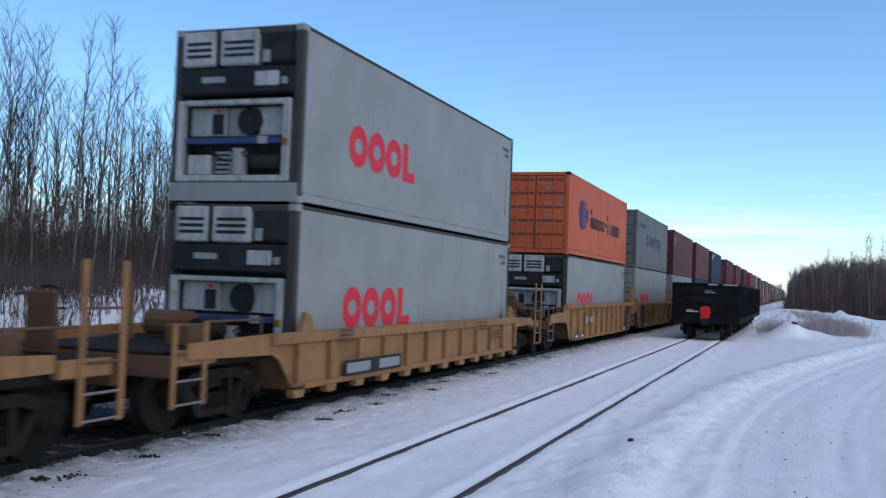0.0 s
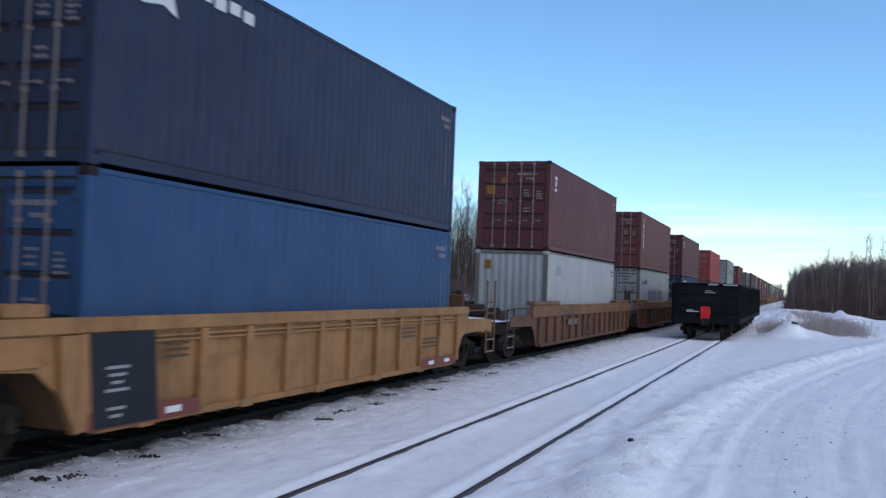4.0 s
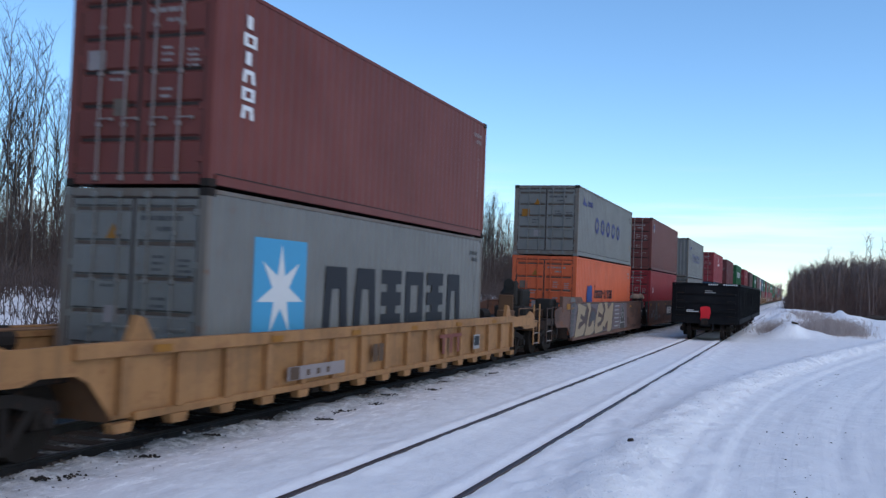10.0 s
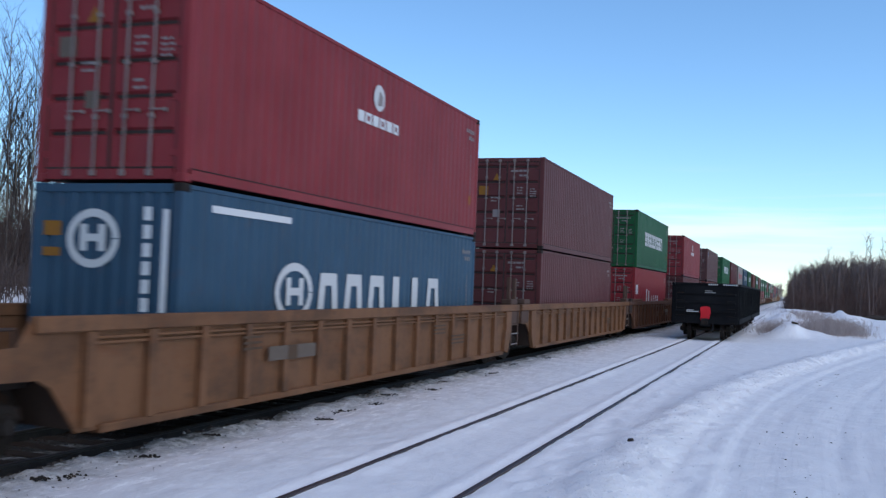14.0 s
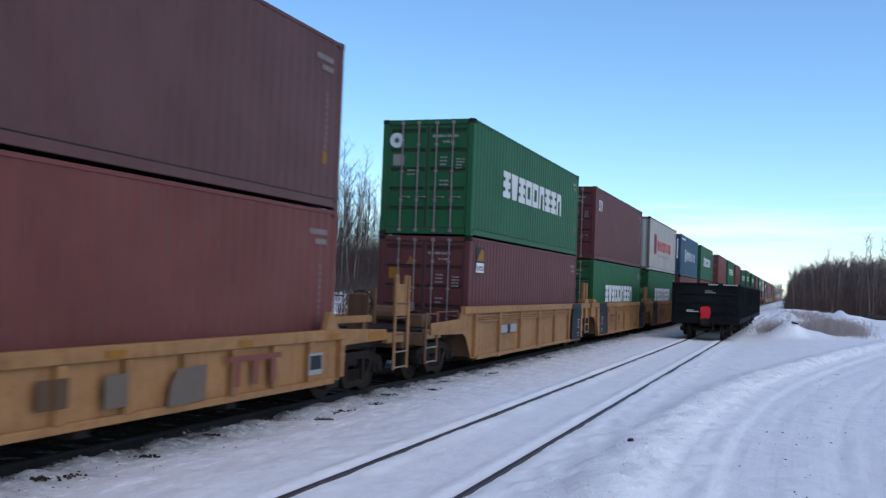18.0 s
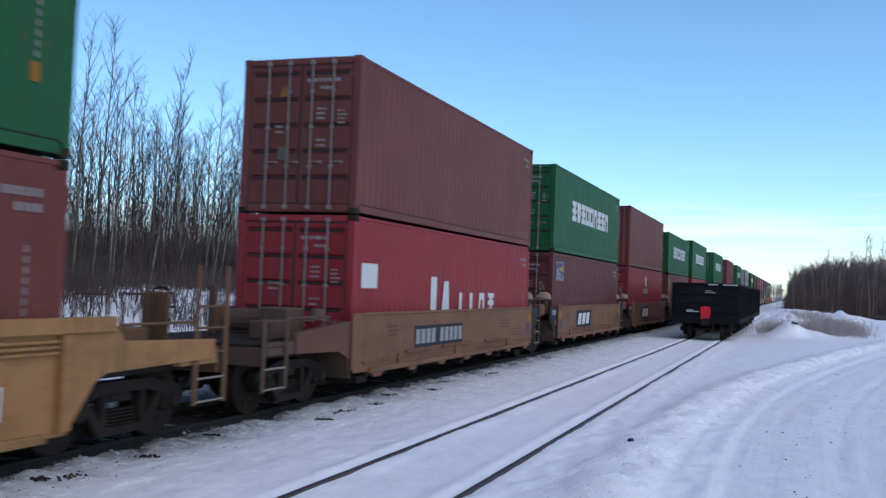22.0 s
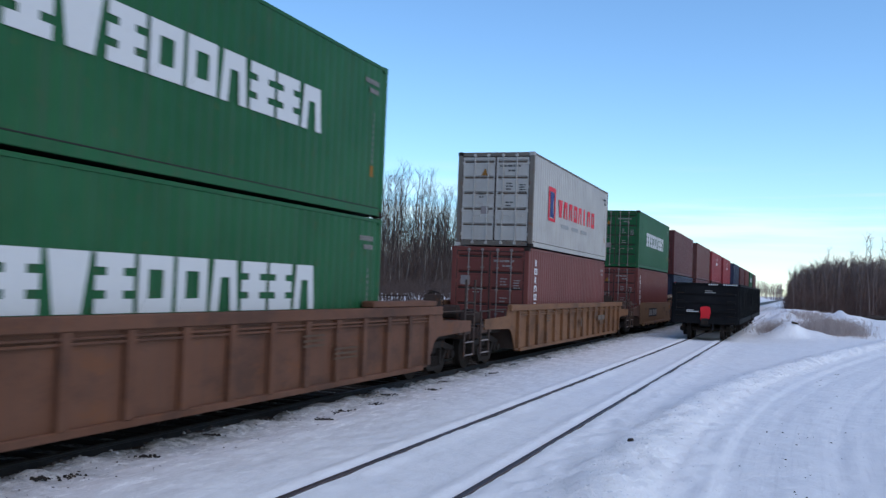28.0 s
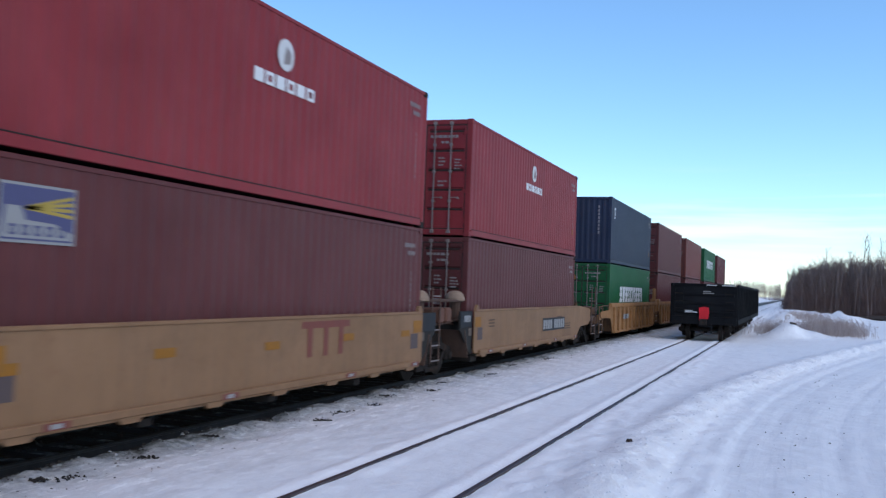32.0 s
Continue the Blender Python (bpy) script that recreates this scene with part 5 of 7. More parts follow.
        if kind == "end":
            car_end(car, s, reach, well, edge, style, mat, worn, fitting)
        else:
            car_joint(car, s, reach, well, edge, low, top, style, mat, worn, fitting)
            if s > 0:
                truck(car, reach)
    # guides that keep the boxes in the well
    if style == "low":
        guide = shared(("guide",), lambda: Geo().prism([(-0.24, 0.0), (0.24, 0.0), (0.06, 0.26), (-0.10, 0.30)], "x", -0.06, 0.03))
        for s in (-1, 1):
            part("guide", guide, mat, car, at=pose(edge, s * (well - 0.42), top + 0.006, 0, 0, 0))
    elif mat is BROWN:
        for s, kind, reach in ends:
            part("guide_plank", Geo().box(edge - 0.22, edge + 0.03, *sorted((s * (well - 2.9), s * (well + 0.40))), top + 0.008, top + 0.125, 0.02), OCHRE if style == "deep" else mat, car, "long guide plank on the top chord")
    car_marks(car, edge + ((0.004 if short else 0.014) if smooth else 0.088), top, low, style, panel, marks, mat, well)
    return car


def car_end(car, s, reach, well, edge, style, mat, worn, fitting):
    """The platform over the end truck: deck, coupler, ladder, posts, hand rails and brake gear."""
    wy = lambda a, b: sorted((s * a, s * b))
    ty, deck_end = s * (reach - 2.05), reach - 0.45
    part("deck", Geo().box(-1.18, 1.18, *wy(well + 0.26, deck_end), 1.085, 1.125, 0.008), STEEL, car, "steel end platform")
    part("underframe", Geo().box(-1.12, 1.12, *wy(well + 0.34, reach - 0.62), 0.855, 1.084, 0.02), STEEL, car, "dark underframe")
    part("end_sill", Geo().box(-1.38, 1.38, *wy(deck_end - 0.12, deck_end), 0.80, 1.08, 0.015), worn, car)
    part("end_beam", Geo().box(edge - 0.16, edge - 0.04, *wy(reach - 1.45, reach - 0.62), 0.94, 1.14, 0.012), fitting, car)
    part("end_beam", Geo().box(-edge + 0.04, -edge + 0.16, *wy(reach - 1.45, reach - 0.62), 0.94, 1.14, 0.012), worn, car)
    cp = Geo().box(-0.09, 0.09, *wy(deck_end + 0.002, reach - 0.16), 0.80, 0.97, 0.02)
    cp.prism([(0.16, s * (reach - 0.17)), (0.15, s * (reach - 0.02)), (-0.02, s * (reach - 0.05)), (-0.15, s * (reach - 0.03)), (-0.15, s * (reach - 0.17))], "z", 0.74, 1.02)
    part("coupler", cp, STEEL, car, "rusty knuckle coupler")
    pts = [(0.32, s * (deck_end + 0.01 + 0.36 * q), 0.80 - 0.34 * math.sin(math.pi * min(1, q * 0.8))) for q in np.linspace(0, 1, 7)]
    part("brake_hose", Geo().hose(pts, 0.028), DARK, car)
    truck(car, ty)
    if style == "low" and well > 7:
        part("end_bracket", Geo().prism([(s * (well + 0.75), 1.10), (s * (well + 1.4), 0.92), (s * (reach - 1.16), 0.92), (s * (reach - 1.16), 1.30), (s * (reach - 1.6), 1.42), (s * (reach - 2.0), 1.30), (s * (well + 0.75), 1.30)], "x", edge - 0.038, edge - 0.002), mat, car, "yellow bracket over the truck")
    if style == "smooth" and s < 0 and well < 7:
        part("end_bracket", Geo().prism([(s * (well + 0.07), 0.74), (s * (well + 0.5), 0.90), (s * (reach - 1.5), 0.94), (s * (reach - 1.5), 1.26), (s * (well + 0.07), 1.40)], "x", edge - 0.16, edge - 0.04), RUSTBOX, car, "rusty bracket over the truck")
        part("valve_stand", Geo().box(0.30, 0.85, *wy(well + 0.7, well + 1.3), 1.126, 1.62, 0.03), worn, car)
        part("dome_cap", Geo().tube((1.0, s * (well + 0.55), 1.42), (1.0, s * (well + 0.55), 1.62), 0.20, 0.08, n=12), worn, car)
    part("end_post", Geo().box(-0.56, -0.42, ty - 0.05, ty + 0.05, 1.125, 1.95, 0.015), worn, car, "upright guide post")
    part("brake_cylinder", Geo().tube((0.35, s * (reach - 3.1), 1.30), (0.35, s * (reach - 2.5), 1.30), 0.17, n=12).tube((0.35, s * (reach - 2.5), 1.30), (0.35, s * (reach - 2.1), 1.30), 0.05, n=8), STEEL, car, "round brake cylinder")
    part("air_tank", Geo().tube((-0.75, s * (reach - 2.9), 1.36), (0.0, s * (reach - 2.9), 1.36), 0.20, n=12), worn, car, "lying air tank")
    # ladder at the corner, with its long uprights
    tall = (1.62 if well > 7 and style == "low" else 2.24) if s > 0 else 1.50
    y0, y1 = s * (reach - 1.15), s * (reach - 0.48)
    x = edge - 0.02
    for y in (y0, y1):
        part("ladder_rail", Geo().box(x - 0.015, x + 0.015, y - 0.045, y + 0.045, 0.42, tall, 0.006), (mat if well > 7 else fitting) if style == "low" else worn, car)
    for z in (0.46, 0.76, 1.10) + ((1.47,) if s < 0 or tall < 2 else (1.42, 1.70)):
        part("rung", Geo().tube((x, y0, z), (x, y1, z), 0.017, n=6), worn if z > 1.0 else GALV, car)
    if s > 0 and style == "low" and car.matrix_basis.translation.y > 300:
        part("notched_plate", Geo().prism([(y0, 1.46), (y1, 1.46), (y1, 2.26), (y1 - s * 0.14, 2.26), (y1 - s * 0.20, 2.08), (y0 + s * 0.22, 2.08), (y0 + s * 0.16, 2.26), (y0, 2.26)], "x", x - 0.055, x - 0.018), fitting, car, "notched upright plate")
        part("upper_beam", Geo().box(edge - 0.42, edge - 0.30, *wy(well + 0.1, well + 1.9), 1.34, 1.47, 0.012), fitting, car)
        part("beam_post", Geo().box(edge - 0.42, edge - 0.30, *wy(well + 1.5, well + 1.62), 1.126, 1.339, 0.01), worn, car)
        part("reflector", Geo().box(edge + 0.001, edge + 0.006, *wy(well + 1.1, well + 1.86), 1.05, 1.20), AMBER, car, "amber reflector strip")
    else:
        rail_g = Geo()
        for a, b in (((well + 0.9, 1.12), (well + 0.9, 1.50)), ((well + 0.9, 1.50), (reach - 1.15, 1.50))):
            rail_g.tube((edge - 0.05, s * a[0], a[1]), (edge - 0.05, s * b[0], b[1]), 0.018, n=6)
        part("side_rail", rail_g, worn, car, "low hand rail")
        part("valve_box", Geo().box(0.55, 0.95, *wy(reach - 2.0, reach - 1.5), 1.126, 1.42, 0.02), worn, car)
    if style == "smooth" and s < 0 and 240 < car.matrix_basis.translation.y < 262:
        gear = part("brake_gear", Geo().box(-0.30, 0.42, *wy(well + 1.35, well + 2.35), 1.30, 2.04, 0.06).box(-0.42, 0.62, *wy(well + 1.9, well + 2.7), 1.126, 1.50, 0.05), SOOT, car, "tall sooty brake gear on the platform")
        part("gear_head", Geo().box(-0.16, 0.26, *wy(well + 2.25, well + 2.62), 1.501, 2.30, 0.05), SOOT, gear)
        part("gear_wheel", Geo().tube((0.05, s * (well + 2.64), 2.22), (0.05, s * (well + 2.72), 2.22), 0.15, n=14), SOOT, gear)
        part("lever", Geo().tube((0.05, s * (well + 2.1), 2.02), (0.12, s * (well + 2.0), 2.52), 0.025, n=6), SOOT, gear)
        part("pipe", Geo().hose([(0.30, s * (well + 1.3), 1.72), (0.30, s * (well + 0.8), 1.74), (0.32, s * (well + 0.4), 1.72)], 0.035), SOOT, gear)
        part("valve_stand", Geo().box(0.62, 1.16, *wy(well + 0.75, well + 1.5), 1.126, 1.76, 0.04), SOOT, car, "sooty valve stand")
        part("handrail_post", Geo().box(edge - 0.14, edge - 0.08, *wy(well + 1.38, well + 1.45), 0.62, 1.66, 0.01), SOOT, car)
    if mat is MUD and s < 0 and car.matrix_basis.translation.y < 200:
        for z in (1.52, 1.74):
            part("platform_rail", Geo().tube((0.85, s * (well + 0.5), z), (0.85, s * (reach - 0.6), z), 0.035, n=6), SOOT, car, "sooty rail over the platform")
        for a in (0.9, 1.7, 2.6):
            part("rail_post", Geo().box(0.80, 0.90, *wy(well + a, well + a + 0.08), 1.126, 1.78, 0.01), SOOT, car)
        part("valve_stand", Geo().box(0.20, 0.78, *wy(well + 1.1, well + 1.9), 1.126, 1.60, 0.04), SOOT, car, "sooty valve stand")
    if s > 0:
        part("brake_stand", Geo().box(0.20, 0.66, s * (deck_end - 0.22) - 0.03, s * (deck_end - 0.22) + 0.03, 1.125, 1.86, 0.02), worn, car, "brake stand plate")
        wheel, c = Geo(), Vector((0.43, s * (deck_end - 0.12), 1.66))
        for i in range(16):
            p, q = ((c + Vector((0.26 * math.cos(t), 0, 0.26 * math.sin(t)))) for t in (2 * math.pi * i / 16, 2 * math.pi * (i + 1) / 16))
            wheel.tube(p, q, 0.016, n=5)
        for i in range(4):
            wheel.tube(c, c + Vector((0.26 * math.cos(i * 1.571), 0, 0.26 * math.sin(i * 1.571))), 0.014, n=5)
        part("hand_brake_wheel", wheel, STEEL, car, "spoked iron brake wheel")
    if mat is BROWN:
        drift = Geo()
        rows = [[(x, s * (well + 0.42 + (deck_end - 0.2 - well - 0.42) * q), 1.128 + (0.10 * (1 - abs(2 * q - 1)) * (0.5 + 0.5 * math.cos(2.6 * x + q * 4)) if 0 < q < 1 and abs(x) < 1.05 else 0)) for x in np.linspace(-1.1, 1.1, 9)] for q in np.linspace(0, 1, 7)]
        for r0, r1 in zip(rows, rows[1:]):
            drift.strip(r0, r1)
        part("snow_drift", drift, CLOD, car, "snow lying on the platform", smooth=True)
    rail_g = Geo()
    for a, b in (((-1.1, 1.12), (-1.1, 1.78)), ((-1.1, 1.78), (-0.5, 1.78)), ((-0.5, 1.78), (-0.5, 1.12))):
        rail_g.tube((a[0], s * (deck_end - 0.05), a[1]), (b[0], s * (deck_end - 0.05), b[1]), 0.018, n=6)
    part("hand_rail", rail_g, worn, car)


def car_joint(car, s, reach, well, edge, low, top, style, mat, worn, fitting):
    """The end that rests on a truck shared with the next unit: saddle, posts, webs and pipes."""
    wy = lambda a, b: sorted((s * a, s * b))
    part("saddle", Geo().box(-0.86, 0.86, *wy(reach - 0.36, reach - 0.08), 1.085, 1.25, 0.03), mat if style != "smooth" else STEEL, car)
    pipe = Geo().tube((edge - 0.30, s * (well - 0.1), 1.30), (edge - 0.30, s * (reach - 0.1), 1.22), 0.028, n=6).tube((edge - 0.42, s * (well - 0.1), 1.16), (edge - 0.42, s * (reach - 0.06), 1.30), 0.022, n=6)
    part("air_pipe", pipe, worn, car, "brake air pipes")
    part("far_post", Geo().box(-1.06, -0.86, *wy(reach - 0.42, reach - 0.10), 1.085, 1.62, 0.02), worn, car, "upright saddle post")
    if style == "smooth":
        board = top - 0.03
        well -= 0.30 if well < 7 else 0.0
        outer = well + 0.92
        gus = [(well + 0.01, low), (well + 0.12, low - 0.02), (well + 0.72, 0.96), (outer, 1.08), (outer, board), (well + 0.01, board)]
        part("gusset", Geo().prism([(s * a, b) for a, b in gus], "x", edge - 0.10, edge - 0.06), SOOT, car, "dark grey sloping gusset")
        part("gusset_web", Geo().box(0.55, edge - 0.101, *wy(well + 0.30, well + 0.36), 0.86, 1.30, 0.01), SOOT, car)
        if well < 7:
            bd = part("number_board", Geo().box(edge - 0.059, edge - 0.045, *wy(well + 0.06, outer - 0.02), 1.12, board - 0.01, 0.004), DARK, car, "black number board")
            if s < 0:
                marks_g = functools.reduce(lambda g, a: g.box(edge - 0.0445, edge - 0.042, *wy(well + a, well + a + 0.09), 1.25, 1.41), (0.18, 0.30, 0.42, 0.54), Geo())
                tagged(part("number_marking", marks_g, PLATE, bd), kind="stuff")
            part("reflector", Geo().box(edge - 0.059, edge - 0.054, *wy(well + 0.03, well + 0.26), 0.92, 1.10), BOARD, car, "pale reflector square")
            part("amber_square", Geo().box(edge + 0.001, edge + 0.005, *wy(well - 0.50, well - 0.06), 1.12, 1.36), AMBER, car, "amber painted square")
            part("dark_square", Geo().box(edge + 0.001, edge + 0.005, *wy(well - 0.64, well - 0.25), 0.80, 1.10), FADED, car, "faded grey square")
        else:
            part("gusset_marking", Geo().box(edge - 0.059, edge - 0.055, *wy(well + 0.32, well + 0.72), 1.08, 1.17), PLATE, car)
        cap_y = well + ((0.78 if s > 0 else 0.30) if well < 7 else 0.58)
        cap = Geo()
        prof = ((0.24, 0.0), (0.235, 0.05), (0.20, 0.13), (0.14, 0.19), (0.03, 0.215))
        for (r0, z0), (r1, z1) in zip(prof, prof[1:]):
            cap.tube((0, 0, z0), (0, 0, z1), r0, r1, n=14, caps=False)
        cap.tube((0, 0, -0.02), (0, 0, 0.0), 0.24, n=14)
        part("dome_cap", cap, CAPTAN, car, "tan dome-shaped cap", at=pose(edge - 0.42, s * cap_y, 1.77), smooth=True)
        part("cap_stem", Geo().tube((edge - 0.42, s * cap_y, 1.25), (edge - 0.42, s * cap_y, 1.75), 0.13, n=10), worn, car)
        part("cross_pipe", Geo().tube((edge - 0.30, s * (well + 0.1), 1.74), (edge - 0.30, s * (reach - 0.02), 1.76), 0.035, n=8), worn, car)
        part("saddle_box", Geo().box(edge - 0.55, edge - 0.12, *wy(reach - 0.42, reach - 0.06), 1.26, 1.60, 0.04), RUSTBOX, car, "rusty box on the saddle")
        y0, y1 = s * (reach - 0.92), s * (reach - 0.42)
        for y in (y0, y1) if s > 0 else ():
            part("ladder_rail", Geo().box(edge - 0.115, edge - 0.10, y - 0.03, y + 0.03, 0.40, 2.05, 0.004), worn, car)
        for z in (0.45, 0.78, 1.12, 1.86) if s > 0 else ():
            part("rung", Geo().tube((edge - 0.108, y0, z), (edge - 0.108, y1, z), 0.015, n=6), GALV, car)
    elif style == "deep":
        part("joint_box", Geo().box(edge - 0.42, edge - 0.16, *wy(reach - 0.62, reach - 0.06), 0.84, 1.38, 0.03), worn, car, "grimy box at the joint")
        part("end_post", Geo().box(edge - 0.30, edge - 0.20, *wy(reach - 0.50, reach - 0.40), 1.38, 2.15, 0.012), worn, car)
        part("end_post", Geo().box(edge - 0.30, edge - 0.20, *wy(reach - 0.24, reach - 0.16), 1.38, 2.05, 0.012), worn, car)
        part("end_web", Geo().prism([(s * (well - 0.06), low), (s * (well + 0.06), low), (s * (well + 0.34), 1.16), (s * (well + 0.20), 1.16)], "x", edge + 0.001, edge + 0.085), mat, car)
    else:
        # broad flange beside the wheel, box and ladder above the truck
        inner = well - (0.42 if s > 0 else 0.0) if well < 7 else well
        part("end_web", Geo().prism([(s * (inner - 0.34), low + 0.061), (s * (inner + 0.02), low), (s * (inner + 0.24), 0.80), (s * (inner + 0.30), top - 0.18), (s * (inner - 0.06), top - 0.18)], "x", edge + 0.001, edge + 0.085), mat, car, "broad sloping end flange")
        part("end_box", Geo().box(edge - 0.20, edge + 0.05, *wy(reach - 0.92, reach - 0.16), 1.10, top - 0.175, 0.015), fitting, car, "welded box over the truck")
        part("end_cap", Geo().box(edge - 0.22, edge + 0.06, *wy(reach - 0.98, reach - 0.38), top + 0.008, top + 0.15, 0.02), fitting, car, "raised cap on the top chord")
        if s > 0:
            for a, tip_z in ((reach - 0.88, 2.36), (reach - 0.34, 2.34)):
                part("end_post", Geo().box(edge - 0.12, edge - 0.02, *wy(a, a + 0.12), top + 0.008, tip_z, 0.012), fitting, car, "upright end post")
            y0, y1 = s * (reach - 0.92), s * (reach - 0.30)
            for y in (y0, y1):
                part("ladder_rail", Geo().box(edge + 0.052, edge + 0.075, y - 0.035, y + 0.035, 0.52, top - 0.18, 0.006), fitting, car)
            for z in (0.56, 0.84, 1.08):
                part("rung", Geo().tube((edge + 0.064, y0, z), (edge + 0.064, y1, z), 0.018, n=6), GALV if z < 1 else fitting, car)


def side_paint(name, shapes, material, car, x, label="", lift=0.0, joined=False):
    """Paint on the near side of a car: a part for each shape, small print joined."""
    g = Geo()
    for s in shapes:
        if not joined:
            g = Geo()
        g.prism([(p - car["lag"], q) for p, q in s], "x", x + lift, x + lift + 0.003)
        if not joined:
            part(name, g, material, car, label)
    if joined:
        tagged(part(name, g, material, car, label), kind="stuff")


def car_marks(car, x, top, low, style, panel, marks, mat, well):
    rnd = random.Random(int(car.matrix_basis.translation.y * 10))
    for k in marks:
        if k == "plates":
            side_paint("number_board", [rect(-4.3, low + 0.54, 0.56, 0.21), rect(-3.44, low + 0.54, 0.59, 0.21)], PLATE if mat is YELLOW else BOARD, car, x, "worn pale number boards")
            side_paint("board_gap", [rect(-3.735, low + 0.53, 0.29, 0.22)], BLACKMARK if mat is YELLOW else FAINT, car, x)
        elif k == "plate":
            side_paint("number_board", [rect(-3.6, 0.80, 3.0, 0.44)], BLACKMARK, car, x, "black number board")
            side_paint("number_marking", [rect(-3.52 + i * 0.30 + (0.22 if i > 3 else 0), 0.87, 0.22, 0.30) for i in range(9)], PLATE, car, x, "", 0.004, True)
        elif k == "rearplate":
            side_paint("number_board", [rect(0.6, 0.80, 3.0, 0.40)], BLACKMARK, car, x, "black number board")
            side_paint("number_marking", [rect(0.68 + i * 0.30 + (0.22 if i > 3 else 0), 0.86, 0.22, 0.28) for i in range(9)], PLATE, car, x, "", 0.004, True)
        elif k in ("badge", "midbadge"):
            q = 0.0 if k == "midbadge" else (-3.4 if well < 7 else -1.1)
            side_paint("badge", [rect(q, 0.74, 2.6, 0.62)], BLACKMARK, car, x, "black badge board")
            side_paint("badge_mark", [[(q + a - 0.06, 0.86), (q + a + 0.42, 0.86), (q + a + 0.60, 1.26), (q + a + 0.08, 1.26)] for a in (0.32, 1.02, 1.72)], WHITELOGO, car, x, "three pale slanted blocks", 0.004)
        elif k == "redbadge":
            side_paint("badge_mark", [rect(0.4, 1.34, 1.72, 0.11)] + [rect(q, 0.88, 0.16, 0.46) for q in (0.60, 1.16, 1.72)], REDSPRAY, car, x, "faded red marking", 0.0, True)
        elif k == "rednote":
            side_paint("badge_mark", [rect(-3.95, 1.03, 1.30, 0.09)] + [rect(q, 0.76, 0.13, 0.27) for q in (-3.80, -3.36, -2.92)], REDSPRAY, car, x, "faded red marking", 0.0, True)
            side_paint("number_marking", [rect(-2.05, 0.86, 0.18, 0.24), rect(-1.82, 0.86, 0.18, 0.24), rect(-2.05, 0.74, 0.42, 0.05), rect(-2.05, 0.66, 0.36, 0.04)], FAINT, car, x, "dark worn figures", 0.0, True)
        elif k == "redfeet":
            for a in (-6.30, 3.60):
                side_paint("red_marking", [rect(a, low + 0.0, 2.1, 0.20)], REDSPRAY, car, x, "dark red corner marking")
                side_paint("white_reflector", [rect(a + 0.42, low + 0.06, 0.30, 0.08), rect(a + 1.38, low + 0.06, 0.30, 0.08)], WHITEMARK, car, x, "", 0.004, True)
        elif k == "lowmarks":
            if car.matrix_basis.translation.y < 390:
                side_paint("number_board", [rect(-4.3, 0.56, 1.95, 0.21)], DIMMARK if mat is YELLOW else BOARD, car, x, "worn white board")
                side_paint("number_marking", [rect(-4.24, 0.57, 0.30, 0.19)] + [rect(-3.7 + i * 0.34, 0.61, 0.10, 0.09) for i in range(3)], FAINT, car, x, "", 0.004, True)
            side_paint("smudge", [rect(-1.18, 0.66, 0.20, 0.32), rect(-0.92, 0.66, 0.20, 0.32)], FAINT, car, x, "dark worn figures", 0.0, True)
            if car.matrix_basis.translation.y > 390:
                side_paint("paint_patch", [rect(-0.15, 0.58, 0.40, 0.38), [(1.02, 0.48), (1.80, 0.50), (1.83, 0.96), (1.2, 0.94), (1.05, 0.74)]], BOARD, car, x, "pale painted-over patch")
            side_paint("red_marking", [rect(2.29, 0.94, 1.45, 0.08)] + [rect(q, 0.60, 0.15, 0.34) for q in (2.48, 2.96, 3.44)], REDSPRAY, car, x, "faded red marking", 0.0, True)
            side_paint("data_box", [rect(4.62, 0.60, 0.46, 0.34)], PLATE, car, x, "small white-edged data box")
            side_paint("data_field", [rect(4.66, 0.68, 0.38, 0.22)], DARKPANEL, car, x, "", 0.004)
        elif k == "lowboards":
            side_paint("board_frame", [rect(-4.80, 0.48, 2.5, 0.27)], BLACKMARK, car, x, "black board with pale number plates")
            side_paint("number_board", [rect(-4.72, 0.53, 0.95, 0.17), rect(-3.35, 0.53, 0.95, 0.17)], PLATE, car, x, "worn pale number boards", 0.004)
        elif k == "rearboards":
            sh = 1.35 if well > 7 else 0.0
            pale = BOARD if well > 7 else PLATE
            side_paint("number_board", [rect(1.90 + sh, low + 0.58, 0.60, 0.20), rect(2.62 + sh, low + 0.58, 0.62, 0.20)], pale, car, x, "worn pale number boards")
            side_paint("board_gap", [rect(2.51 + sh, low + 0.58, 0.10, 0.20)], BLACKMARK, car, x)
            side_paint("smudge", disc(0.15, 0.94, 0.17, 10), FAINT, car, x, "round worn stencil")
            if well < 7:
                side_paint("data_box", [rect(4.50, 0.62, 0.42, 0.34)], WHITEMARK, car, x, "small white-edged data box")
                side_paint("data_field", [rect(4.54, 0.70, 0.34, 0.22)], DARKPANEL, car, x, "", 0.004)
                side_paint("tag", [rect(-2.36, 0.81, 0.54, 0.13)], PLATE, car, x, "pale oblong tag")
        elif k == "amber":
            if style == "smooth":
                spots = [rect(a, 1.36 if mat is MUD else 1.06 + 0.03 * (i % 2), 0.42, 0.12) for i, a in enumerate(np.arange(-well + 0.3, well - 0.6, 3.1 if mat is MUD else 2.6))]
            else:
                spots = [rect(a, top - 0.14, 0.34, 0.09) for a in np.arange(-well + 0.6, well - 0.5, 2.73)]
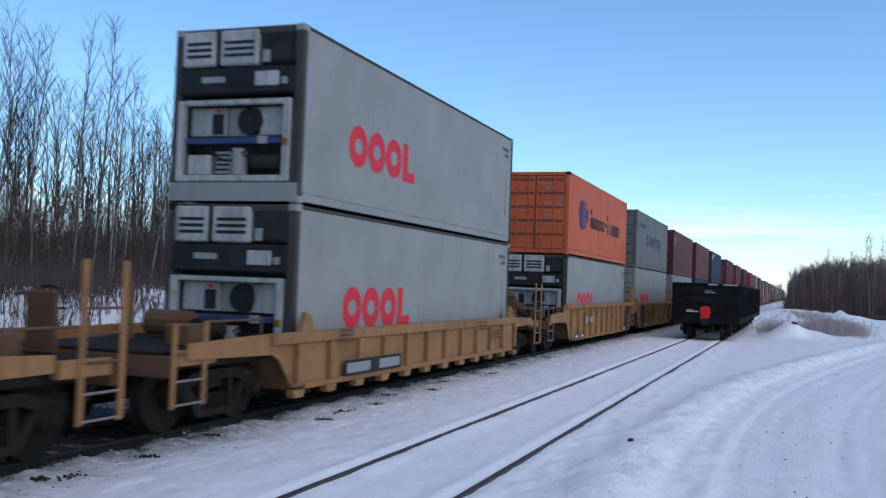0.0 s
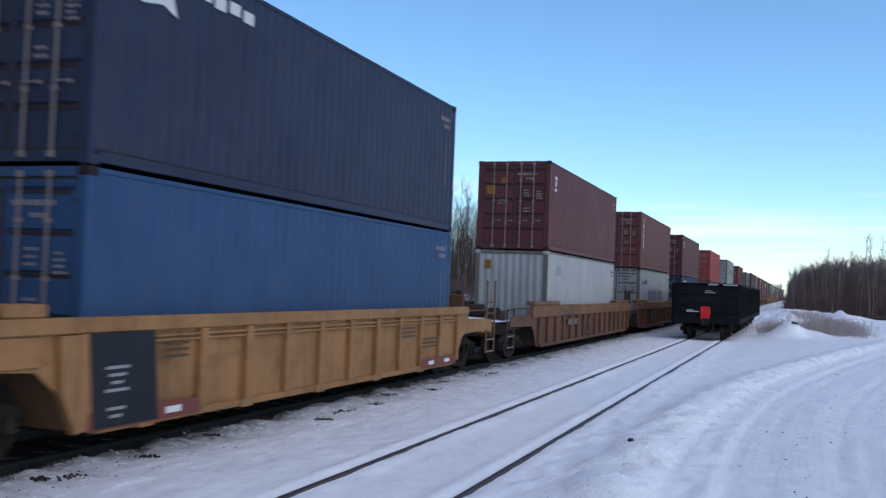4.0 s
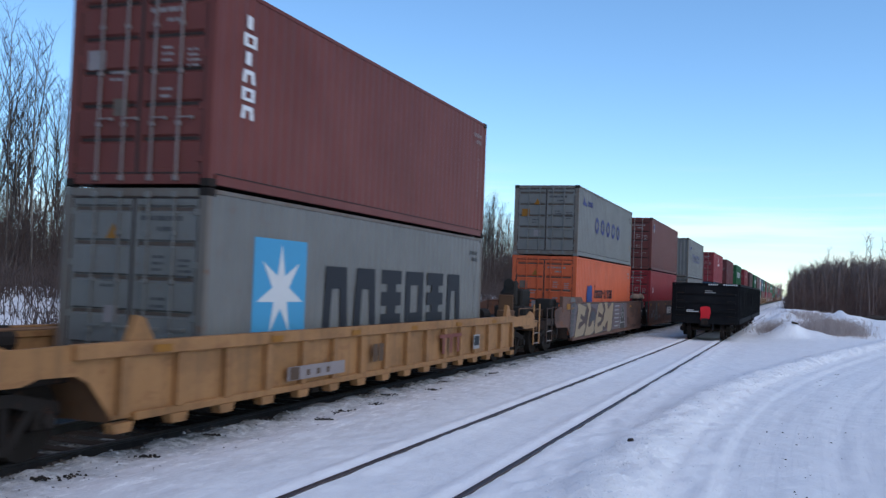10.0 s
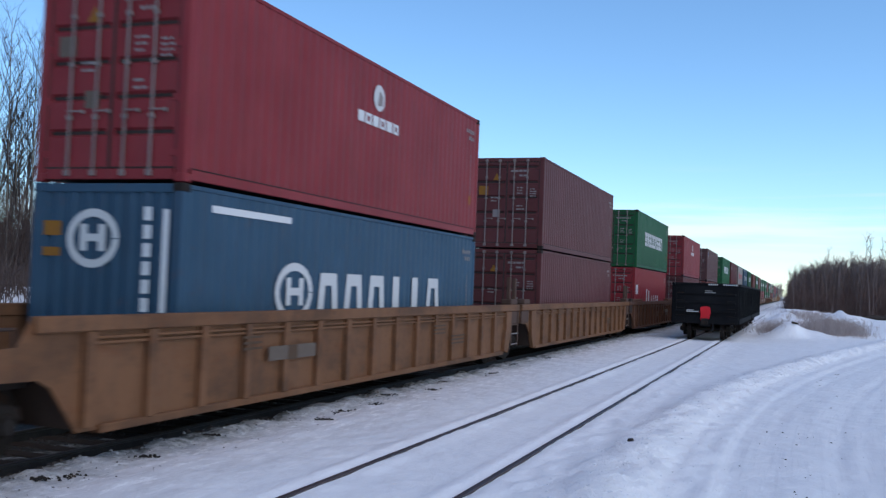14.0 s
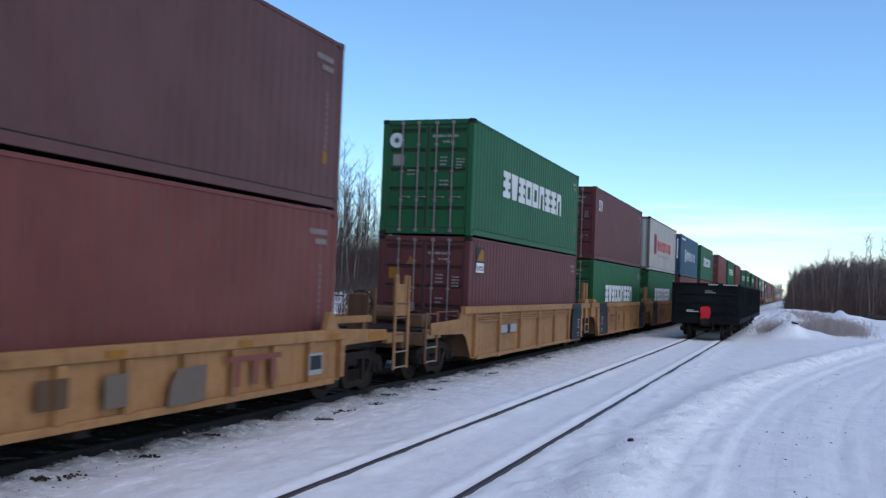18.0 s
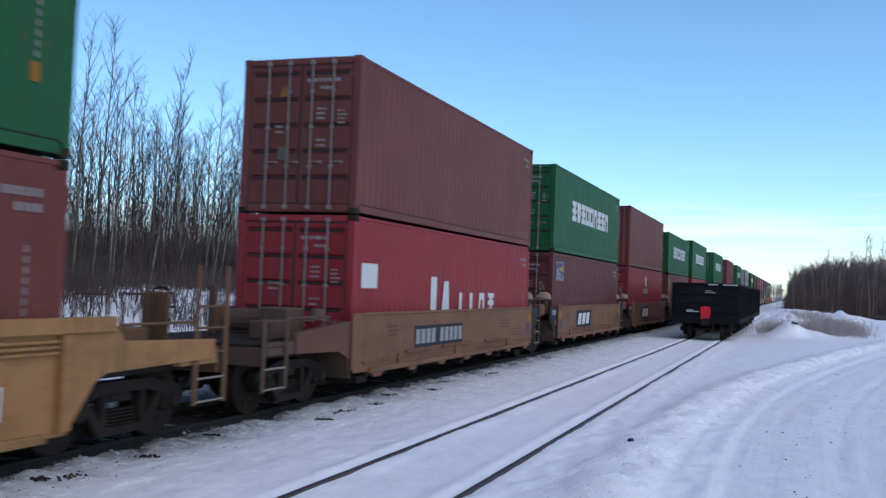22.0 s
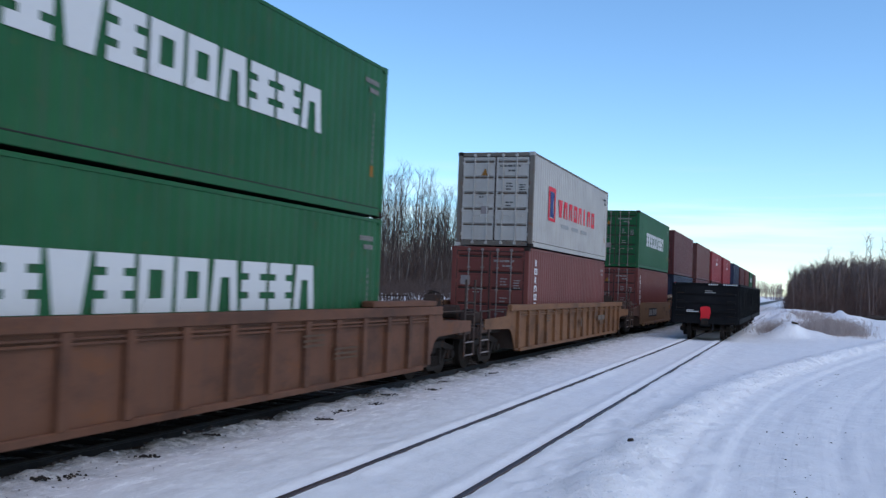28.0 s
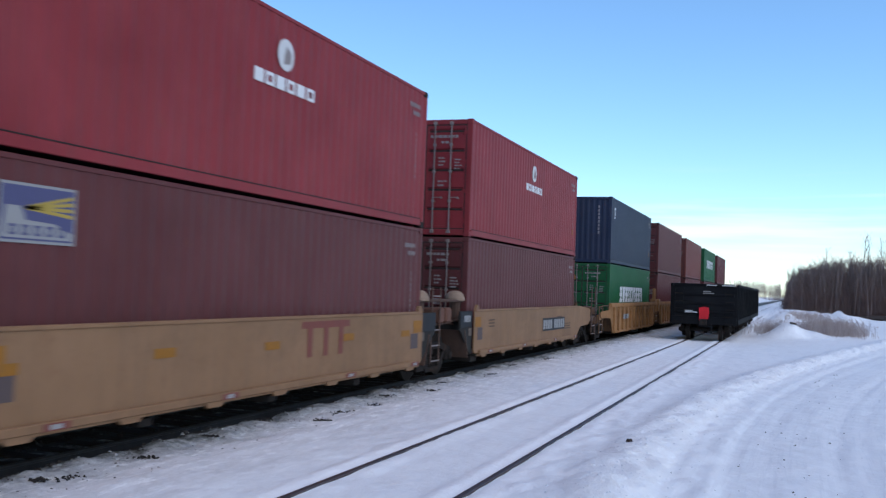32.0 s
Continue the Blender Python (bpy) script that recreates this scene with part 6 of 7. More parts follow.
            side_paint("reflector", spots, AMBER, car, x, "amber reflector strips")
        elif k == "notes":
            side_paint("small_marking", [rect(a, b - i * 0.08, w, 0.035) for a, b, w in ((-5.0, 1.25, 0.5), (2.5, 1.2, 0.7), (3.6, 0.95, 0.9)) for i in range(3)], FAINT, car, x, "", 0.0, True)
        elif k == "darkboards":
            side_paint("number_board", [[(-4.30, 0.52), (-3.12, 0.54), (-3.10, 1.16), (-4.28, 1.18)], [(-2.98, 0.54), (-1.84, 0.52), (-1.82, 1.10), (-2.96, 1.14)]], SOOTPATCH, car, x, "sooty painted-over board")
            side_paint("worn_marking", [[(a, 0.62), (a + 0.22, 0.62), (a + 0.30, 1.02), (a + 0.06, 1.02)] for a in (-4.10, -3.62, -2.75, -2.25)], FAINT, car, x, "", 0.004, True)
        elif k == "hook":
            side_paint("hook", [rect(-1.0, low + 0.14, 0.16, 0.62), rect(-1.25, low + 0.14, 0.25, 0.10)], mat, car, x, "", 0.03)
    def blob(a, w, h0, h1, k, lean=0.12):
        """A swelling, leaning sprayed form."""
        out = []
        for u in np.linspace(0, 6.283, 19)[:-1]:
            c, n = math.cos(u), math.sin(u)
            p, q = 0.5 + (0.42 + 0.09 * math.sin(3 * u + 2 * k)) * c * (1 + 0.25 * n * n), 0.5 + 0.5 * n * (1.0 if abs(n) < 0.7 else 0.94 + 0.05 * math.sin(5 * u + k))
            out.append((a + w * (p + lean * (q - 0.5)), h0 + (h1 - h0) * q))
        return out
    forms = ([(0, 0), (0.75, 0.02), (0.98, 0.2), (0.52, 0.27), (0.42, 0.40), (0.80, 0.48), (0.78, 0.62), (0.50, 0.60), (0.54, 0.76), (1.0, 0.74), (1.06, 0.93), (0.5, 1), (0.22, 0.88), (0.1, 0.4)],
             [(0, 0.03), (0.4, 0), (0.82, 0.05), (1.0, 0.34), (0.62, 0.27), (0.5, 0.4), (0.58, 1), (0.16, 0.94), (0.22, 0.5)],
             [(0.06, 0), (0.86, 0.06), (0.96, 0.26), (0.58, 0.22), (0.40, 0.30), (0.56, 0.5), (0.92, 0.55), (0.95, 0.84), (0.62, 1), (0.2, 0.92), (0, 0.5)],
             [(0, 0.06), (0.22, 0), (0.34, 0.45), (0.5, 0.22), (0.64, 0.46), (0.76, 0.0), (1.0, 0.08), (1.1, 0.92), (0.82, 1), (0.62, 0.72), (0.36, 1), (0.16, 0.92)])

    def form(a, w, h0, h1, k):
        return [(a + w * p, h0 + (h1 - h0) * q) for p, q in forms[k % 4]]
    if panel == "letters":                       # tall cream sprayed forms on mauve
        side_paint("graffiti", [[(-8.1, low + 0.11), (3.9, low + 0.11), (3.6, top - 0.06), (-8.0, top - 0.06)]], MAUVE, car, x, "mauve sprayed ground")
        tall_e = [(-7.02, 1.60), (-6.68, 1.61), (-6.37, 1.57), (-5.45, 1.47), (-5.81, 1.11), (-6.38, 1.24), (-6.50, 1.09), (-6.04, 0.97), (-6.62, 0.93), (-6.86, 0.74), (-6.64, 0.68), (-5.70, 0.89), (-5.52, 0.74), (-5.90, 0.46), (-7.38, 0.40), (-7.08, 0.98), (-6.87, 1.40)]
        tall_l = [(-5.46, 1.61), (-4.76, 1.61), (-4.57, 1.41), (-4.98, 0.99), (-5.01, 0.73), (-4.62, 0.73), (-4.11, 0.97), (-3.91, 0.78), (-3.95, 0.53), (-4.65, 0.40), (-5.65, 0.38), (-5.57, 0.52), (-5.19, 0.97), (-4.96, 1.36)]
        tall_c = [(-3.12, 1.57), (-2.47, 1.60), (-1.98, 1.30), (-2.30, 1.12), (-3.05, 1.28), (-3.20, 1.08), (-2.40, 1.02), (-2.62, 0.90), (-3.22, 0.82), (-3.20, 0.66), (-2.50, 0.74), (-2.07, 0.90), (-2.14, 0.49), (-3.69, 0.42), (-3.83, 0.65), (-3.55, 1.07)]
        tall_m = [(-1.93, 1.61), (-1.27, 1.61), (-1.06, 1.32), (-0.17, 1.61), (0.19, 1.58), (-0.02, 1.06), (-0.16, 0.53), (-0.52, 0.40), (-1.15, 0.43), (-1.02, 0.88), (-1.52, 0.76), (-1.68, 0.63), (-2.13, 0.69), (-1.89, 1.13), (-1.61, 1.33)]
        side_paint("graffiti", [blob(-7.4, 3.9, low + 0.10, top - 0.06, 0), blob(-3.9, 4.2, low + 0.12, top - 0.06, 1)], UMBERSPRAY, car, x, "dark brown sprayed cloud", 0.002)
        for q in (tall_e, tall_l, tall_c, tall_m):
            mid = sum(p for p, z in q) / len(q)
            side_paint("graffiti_outline", [[(mid + (p - mid) * 1.10 + 0.04, min(top - 0.02, 1.0 + (z - 1.0) * 1.06 - 0.02)) for p, z in q]], DUSK, car, x, "", 0.006)
            side_paint("graffiti", [q], CREAM, car, x, "swelling cream sprayed shape", 0.010)
        side_paint("graffiti", [blob(-4.75, 1.1, low + 0.52, low + 0.95, 1)], BLUEHAZE, car, x, "", 0.005)
        side_paint("graffiti", [[(-8.10 + 0.06 * i + a, low + 0.15 + i * 0.20 + b), (-7.72 + 0.06 * i + a, low + 0.10 + i * 0.20 + b), (-7.74 + 0.06 * i + a, low + 0.10 + i * 0.20 + b + h), (-8.06 + 0.06 * i + a, low + 0.15 + i * 0.20 + b + h)] for i in range(6) for a, b, h in ((0, 0, 0.12), (0.14, 0.10, 0.05))], SMUDGE, car, x, "pale sprayed scrawl", 0.012, True)
        side_paint("graffiti", [rect(0.55 + 0.1 * (i % 2), low + 0.22 + i * 0.17, 1.05, 0.05) for i in range(6)], PLATE, car, x, "pale sprayed scrawl", 0.004, True)
        side_paint("graffiti", [[(1.75, low + 0.10), (3.35, low + 0.10), (2.75, top - 0.08), (2.5, top - 0.08)]], DUSK, car, x, "dark pyramid-shaped graffiti", 0.004)
        side_paint("graffiti_outline", [[(1.75, low + 0.10), (1.83, low + 0.10), (2.56, top - 0.08), (2.5, top - 0.08)], [(3.27, low + 0.10), (3.35, low + 0.10), (2.75, top - 0.08), (2.69, top - 0.08)], rect(2.0, low + 0.34, 1.15, 0.04)] + ellipse_ring(2.42, low + 0.56, 0.42, 0.26, 0.04), PLATE, car, x, "", 0.007, True)
        side_paint("reflector", [rect(-8.70, 1.41, 0.54, 0.19)], AMBER, car, x, "amber reflector", 0.014)
    if panel in ("letters", "rounds"):           # the raised shoulder over the leading corner
        shoulder = part("end_shoulder", Geo().prism([(-9.30, top - 0.3), (-8.2, top - 0.3), (-8.1, top + 0.001), (-6.0, top + 0.001), (-6.25, top + 0.19), (-9.30, top + 0.21)], "x", x - 0.10, x - 0.001), mat, car, "raised shoulder plate")
        if panel == "letters":
            part("graffiti", Geo().prism([(-8.1, top + 0.02), (-7.3, top + 0.02), (-7.5, top + 0.17), (-8.0, top + 0.17)], "x", x, x + 0.003), ASHSPRAY, shoulder)
    if panel == "rounds":                      # grey rounded sprayed forms
        for i in range(3):
            side_paint("graffiti", disc(-4.95 + i * 1.12, low + 0.56, 0.56), (FADED, ASHSPRAY)[i % 2], car, x, "grey sprayed round")
            side_paint("graffiti_outline", ellipse_ring(-5.52 + i * 1.12, low + 0.0, 1.14, 1.12, 0.08), DUSK, car, x, "", 0.004)
        side_paint("graffiti", [blob(-7.9, 2.3, low + 0.08, top - 0.10, 1)], BOARD, car, x, "dull cream sprayed patch")
        side_paint("graffiti_outline", ellipse_ring(-7.6, low + 0.12, 1.7, 1.0, 0.07), DUSK, car, x, "", 0.006)
        side_paint("graffiti", [blob(-2.0, 1.0, low + 0.30, low + 1.00, 2), [(-7.7, 1.30), (-7.0, 1.34), (-6.9, 1.42), (-7.8, 1.40)]], OCHRE, car, x, "dull yellow sprayed patch", 0.008)
        side_paint("number_board", [rect(-5.2, 0.90, 3.1, 0.32)], BLACKMARK, car, x, "black number board", 0.006)
        side_paint("number_marking", [rect(-5.12 + i * 0.30 + (0.22 if i > 3 else 0), 0.95, 0.22, 0.22) for i in range(9)], PLATE, car, x, "", 0.010, True)
        side_paint("graffiti", [[(3.6, low + 0.05), (6.6, low + 0.1), (6.2, top - 0.1), (3.9, top - 0.05)]], BLUEHAZE, car, x, "hazy blue-grey sprayed patch")
        side_paint("badge_mark", [rect(2.0 + i * 0.75, 0.78, 0.45, 0.42) for i in range(3)], PLATE, car, x, "three pale blocks", 0.004)
    elif panel == "tower":                       # a pale pyramid-shaped figure
        side_paint("graffiti", [[(-6.15, low + 0.22), (-4.75, low + 0.22), (-5.22, top - 0.10), (-5.45, top - 0.10)]], DUSK, car, x, "dark pyramid-shaped graffiti")
        side_paint("graffiti_outline", [rect(-5.95, low + 0.30, 1.0, 0.05), rect(-5.80, low + 0.50, 0.75, 0.05), [(-6.15, low + 0.22), (-6.07, low + 0.22), (-5.40, top - 0.10), (-5.47, top - 0.10)], [(-4.83, low + 0.22), (-4.75, low + 0.22), (-5.20, top - 0.10), (-5.26, top - 0.10)]] + ellipse_ring(-5.58, low + 0.68, 0.5, 0.32, 0.06), ASHSPRAY, car, x, "", 0.004)
        side_paint("graffiti", [blob(-7.6, 0.9, low + 0.35, low + 0.62, 1), blob(-7.0, 0.8, low + 0.60, low + 0.80, 3), blob(-4.5, 0.9, low + 0.30, low + 0.50, 2)], MAUVE, car, x, "pale sprayed smear", 0.002)
        side_paint("graffiti", [rect(-7.5 + 0.3 * i, low + 0.40 + 0.07 * (i % 3), 0.5, 0.035) for i in range(5)], ASHSPRAY, car, x, "", 0.006, True)
    elif panel == "colour":                      # pink, cream and green sprayed forms
        side_paint("graffiti", [[(-8.0, low + 0.06), (1.75, low + 0.06), (1.4, low + 0.75), (1.7, top - 0.06), (-2.6, top - 0.06), (-8.0, low + 0.72)]], MOSS, car, x, "green sprayed band")
        side_paint("graffiti", [[(-8.0, low + 0.70), (-2.9, low + 0.62), (-2.7, top - 0.05), (-7.9, top - 0.04)]], PINK, car, x, "pink sprayed band", 0.003)
        for i, (a, w) in enumerate(((-8.1, 1.35), (-6.95, 1.05), (-6.05, 1.35), (-4.9, 1.0), (-4.05, 1.3))):
            q = form(a, w * 0.9, low + rnd.uniform(0.12, 0.22), top - rnd.uniform(0.06, 0.2), (2, 1, 3, 2, 0)[i])
            side_paint("graffiti_outline", [[(p + 0.06, z - 0.02) for p, z in q]], DUSK, car, x, "", 0.006)
            side_paint("graffiti", [q], CREAM, car, x, "swelling cream sprayed shape", 0.009)
        side_paint("graffiti", [rect(-8.0, low - 0.035, 9.7, 0.09)], MOSS, car, x, "green sprayed bottom edge", 0.05)
        side_paint("graffiti", [[(-2.7, low + 0.75), (1.6, low + 0.66), (1.7, top - 0.10), (-2.5, top - 0.08)]], MAUVE, car, x, "greyish sprayed haze", 0.002)
        for i in range(54):                      # drips and scrawls over the green and the mauve
            a, z = rnd.uniform(-2.9, 3.8), low + rnd.uniform(0.14, 1.0)
            side_paint("graffiti", [blob(a, rnd.uniform(0.18, 0.75), z, z + rnd.uniform(0.05, 0.30), i)], rnd.choice((PINK, DUSK, ASHSPRAY, DUSK, CREAM, ASHSPRAY, MOSS, MAUVE, BOARD)), car, x, "", 0.004 + 0.0004 * i)
        for i in range(9):                       # pale angular strokes
            a, z = -2.4 + 0.68 * i, low + 0.35 + 0.22 * (i % 3)
            side_paint("graffiti_outline", [[(a, z), (a + 0.42, z + 0.05), (a + 0.40, z + 0.11), (a + 0.02, z + 0.07)], [(a + 0.30, z - 0.25), (a + 0.38, z - 0.24), (a + 0.46, z + 0.2), (a + 0.38, z + 0.2)]], BOARD, car, x, "", 0.028, True)
        side_paint("graffiti", [[(1.75, low + 0.20), (4.3, low + 0.16), (4.2, top - 0.08), (1.8, top - 0.08)]], MAUVE, car, x, "mauve sprayed band", 0.002)
        side_paint("graffiti_outline", [[(4.4, low + 0.11), (4.49, low + 0.11), (5.36, top - 0.20), (5.30, top - 0.20)], [(6.0, low + 0.11), (6.09, low + 0.11), (5.50, top - 0.20), (5.44, top - 0.20)], rect(4.75, low + 0.16, 1.1, 0.04), rect(4.9, low + 0.36, 0.8, 0.04)] + ellipse_ring(5.15, low + 0.52, 0.5, 0.30, 0.05), PLATE, car, x, "white pyramid-shaped graffiti", 0.004, True)


# -- the train, car by car: place of the boxes' leading end, car, and upper and lower box (colour, end, emblem) --
A40, A53 = 6.20, 8.15
ART, END, ART3, END3 = ("art", 7.65), ("end", 9.70), ("art", 9.72), ("end", 11.75)
ARTP = ("art", 9.42)
TRAIN_LIST = (
    (-5.85, "low", A40, 1.28, END, END, YELLOW, "", ("lowboards", "notes"), ("maroon", "door", ""), ("maroon", "door", "")),
    (13.58, "low", A40, 1.28, END, END, YELLOW, "", ("lowboards", "notes"), ("reefer", "reefer", "redrings"), ("reefer", "reefer", "redrings")),
    (33.01, "rib", A40, 1.60, END, ART, YELLOW, "darkrear", ("plates", "redfeet"), ("orange", "door", "bluewave"), ("reefer", "reefer", "redrings")),
    (48.41, "rib", A40, 1.60, ART, ART, YELLOW, "dark", ("rednote", "redfeet"), ("grey", "door", "bluerings"), ("reefer", "door", "redrings")),
    (63.90, "rib", A40, 1.60, ART, ART, YELLOW, "dark", ("rednote", "redfeet"), ("maroon", "door", "initials"), ("reefer", "door", "redrings")),
    (79.11, "rib", A40, 1.60, ART, ART, YELLOW, "dark", ("notes", "redfeet"), ("maroon", "door", ""), ("navy", "door", "bluetext")),
    (94.40, "rib", A40, 1.60, ART, END, YELLOW, "darkfront", ("notes", "redfeet"), ("navy", "door", "ship"), ("royal", "door", "")),
    (115.83, "deep", A53, 1.57, END3, ART3, BROWN, "", ("plates", "hook", "amber"), ("maroon", "door", "initials"), ("frost", "wall", "vent")),
    (135.49, "deep", A53, 1.57, ART3, ART3, BROWN, "", ("darkboards", "notes", "hook", "amber"), ("brick", "door", "column"), ("white", "door", "bluerings")),
    (154.85, "deep", A53, 1.57, ART3, END3, BROWN, "", ("plates", "hook"), ("maroon", "door", "initials"), ("navy", "door", "ship")),
    (178.35, "smooth", A53, 1.62, END3, END3, MUD, "rounds", ("amber",), ("vermilion", "door", ""), ("grey", "door", "bluesquare")),
    (202.28, "smooth", A53, 1.55, END3, END3, OCHRE, "", ("amber", "notes"), ("white", "door", "bluerings"), ("brownred", "door", "patch")),
    (225.68, "low", A53, 1.31, END3, END3, YELLOW, "", ("lowmarks", "amber"), ("brownred", "door", "column"), ("grey", "door", "bluesquare")),
    (249.16, "smooth", A53, 1.64, END3, ART3, MUD, "letters", ("amber",), ("grey", "door", "bluerings"), ("orange", "door", "smallwave")),
    (268.36, "smooth", A53, 1.64, ART3, ART3, MUD, "tower", ("badge", "amber"), ("brick", "door", "stamp"), ("scarlet", "door", "squiggle")),
    (287.71, "smooth", A53, 1.64, ART3, END3, MUD, "colour", ("amber",), ("grey", "wall", "bluerings"), ("grey", "door", "bluesquare")),
    (311.50, "rib", A53, 1.62, END3, ARTP, OCHRE, "", ("plates", "notes"), ("red", "door", "eagle"), ("blue", "ring", "whitering")),
    (330.34, "rib", A53 - 0.15, 1.62, ARTP, ARTP, OCHRE, "", ("notes",), ("maroon", "door", ""), ("maroon", "door", "")),
    (349.19, "rib", A53 - 0.15, 1.62, ARTP, END3, BROWN, "", ("rearboards", "notes"), ("green", "door", "greenwhite"), ("scarlet", "door", "whiteserif")),
    (371.11, "low", A40, 1.28, END, END, YELLOW, "", ("lowmarks", "amber"), ("red", "door", "eagle"), ("maroon", "door", "twobars")),
    (390.54, "low", A40, 1.28, END, END, YELLOW, "", ("lowmarks", "amber"), ("plum", "door", "stamp"), ("brick", "door", "stamp")),
    (410.00, "rib", A40, 1.60, END, ART, YELLOW, "darkrear", ("plates",), ("green", "door", "greenwhite"), ("maroon", "door", "blacktag")),
    (425.46, "rib", A40, 1.60, ART, ART, YELLOW, "dark", ("rednote",), ("maroon", "door", "threeblocks"), ("green", "door", "greenwhite")),
    (440.60, "rib", A40, 1.60, ART, ART, YELLOW, "dark", ("rednote",), ("chalk", "wall", "redtower"), ("green", "door", "greenwhite")),
    (455.90, "rib", A40, 1.60, ART, ART, YELLOW, "dark", ("rednote",), ("blue", "ring", "whitering"), ("brick", "door", "")),
    (471.00, "rib", A40, 1.60, ART, END, YELLOW, "darkfront", ("rearboards", "notes"), ("green", "door", "greenwhite"), ("brownred", "door", "column")),
    (490.46, "smooth", A40, 1.54, END, ART, DUSTTAN, "", ("plate", "notes"), ("brownred", "door", ""), ("scarlet", "door", "whiteserif")),
    (505.66, "smooth", A40, 1.54, ART, ART, DUSTTAN, "", ("badge", "notes"), ("green", "door", "greenwhite"), ("maroon", "door", "sticker")),
    (521.05, "smooth", A40, 1.54, ART, ART, DUSTTAN, "", ("badge", "notes"), ("brownred", "wall", ""), ("red", "door", "bluedisc")),
    (536.10, "smooth", A40, 1.54, ART, ART, DUSTTAN, "", ("midbadge", "notes"), ("green", "door", "greenwhite"), ("brick", "door", "column")),
    (551.05, "smooth", A40, 1.54, ART, END, DUSTTAN, "", ("rearplate", "notes"), ("green", "wall", "greenwhite"), ("red", "door", "threeblocks")),
    (571.60, "rib", A53, 1.62, END3, ART3, BROWN, "", ("plates",), ("green", "wall", "greenwhite"), ("green", "door", "greenwhite")),
    (591.10, "rib", A53, 1.62, ART3, ART3, BROWN, "", ("notes",), ("brownred", "door", ""), ("green", "door", "greenwhite")),
    (610.72, "rib", A53, 1.62, ART3, END3, BROWN, "", ("notes",), ("green", "door", "greenwhite"), ("green", "door", "greenwhite")),
    (633.82, "rib", A53, 1.62, END3, END3, OCHRE, "", ("rearboards", "notes"), ("chalk", "door", "redtower"), ("brownred", "door", "column")),
    (655.11, "smooth", A40, 1.54, END, ART, TAN, "", ("plate", "notes"), ("green", "door", "greenwhite"), ("brownred", "door", "column")),
    (670.49, "smooth", A40, 1.54, ART, ART, TAN, "", ("redbadge", "notes"), ("maroon", "door", ""), ("navy", "wall", "redwhite")),
    (685.80, "smooth", A40, 1.54, ART, ART, TAN, "", ("redbadge", "notes"), ("umber", "door", ""), ("dusk", "door", "")),
    (700.75, "smooth", A40, 1.54, ART, ART, TAN, "", ("redbadge", "amber"), ("red", "door", "eagle"), ("maroon", "door", "sticker")),
    (716.04, "smooth", A40, 1.54, ART, END, TAN, "", ("rearplate", "notes"), ("red", "door", "eagle"), ("maroon", "door", "")),
    (735.40, "rib", A40, 1.60, END, ART, YELLOW, "", ("plates",), ("navy", "wall", "initials"), ("green", "door", "greenwhite")),
    (750.95, "rib", A40, 1.60, ART, ART, YELLOW, "", ("notes",), ("maroon", "door", ""), ("maroon", "door", "")),
    (766.30, "rib", A40, 1.60, ART, ART, YELLOW, "", ("notes",), ("brownred", "door", ""), ("maroon", "door", "")),
    (781.75, "rib", A40, 1.60, ART, ART, YELLOW, "", ("notes",), ("green", "door", "greenwhite"), ("maroon", "door", "")),
    (797.20, "rib", A40, 1.60, ART, END, YELLOW, "", ("notes",), ("maroon", "door", ""), ("brownred", "door", "")),
)
NUDGE = {349.19: 0.40, 633.82: 0.27, 670.49: -0.30}     # upper boxes set down off the middle
for number, (lead, style, well, top, front, rear, mat, panel, marks, upper, lower) in enumerate(TRAIN_LIST):
    mid = lead + HL
    well_car(mid - (LAG if well < 7 else 0.0), style, well, top, front, rear, mat, panel, marks, 400 < lead < 480)
    short = lead in (249.16, 536.10)
    for z, spec, tall in ((0.402, lower, True), (0.402 + 2.896 + 0.014, upper, not short)):
        shift = NUDGE.get(lead, 0.0) if z > 1 else 0.0
        TRAIN.append((container(pose(MAIN, mid + shift, z), *spec, tall, 100 + 2 * number + (z > 1)), mid + shift))


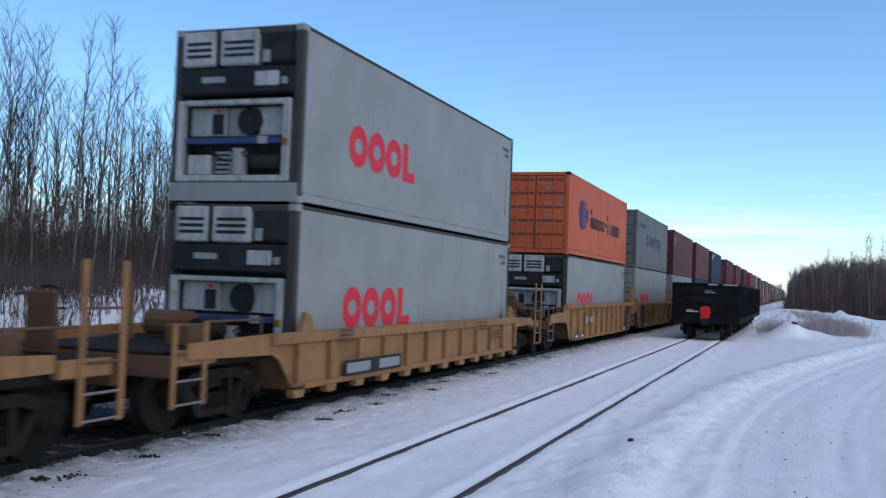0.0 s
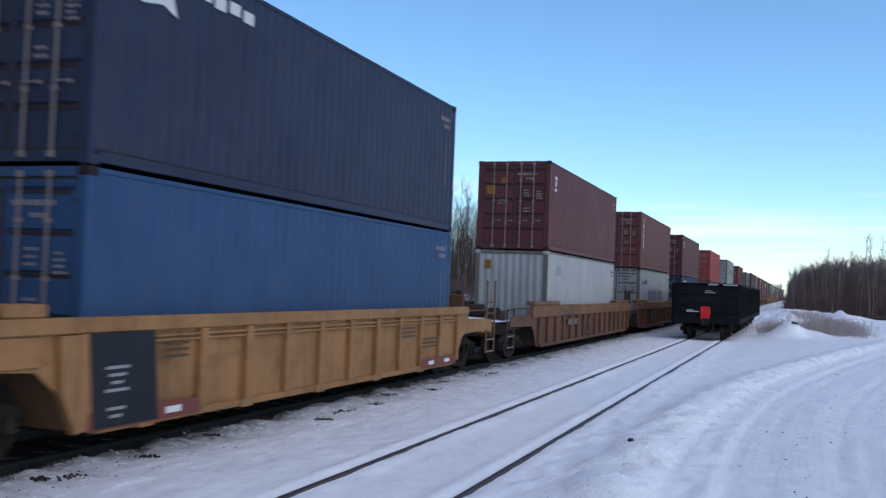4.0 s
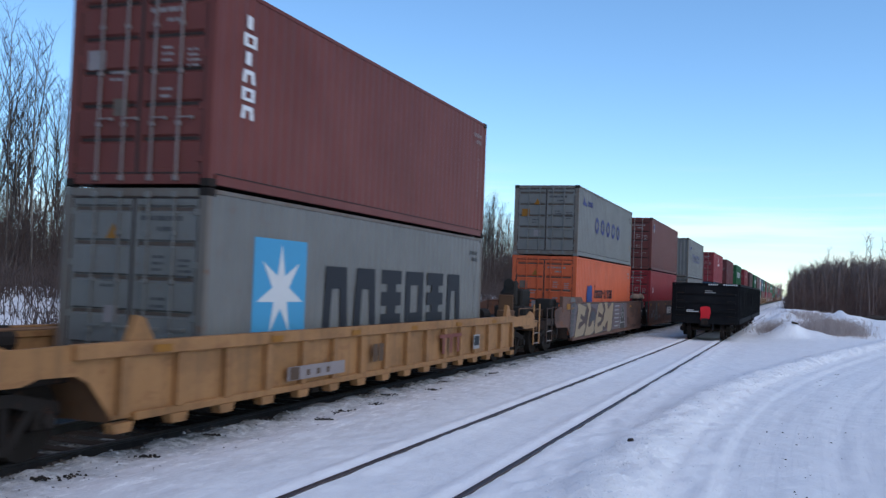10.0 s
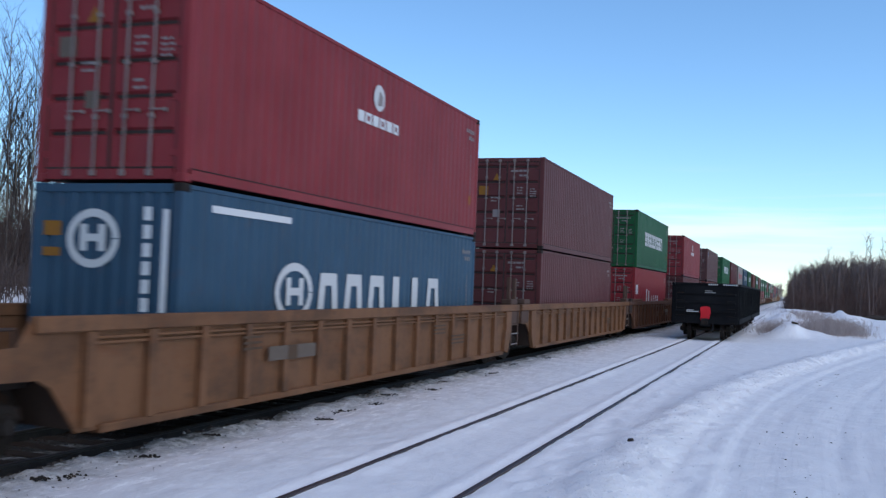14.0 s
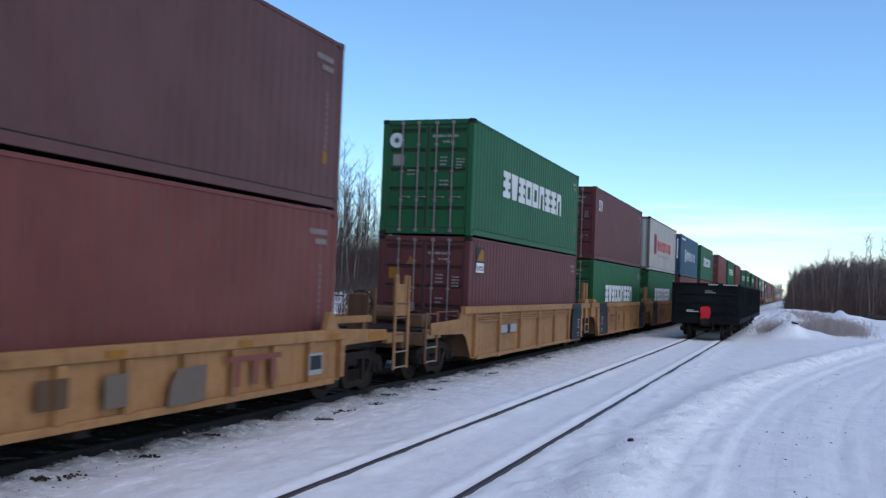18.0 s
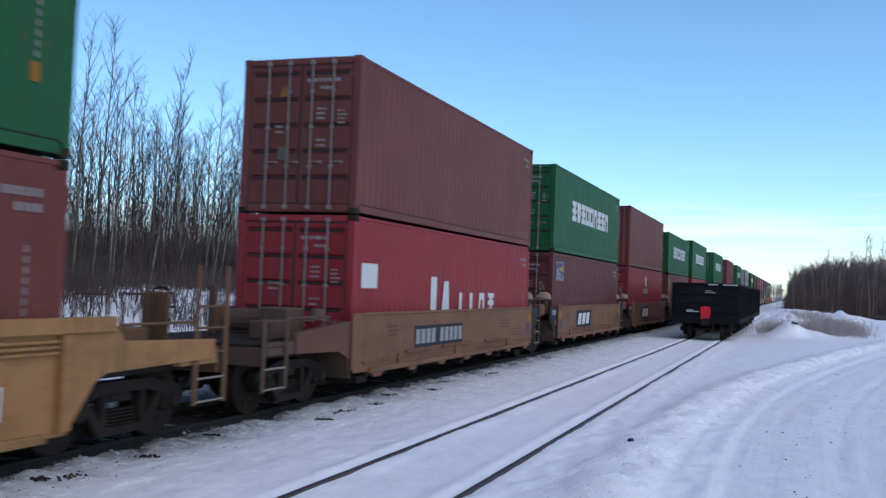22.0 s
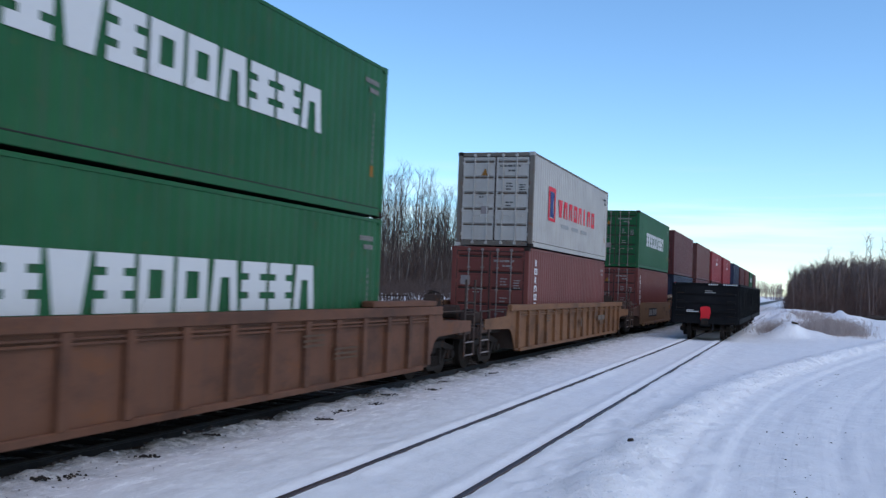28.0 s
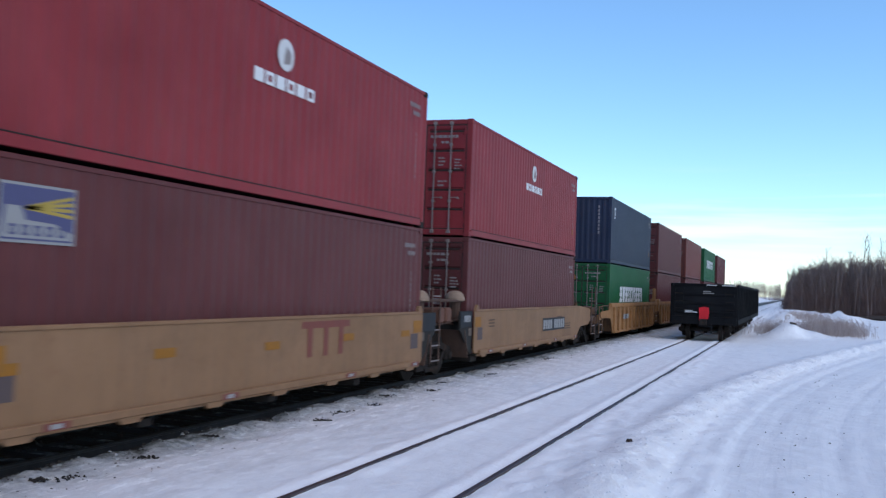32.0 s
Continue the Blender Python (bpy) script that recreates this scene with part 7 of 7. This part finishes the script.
# ---- gondolas left standing on the siding ----
def gondola(y0, length, marked):
    car = thing("gondola", "black high-sided gondola car standing on the siding", "railway car", pose(SIDING, y0 + length / 2, 0), "gondolas on the siding")
    hl, hw, z0, z1 = length / 2 - 0.35, 1.46, 0.98, 2.50
    for sx in (-1, 1):
        a, b = sorted((sx * hw, sx * (hw - 0.02)))
        part("side_wall", Geo().box(a, b, -hl, hl, z0, z1), BLACKCAR, car)
        a, b = sorted((sx * (hw - 0.05), sx * (hw + 0.07)))
        part("top_chord", Geo().box(a, b, -hl, hl, z1, z1 + 0.11, 0.02), BLACKCAR, car)
        part("side_sill", Geo().box(a, b, -hl, hl, z0 - 0.22, z0 + 0.02, 0.02), BLACKCAR, car)
        stake = shared(("stake",), lambda: Geo().prism([(-0.09, z0), (0.09, z0), (0.06, z1), (-0.06, z1)], "x", 0.0, 0.07))
        n = round(length / 1.1)
        for i in range(n):
            part("stake", stake, BLACKCAR, car, at=pose(sx * hw, -hl + 0.15 + (2 * hl - 0.3) * i / (n - 1), 0, 0, 0, 0 if sx > 0 else 180))
    part("floor", Geo().box(-hw + 0.02, hw - 0.02, -hl, hl, z0 - 0.08, z0), BLACKCAR, car)
    part("center_sill", Geo().box(-0.26, 0.26, -hl - 0.05, hl + 0.05, 0.62, z0 - 0.09, 0.02), BLACKCAR, car)
    for s in (-1, 1):
        a, b = sorted((s * hl, s * (hl - 0.03)))
        part("end_wall", Geo().box(-hw + 0.021, hw - 0.021, a, b, z0, z1), BLACKCAR, car)
        a, b = sorted((s * (hl + 0.06), s * (hl - 0.06)))
        part("end_chord", Geo().box(-hw + 0.08, hw - 0.08, a, b, z1, z1 + 0.115, 0.02), BLACKCAR, car)
        for i, z in enumerate((1.30, 1.70, 2.10)):
            a, b = sorted((s * hl, s * (hl + 0.06)))
            part("end_rib", Geo().box(-hw + 0.1, hw - 0.1, a, b, z - 0.06, z + 0.06, 0.03), BLACKCAR, car)
        a, b = sorted((s * (hl + 0.002), s * (hl + 0.10)))
        part("end_sill", Geo().box(-hw, hw, a, b, 0.74, 1.10, 0.02), BLACKCAR, car)
        cp = Geo().box(-0.09, 0.09, *sorted((s * (hl + 0.101), s * (hl + 0.36))), 0.78, 0.95, 0.02)
        cp.prism([(0.16, s * (hl + 0.34)), (0.15, s * (hl + 0.50)), (-0.02, s * (hl + 0.47)), (-0.15, s * (hl + 0.49)), (-0.15, s * (hl + 0.34))], "z", 0.72, 1.0)
        part("coupler", cp, STEEL, car, "rusty knuckle coupler")
        truck(car, s * (hl - 1.55))
        for sx in (-1, 1):
            ld = part("ladder", Geo().box(-0.2, -0.17, -0.02, 0.0, 0.72, 2.4).box(0.17, 0.2, -0.02, 0.0, 0.72, 2.4).box(-0.17, 0.17, -0.016, -0.004, 2.36, 2.39), BLACKCAR, car, at=pose(sx * 1.12, s * (hl + 0.12), 0))
            for z in (0.80, 1.12, 1.45, 1.80, 2.15):
                part("rung", Geo().tube((-0.2, 0, 0), (0.2, 0, 0), 0.013, n=6), STEEL, ld, at=pose(0, -0.01, z))
        pts = [(0.36, s * (hl + 0.1 + 0.12 * q), 0.78 - 0.40 * q) for q in np.linspace(0, 1, 4)]
        part("brake_hose", Geo().hose(pts, 0.03), DARK, car)
    if marked:
        y = -hl - 0.068
        part("number_marking", functools.reduce(lambda g, a: g.box(a, a + 0.055, y - 0.022, y - 0.018, z1 + 0.025, z1 + 0.085), [0.12 + 0.09 * i + (0.22 if i > 4 else 0) for i in range(12)], Geo()), WHITEMARK, car, "white number bars on the rim")
        part("small_marking", Geo().box(-0.05, 0.45, y, y + 0.006, 2.16, 2.20).box(-0.05, 0.3, y, y + 0.006, 2.24, 2.28), PLATE, car)
        part("small_marking", Geo().box(-0.85, -0.3, y, y + 0.006, 1.27, 1.31).box(-0.85, -0.5, y, y + 0.006, 1.34, 1.37), WHITEMARK, car)
        flag = part("marker_flag", Geo().prism([(-0.20, 0.93), (0.02, 0.96), (0.20, 0.99), (0.25, 1.30), (0.22, 1.52), (-0.02, 1.55), (-0.22, 1.50), (-0.19, 1.2)], "y", y - 0.12, y - 0.05), BRIGHTRED, car, "bright red square end-of-train marker")
        part("bracket", Geo().box(-0.03, 0.03, y - 0.05, y + 0.02, 1.0, 1.5), STEEL, flag)
    return car


gondola(45.7, 13.2, True)
gondola(59.0, 14.0, False)


# ---- woods: bare aspens, brush and dry weeds ----
def limb(g, p, d, length, r0, r1, segs, rnd, bend=0.15, sides=3, lift=0.06):
    pts = [p.copy()]
    for i in range(segs):
        d = (d + Vector((rnd.gauss(0, bend), rnd.gauss(0, bend), rnd.gauss(lift, bend * 0.5)))).normalized()
        pts.append(pts[-1] + d * length / segs)
    for i, (a, b) in enumerate(zip(pts, pts[1:])):
        g.tube(a, b, r0 + (r1 - r0) * i / segs, r0 + (r1 - r0) * (i + 1) / segs, n=sides, caps=False)
    return pts


def aspen_geo(height, seed, limbs=24, twigs=5, fine=2, thick=1.0, bends=4, kinks=2, start=0.30, spread=1.0):
    """A bare aspen: slender trunk, short rising limbs from start upwards, twigs and fine twigs."""
    rnd, trunk, crown = random.Random(seed), Geo(), Geo()
    pts = limb(trunk, Vector((0, 0, -0.3)), Vector((rnd.gauss(0, 0.07), rnd.gauss(0, 0.07), 1)), height, 0.0060 * height, 0.008 * thick, 9, rnd, 0.018, 6, 0.05)
    for i in range(limbs):
        q = start + (0.98 - start) * (i + rnd.random()) / limbs
        k = min(8, int(q * 9))
        p = pts[k].lerp(pts[k + 1], q * 9 - k)
        a, out = rnd.uniform(0, 6.283), rnd.uniform(0.35, 0.85) * spread
        length = height * rnd.uniform(0.07, 0.18) * (1.25 - 0.8 * q) * (0.45 + 0.55 * spread) + 0.35
        lp = limb(crown, p, Vector((math.cos(a) * out, math.sin(a) * out, 1.0)), length, (0.022 * (1.2 - q) + 0.006) * thick, 0.006 * thick, bends, rnd, 0.045, 3)
        for _ in range(twigs):
            j = rnd.randint(bends // 4, bends - 1)
            b = rnd.uniform(0, 6.283)
            tp = limb(crown, lp[j].lerp(lp[j + 1], rnd.random()), Vector((math.cos(b) * 0.95, math.sin(b) * 0.95, 1.0)), rnd.uniform(0.35, 1.0), 0.0065 * thick, 0.003 * thick, kinks, rnd, 0.12, 3)
            for _ in range(fine):
                b = rnd.uniform(0, 6.283)
                limb(crown, tp[1], Vector((math.cos(b) * 0.6, math.sin(b) * 0.6, 0.9)), rnd.uniform(0.2, 0.5), 0.0045 * thick, 0.0025 * thick, 1, rnd, 0.2, 3)
    return trunk, crown


def shrub_geo(height, seed, stems=16, thick=1.0, segs=2, twigs=5):
    rnd, g = random.Random(seed), Geo()
    for _ in range(stems):
        p = Vector((rnd.gauss(0, 0.8), rnd.gauss(0, 0.8), -0.1))
        h = height * rnd.uniform(0.45, 1.1)
        lp = limb(g, p, Vector((rnd.gauss(0, 0.22), rnd.gauss(0, 0.22), 1)), h, 0.016 * thick, 0.006 * thick, segs, rnd, 0.12, 3)
        for _ in range(twigs):
            j, b = rnd.randint(0, segs - 1), rnd.uniform(0, 6.283)
            limb(g, lp[j].lerp(lp[j + 1], rnd.random()), Vector((math.cos(b), math.sin(b), 0.9)), h * rnd.uniform(0.14, 0.34), 0.010 * thick, 0.005 * thick, 1, rnd, 0.2, 3)
    return g


def mass(name, label, category, material, variants, places):
    """Many plants in one mesh: places of (x, y, turn, size)."""
    arrays = [(np.array(g.v), np.array(g.f)) for g in variants]
    vs, fs, k = [], [], 0
    for i, (x, y, turn, s) in enumerate(places):
        v, f = arrays[i % len(arrays)]
        c, n = math.cos(turn) * s, math.sin(turn) * s
        vs.append(np.stack([v[:, 0] * c - v[:, 1] * n + x, v[:, 0] * n + v[:, 1] * c + y, v[:, 2] * s + ground_z(x, y)], 1))
        fs.append(f + k)
        k += len(v)
    v, f = np.concatenate(vs), np.concatenate(fs)
    me = bpy.data.meshes.new(name)
    me.vertices.add(len(v))
    me.vertices.foreach_set("co", v.ravel())
    me.loops.add(f.size)
    me.loops.foreach_set("vertex_index", f.ravel())
    me.polygons.add(len(f))
    me.polygons.foreach_set("loop_start", np.arange(0, f.size, 4))
    me.polygons.foreach_set("loop_total", np.full(len(f), 4))
    me.update()
    me.materials.append(None)
    solo(name, me, material, label, category, "stuff")


rnd = random.Random(77)
kinds = []
for i in range(7):
    trunk_g, crown_g = aspen_geo(9.9 + 0.28 * i, 300 + i, 17, 5, 1, 1.25, start=0.36, spread=1.0)
    kinds.append((trunk_g.mesh("trunk", True), crown_g.mesh("crown")))
for i in range(300):
    x, y = -31.0 - 14.0 * rnd.random() ** 1.3, 16.0 + 150.0 * rnd.random() ** 1.15
    trunk_m, crown_m = kinds[rnd.randrange(7)]
    tree = thing("aspen_tree", "bare leafless aspen with a pale slender trunk", "tree", pose(x, y, ground_z(x, y), rnd.gauss(0, 1.5), rnd.gauss(2.5, 2.0)) @ pose(0, 0, 0, 0, 0, rnd.uniform(0, 360)), "bare aspens behind the train")
    tree.scale = (1, 1, rnd.uniform(0.84, 1.04) * (1.16 if y < 45.0 else 1.0))
    part("trunk", trunk_m, BIRCH, tree)
    part("crown", crown_m, TWIG, tree)

stand = [t.join(c) for t, c in (aspen_geo(10.0 + 0.35 * i, 350 + i, 9, 3, 0, 1.5, 3, 1, 0.42, 0.85) for i in range(5))]
mass("aspen_stand", "close stand of slender bare aspens deeper in the wood", "woods", TWIG, stand,
     [(-35.0 - 18.0 * rnd.random(), 14.0 + 190.0 * rnd.random() ** 1.15, rnd.uniform(0, 6.28), rnd.uniform(0.82, 1.04)) for _ in range(440)])
far = [t.join(c) for t, c in (aspen_geo(10.5 + i, 400 + i, 14, 3, 0, 2.4, 2, 1) for i in range(4))]
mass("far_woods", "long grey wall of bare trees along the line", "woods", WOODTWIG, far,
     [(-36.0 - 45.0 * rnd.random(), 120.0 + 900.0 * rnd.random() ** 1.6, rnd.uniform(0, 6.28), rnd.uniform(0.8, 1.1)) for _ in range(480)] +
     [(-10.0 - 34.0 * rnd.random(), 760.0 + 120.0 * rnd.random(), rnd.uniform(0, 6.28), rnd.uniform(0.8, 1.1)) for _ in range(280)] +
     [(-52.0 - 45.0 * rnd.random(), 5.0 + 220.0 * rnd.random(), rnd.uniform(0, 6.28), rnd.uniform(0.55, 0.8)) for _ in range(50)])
brush = [shrub_geo(4.4 + 0.5 * i, 500 + i, 16, 1.25, 2, 6) for i in range(5)]
mass("thicket", "dense brown brush under the bare trees", "brush", BRUSH, brush,
     [(-32.0 - 25.0 * rnd.random() ** 1.2, 8.0 + 190.0 * rnd.random() ** 1.2, rnd.uniform(0, 6.28), rnd.uniform(0.66, 1.2)) for _ in range(1250)] +
     [(-50.0 - 40.0 * rnd.random(), 8.0 + 260.0 * rnd.random(), rnd.uniform(0, 6.28), rnd.uniform(0.8, 1.12)) for _ in range(420)])
near_wood = [t.join(c) for t, c in (aspen_geo(6.6 + 0.4 * i, 600 + i, 26, 8, 0, 1.7, 2, 1) for i in range(4))]


def wood_place():
    y = 140.0 + 95.0 * rnd.random() ** 1.6
    edge = -0.8 - (y - 138.0) * 0.005
    return edge + 26.0 * rnd.random() ** 1.1, y


def wood_height(x):
    """The wood's rounded outline: low at its tip, then even."""
    return 0.52 + 0.28 * step(-1.5, 0.8, x) + 0.20 * step(0.5, 5.5, x)


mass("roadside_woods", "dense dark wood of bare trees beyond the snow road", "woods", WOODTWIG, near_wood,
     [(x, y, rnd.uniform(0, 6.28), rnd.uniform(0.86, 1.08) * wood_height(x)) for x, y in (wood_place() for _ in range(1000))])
tall_wood = [t.join(c) for t, c in (aspen_geo(10.6 + 0.5 * i, 640 + i, 16, 5, 0, 1.9, 3, 1) for i in range(3))]
mass("tall_aspens", "few tall bare aspens standing over the wood", "tree", WOODTWIG, tall_wood,
     [(8.2, 141.0, 0.4, 1.05), (9.6, 143.0, 2.0, 0.98), (11.0, 140.5, 1.0, 0.90), (12.0, 142.0, 4.0, 0.95), (7.2, 146.0, 5.0, 0.82), (3.6, 144.0, 3.0, 0.80), (14.5, 141.0, 2.5, 0.97)])
pale_stems = [t for t, c in (aspen_geo(6.8 + 0.4 * i, 660 + i, 4, 1, 0, 2.4, 2, 1) for i in range(3))]
mass("pale_trunks", "pale slender trunks at the edge of the wood", "woods", WOODTWIG, pale_stems,
     [(x, y - 2.0, rnd.uniform(0, 6.28), rnd.uniform(0.8, 1.0) * wood_height(x)) for x, y in ((-0.5 + 17.0 * rnd.random(), 138.5 + 2.0 * rnd.random()) for _ in range(30))])
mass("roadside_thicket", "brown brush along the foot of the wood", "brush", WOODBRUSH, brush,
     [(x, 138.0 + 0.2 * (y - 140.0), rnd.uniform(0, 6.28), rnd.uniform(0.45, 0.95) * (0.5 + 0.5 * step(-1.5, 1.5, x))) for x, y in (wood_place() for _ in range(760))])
weeds = [shrub_geo(0.9, 700 + i, 46, 0.55, 2, 5) for i in range(3)]
mass("dry_weeds", "dry pale weed stalks sticking out of the snow banks", "weeds", WEED, weeds,
     [(rnd.uniform(1.3, 2.5), rnd.gauss(58.5, 1.0), rnd.uniform(0, 6.28), rnd.uniform(0.6, 1.15)) for _ in range(50)] +
     [(rnd.gauss(-1.05, 0.12), rnd.gauss(55.0, 0.6), rnd.uniform(0, 6.28), rnd.uniform(0.45, 0.75)) for _ in range(12)] +
     [(rnd.uniform(-0.6, 2.6), rnd.uniform(84, 100), rnd.uniform(0, 6.28), rnd.uniform(0.5, 0.9)) for _ in range(30)])
solo("stick", Geo().tube((-0.16, 0, 0), (0.16, 0.02, 0.05), 0.06, 0.045, n=7), LOG, "short dark stick lying on the snow bank", "stick", m=pose(0.02, 53.6, ground_z(0.02, 53.6) + 0.05, 0, 20, 20))
scrub = [shrub_geo(1.0, 720 + i, 16, 1.0, 2, 4) for i in range(4)]
mass("scrub", "low tangled scrub in the snow before the trees", "brush", BRUSH, scrub,
     [(rnd.uniform(-31.0, -20.0), 9.0 + 140.0 * rnd.random() ** 1.2, rnd.uniform(0, 6.28), rnd.uniform(0.5, 1.5)) for _ in range(1000)])
for i in range(9):
    a = math.radians(rnd.uniform(60, 120))
    x, y = 8.6 + rnd.gauss(0, 1.2), 101.5 + rnd.gauss(0, 0.8)
    g = Geo().tube((-1.6 * math.sin(a), -1.6 * math.cos(a), 0), (1.6 * math.sin(a), 1.6 * math.cos(a), 0), 0.13, 0.10, n=9)
    solo("log", g, LOG, "dark felled log lying in the snow", "log", m=pose(x, y, ground_z(x, y) + 0.10 + 0.1 * (i % 3)), group="felled logs by the wood")


# ---- the train rolls by ----
def motions():
    times = (0.0, 8.0, 16.0, 24.0, 32.0)
    for ob, y in TRAIN:
        p = ob.matrix_basis.translation.copy()
        walk(ob, [(t, pose(p.x, y - gone(t), p.z)) for t in times])
    # wheels turn with the way rolled; alike wheelsets share one turning
    steps = [i / FPS for i in range(frame(32.0))]
    rolling = {ob for ob, _ in TRAIN}
    for k, s in enumerate((-1, 1)):
        sets = [w for w in WHEELS[k] if w.parent.parent in rolling]
        walk(sets[0], [(t, pose(0, s * 0.89, WR, math.degrees(gone(t) / WR) % 360.0)) for t in steps])
        lead = sets[0].animation_data
        for w in sets[1:]:
            w.rotation_mode = "QUATERNION"
            own = w.animation_data_create()
            own.action = lead.action
            own.action_slot = lead.action_slot


motions()
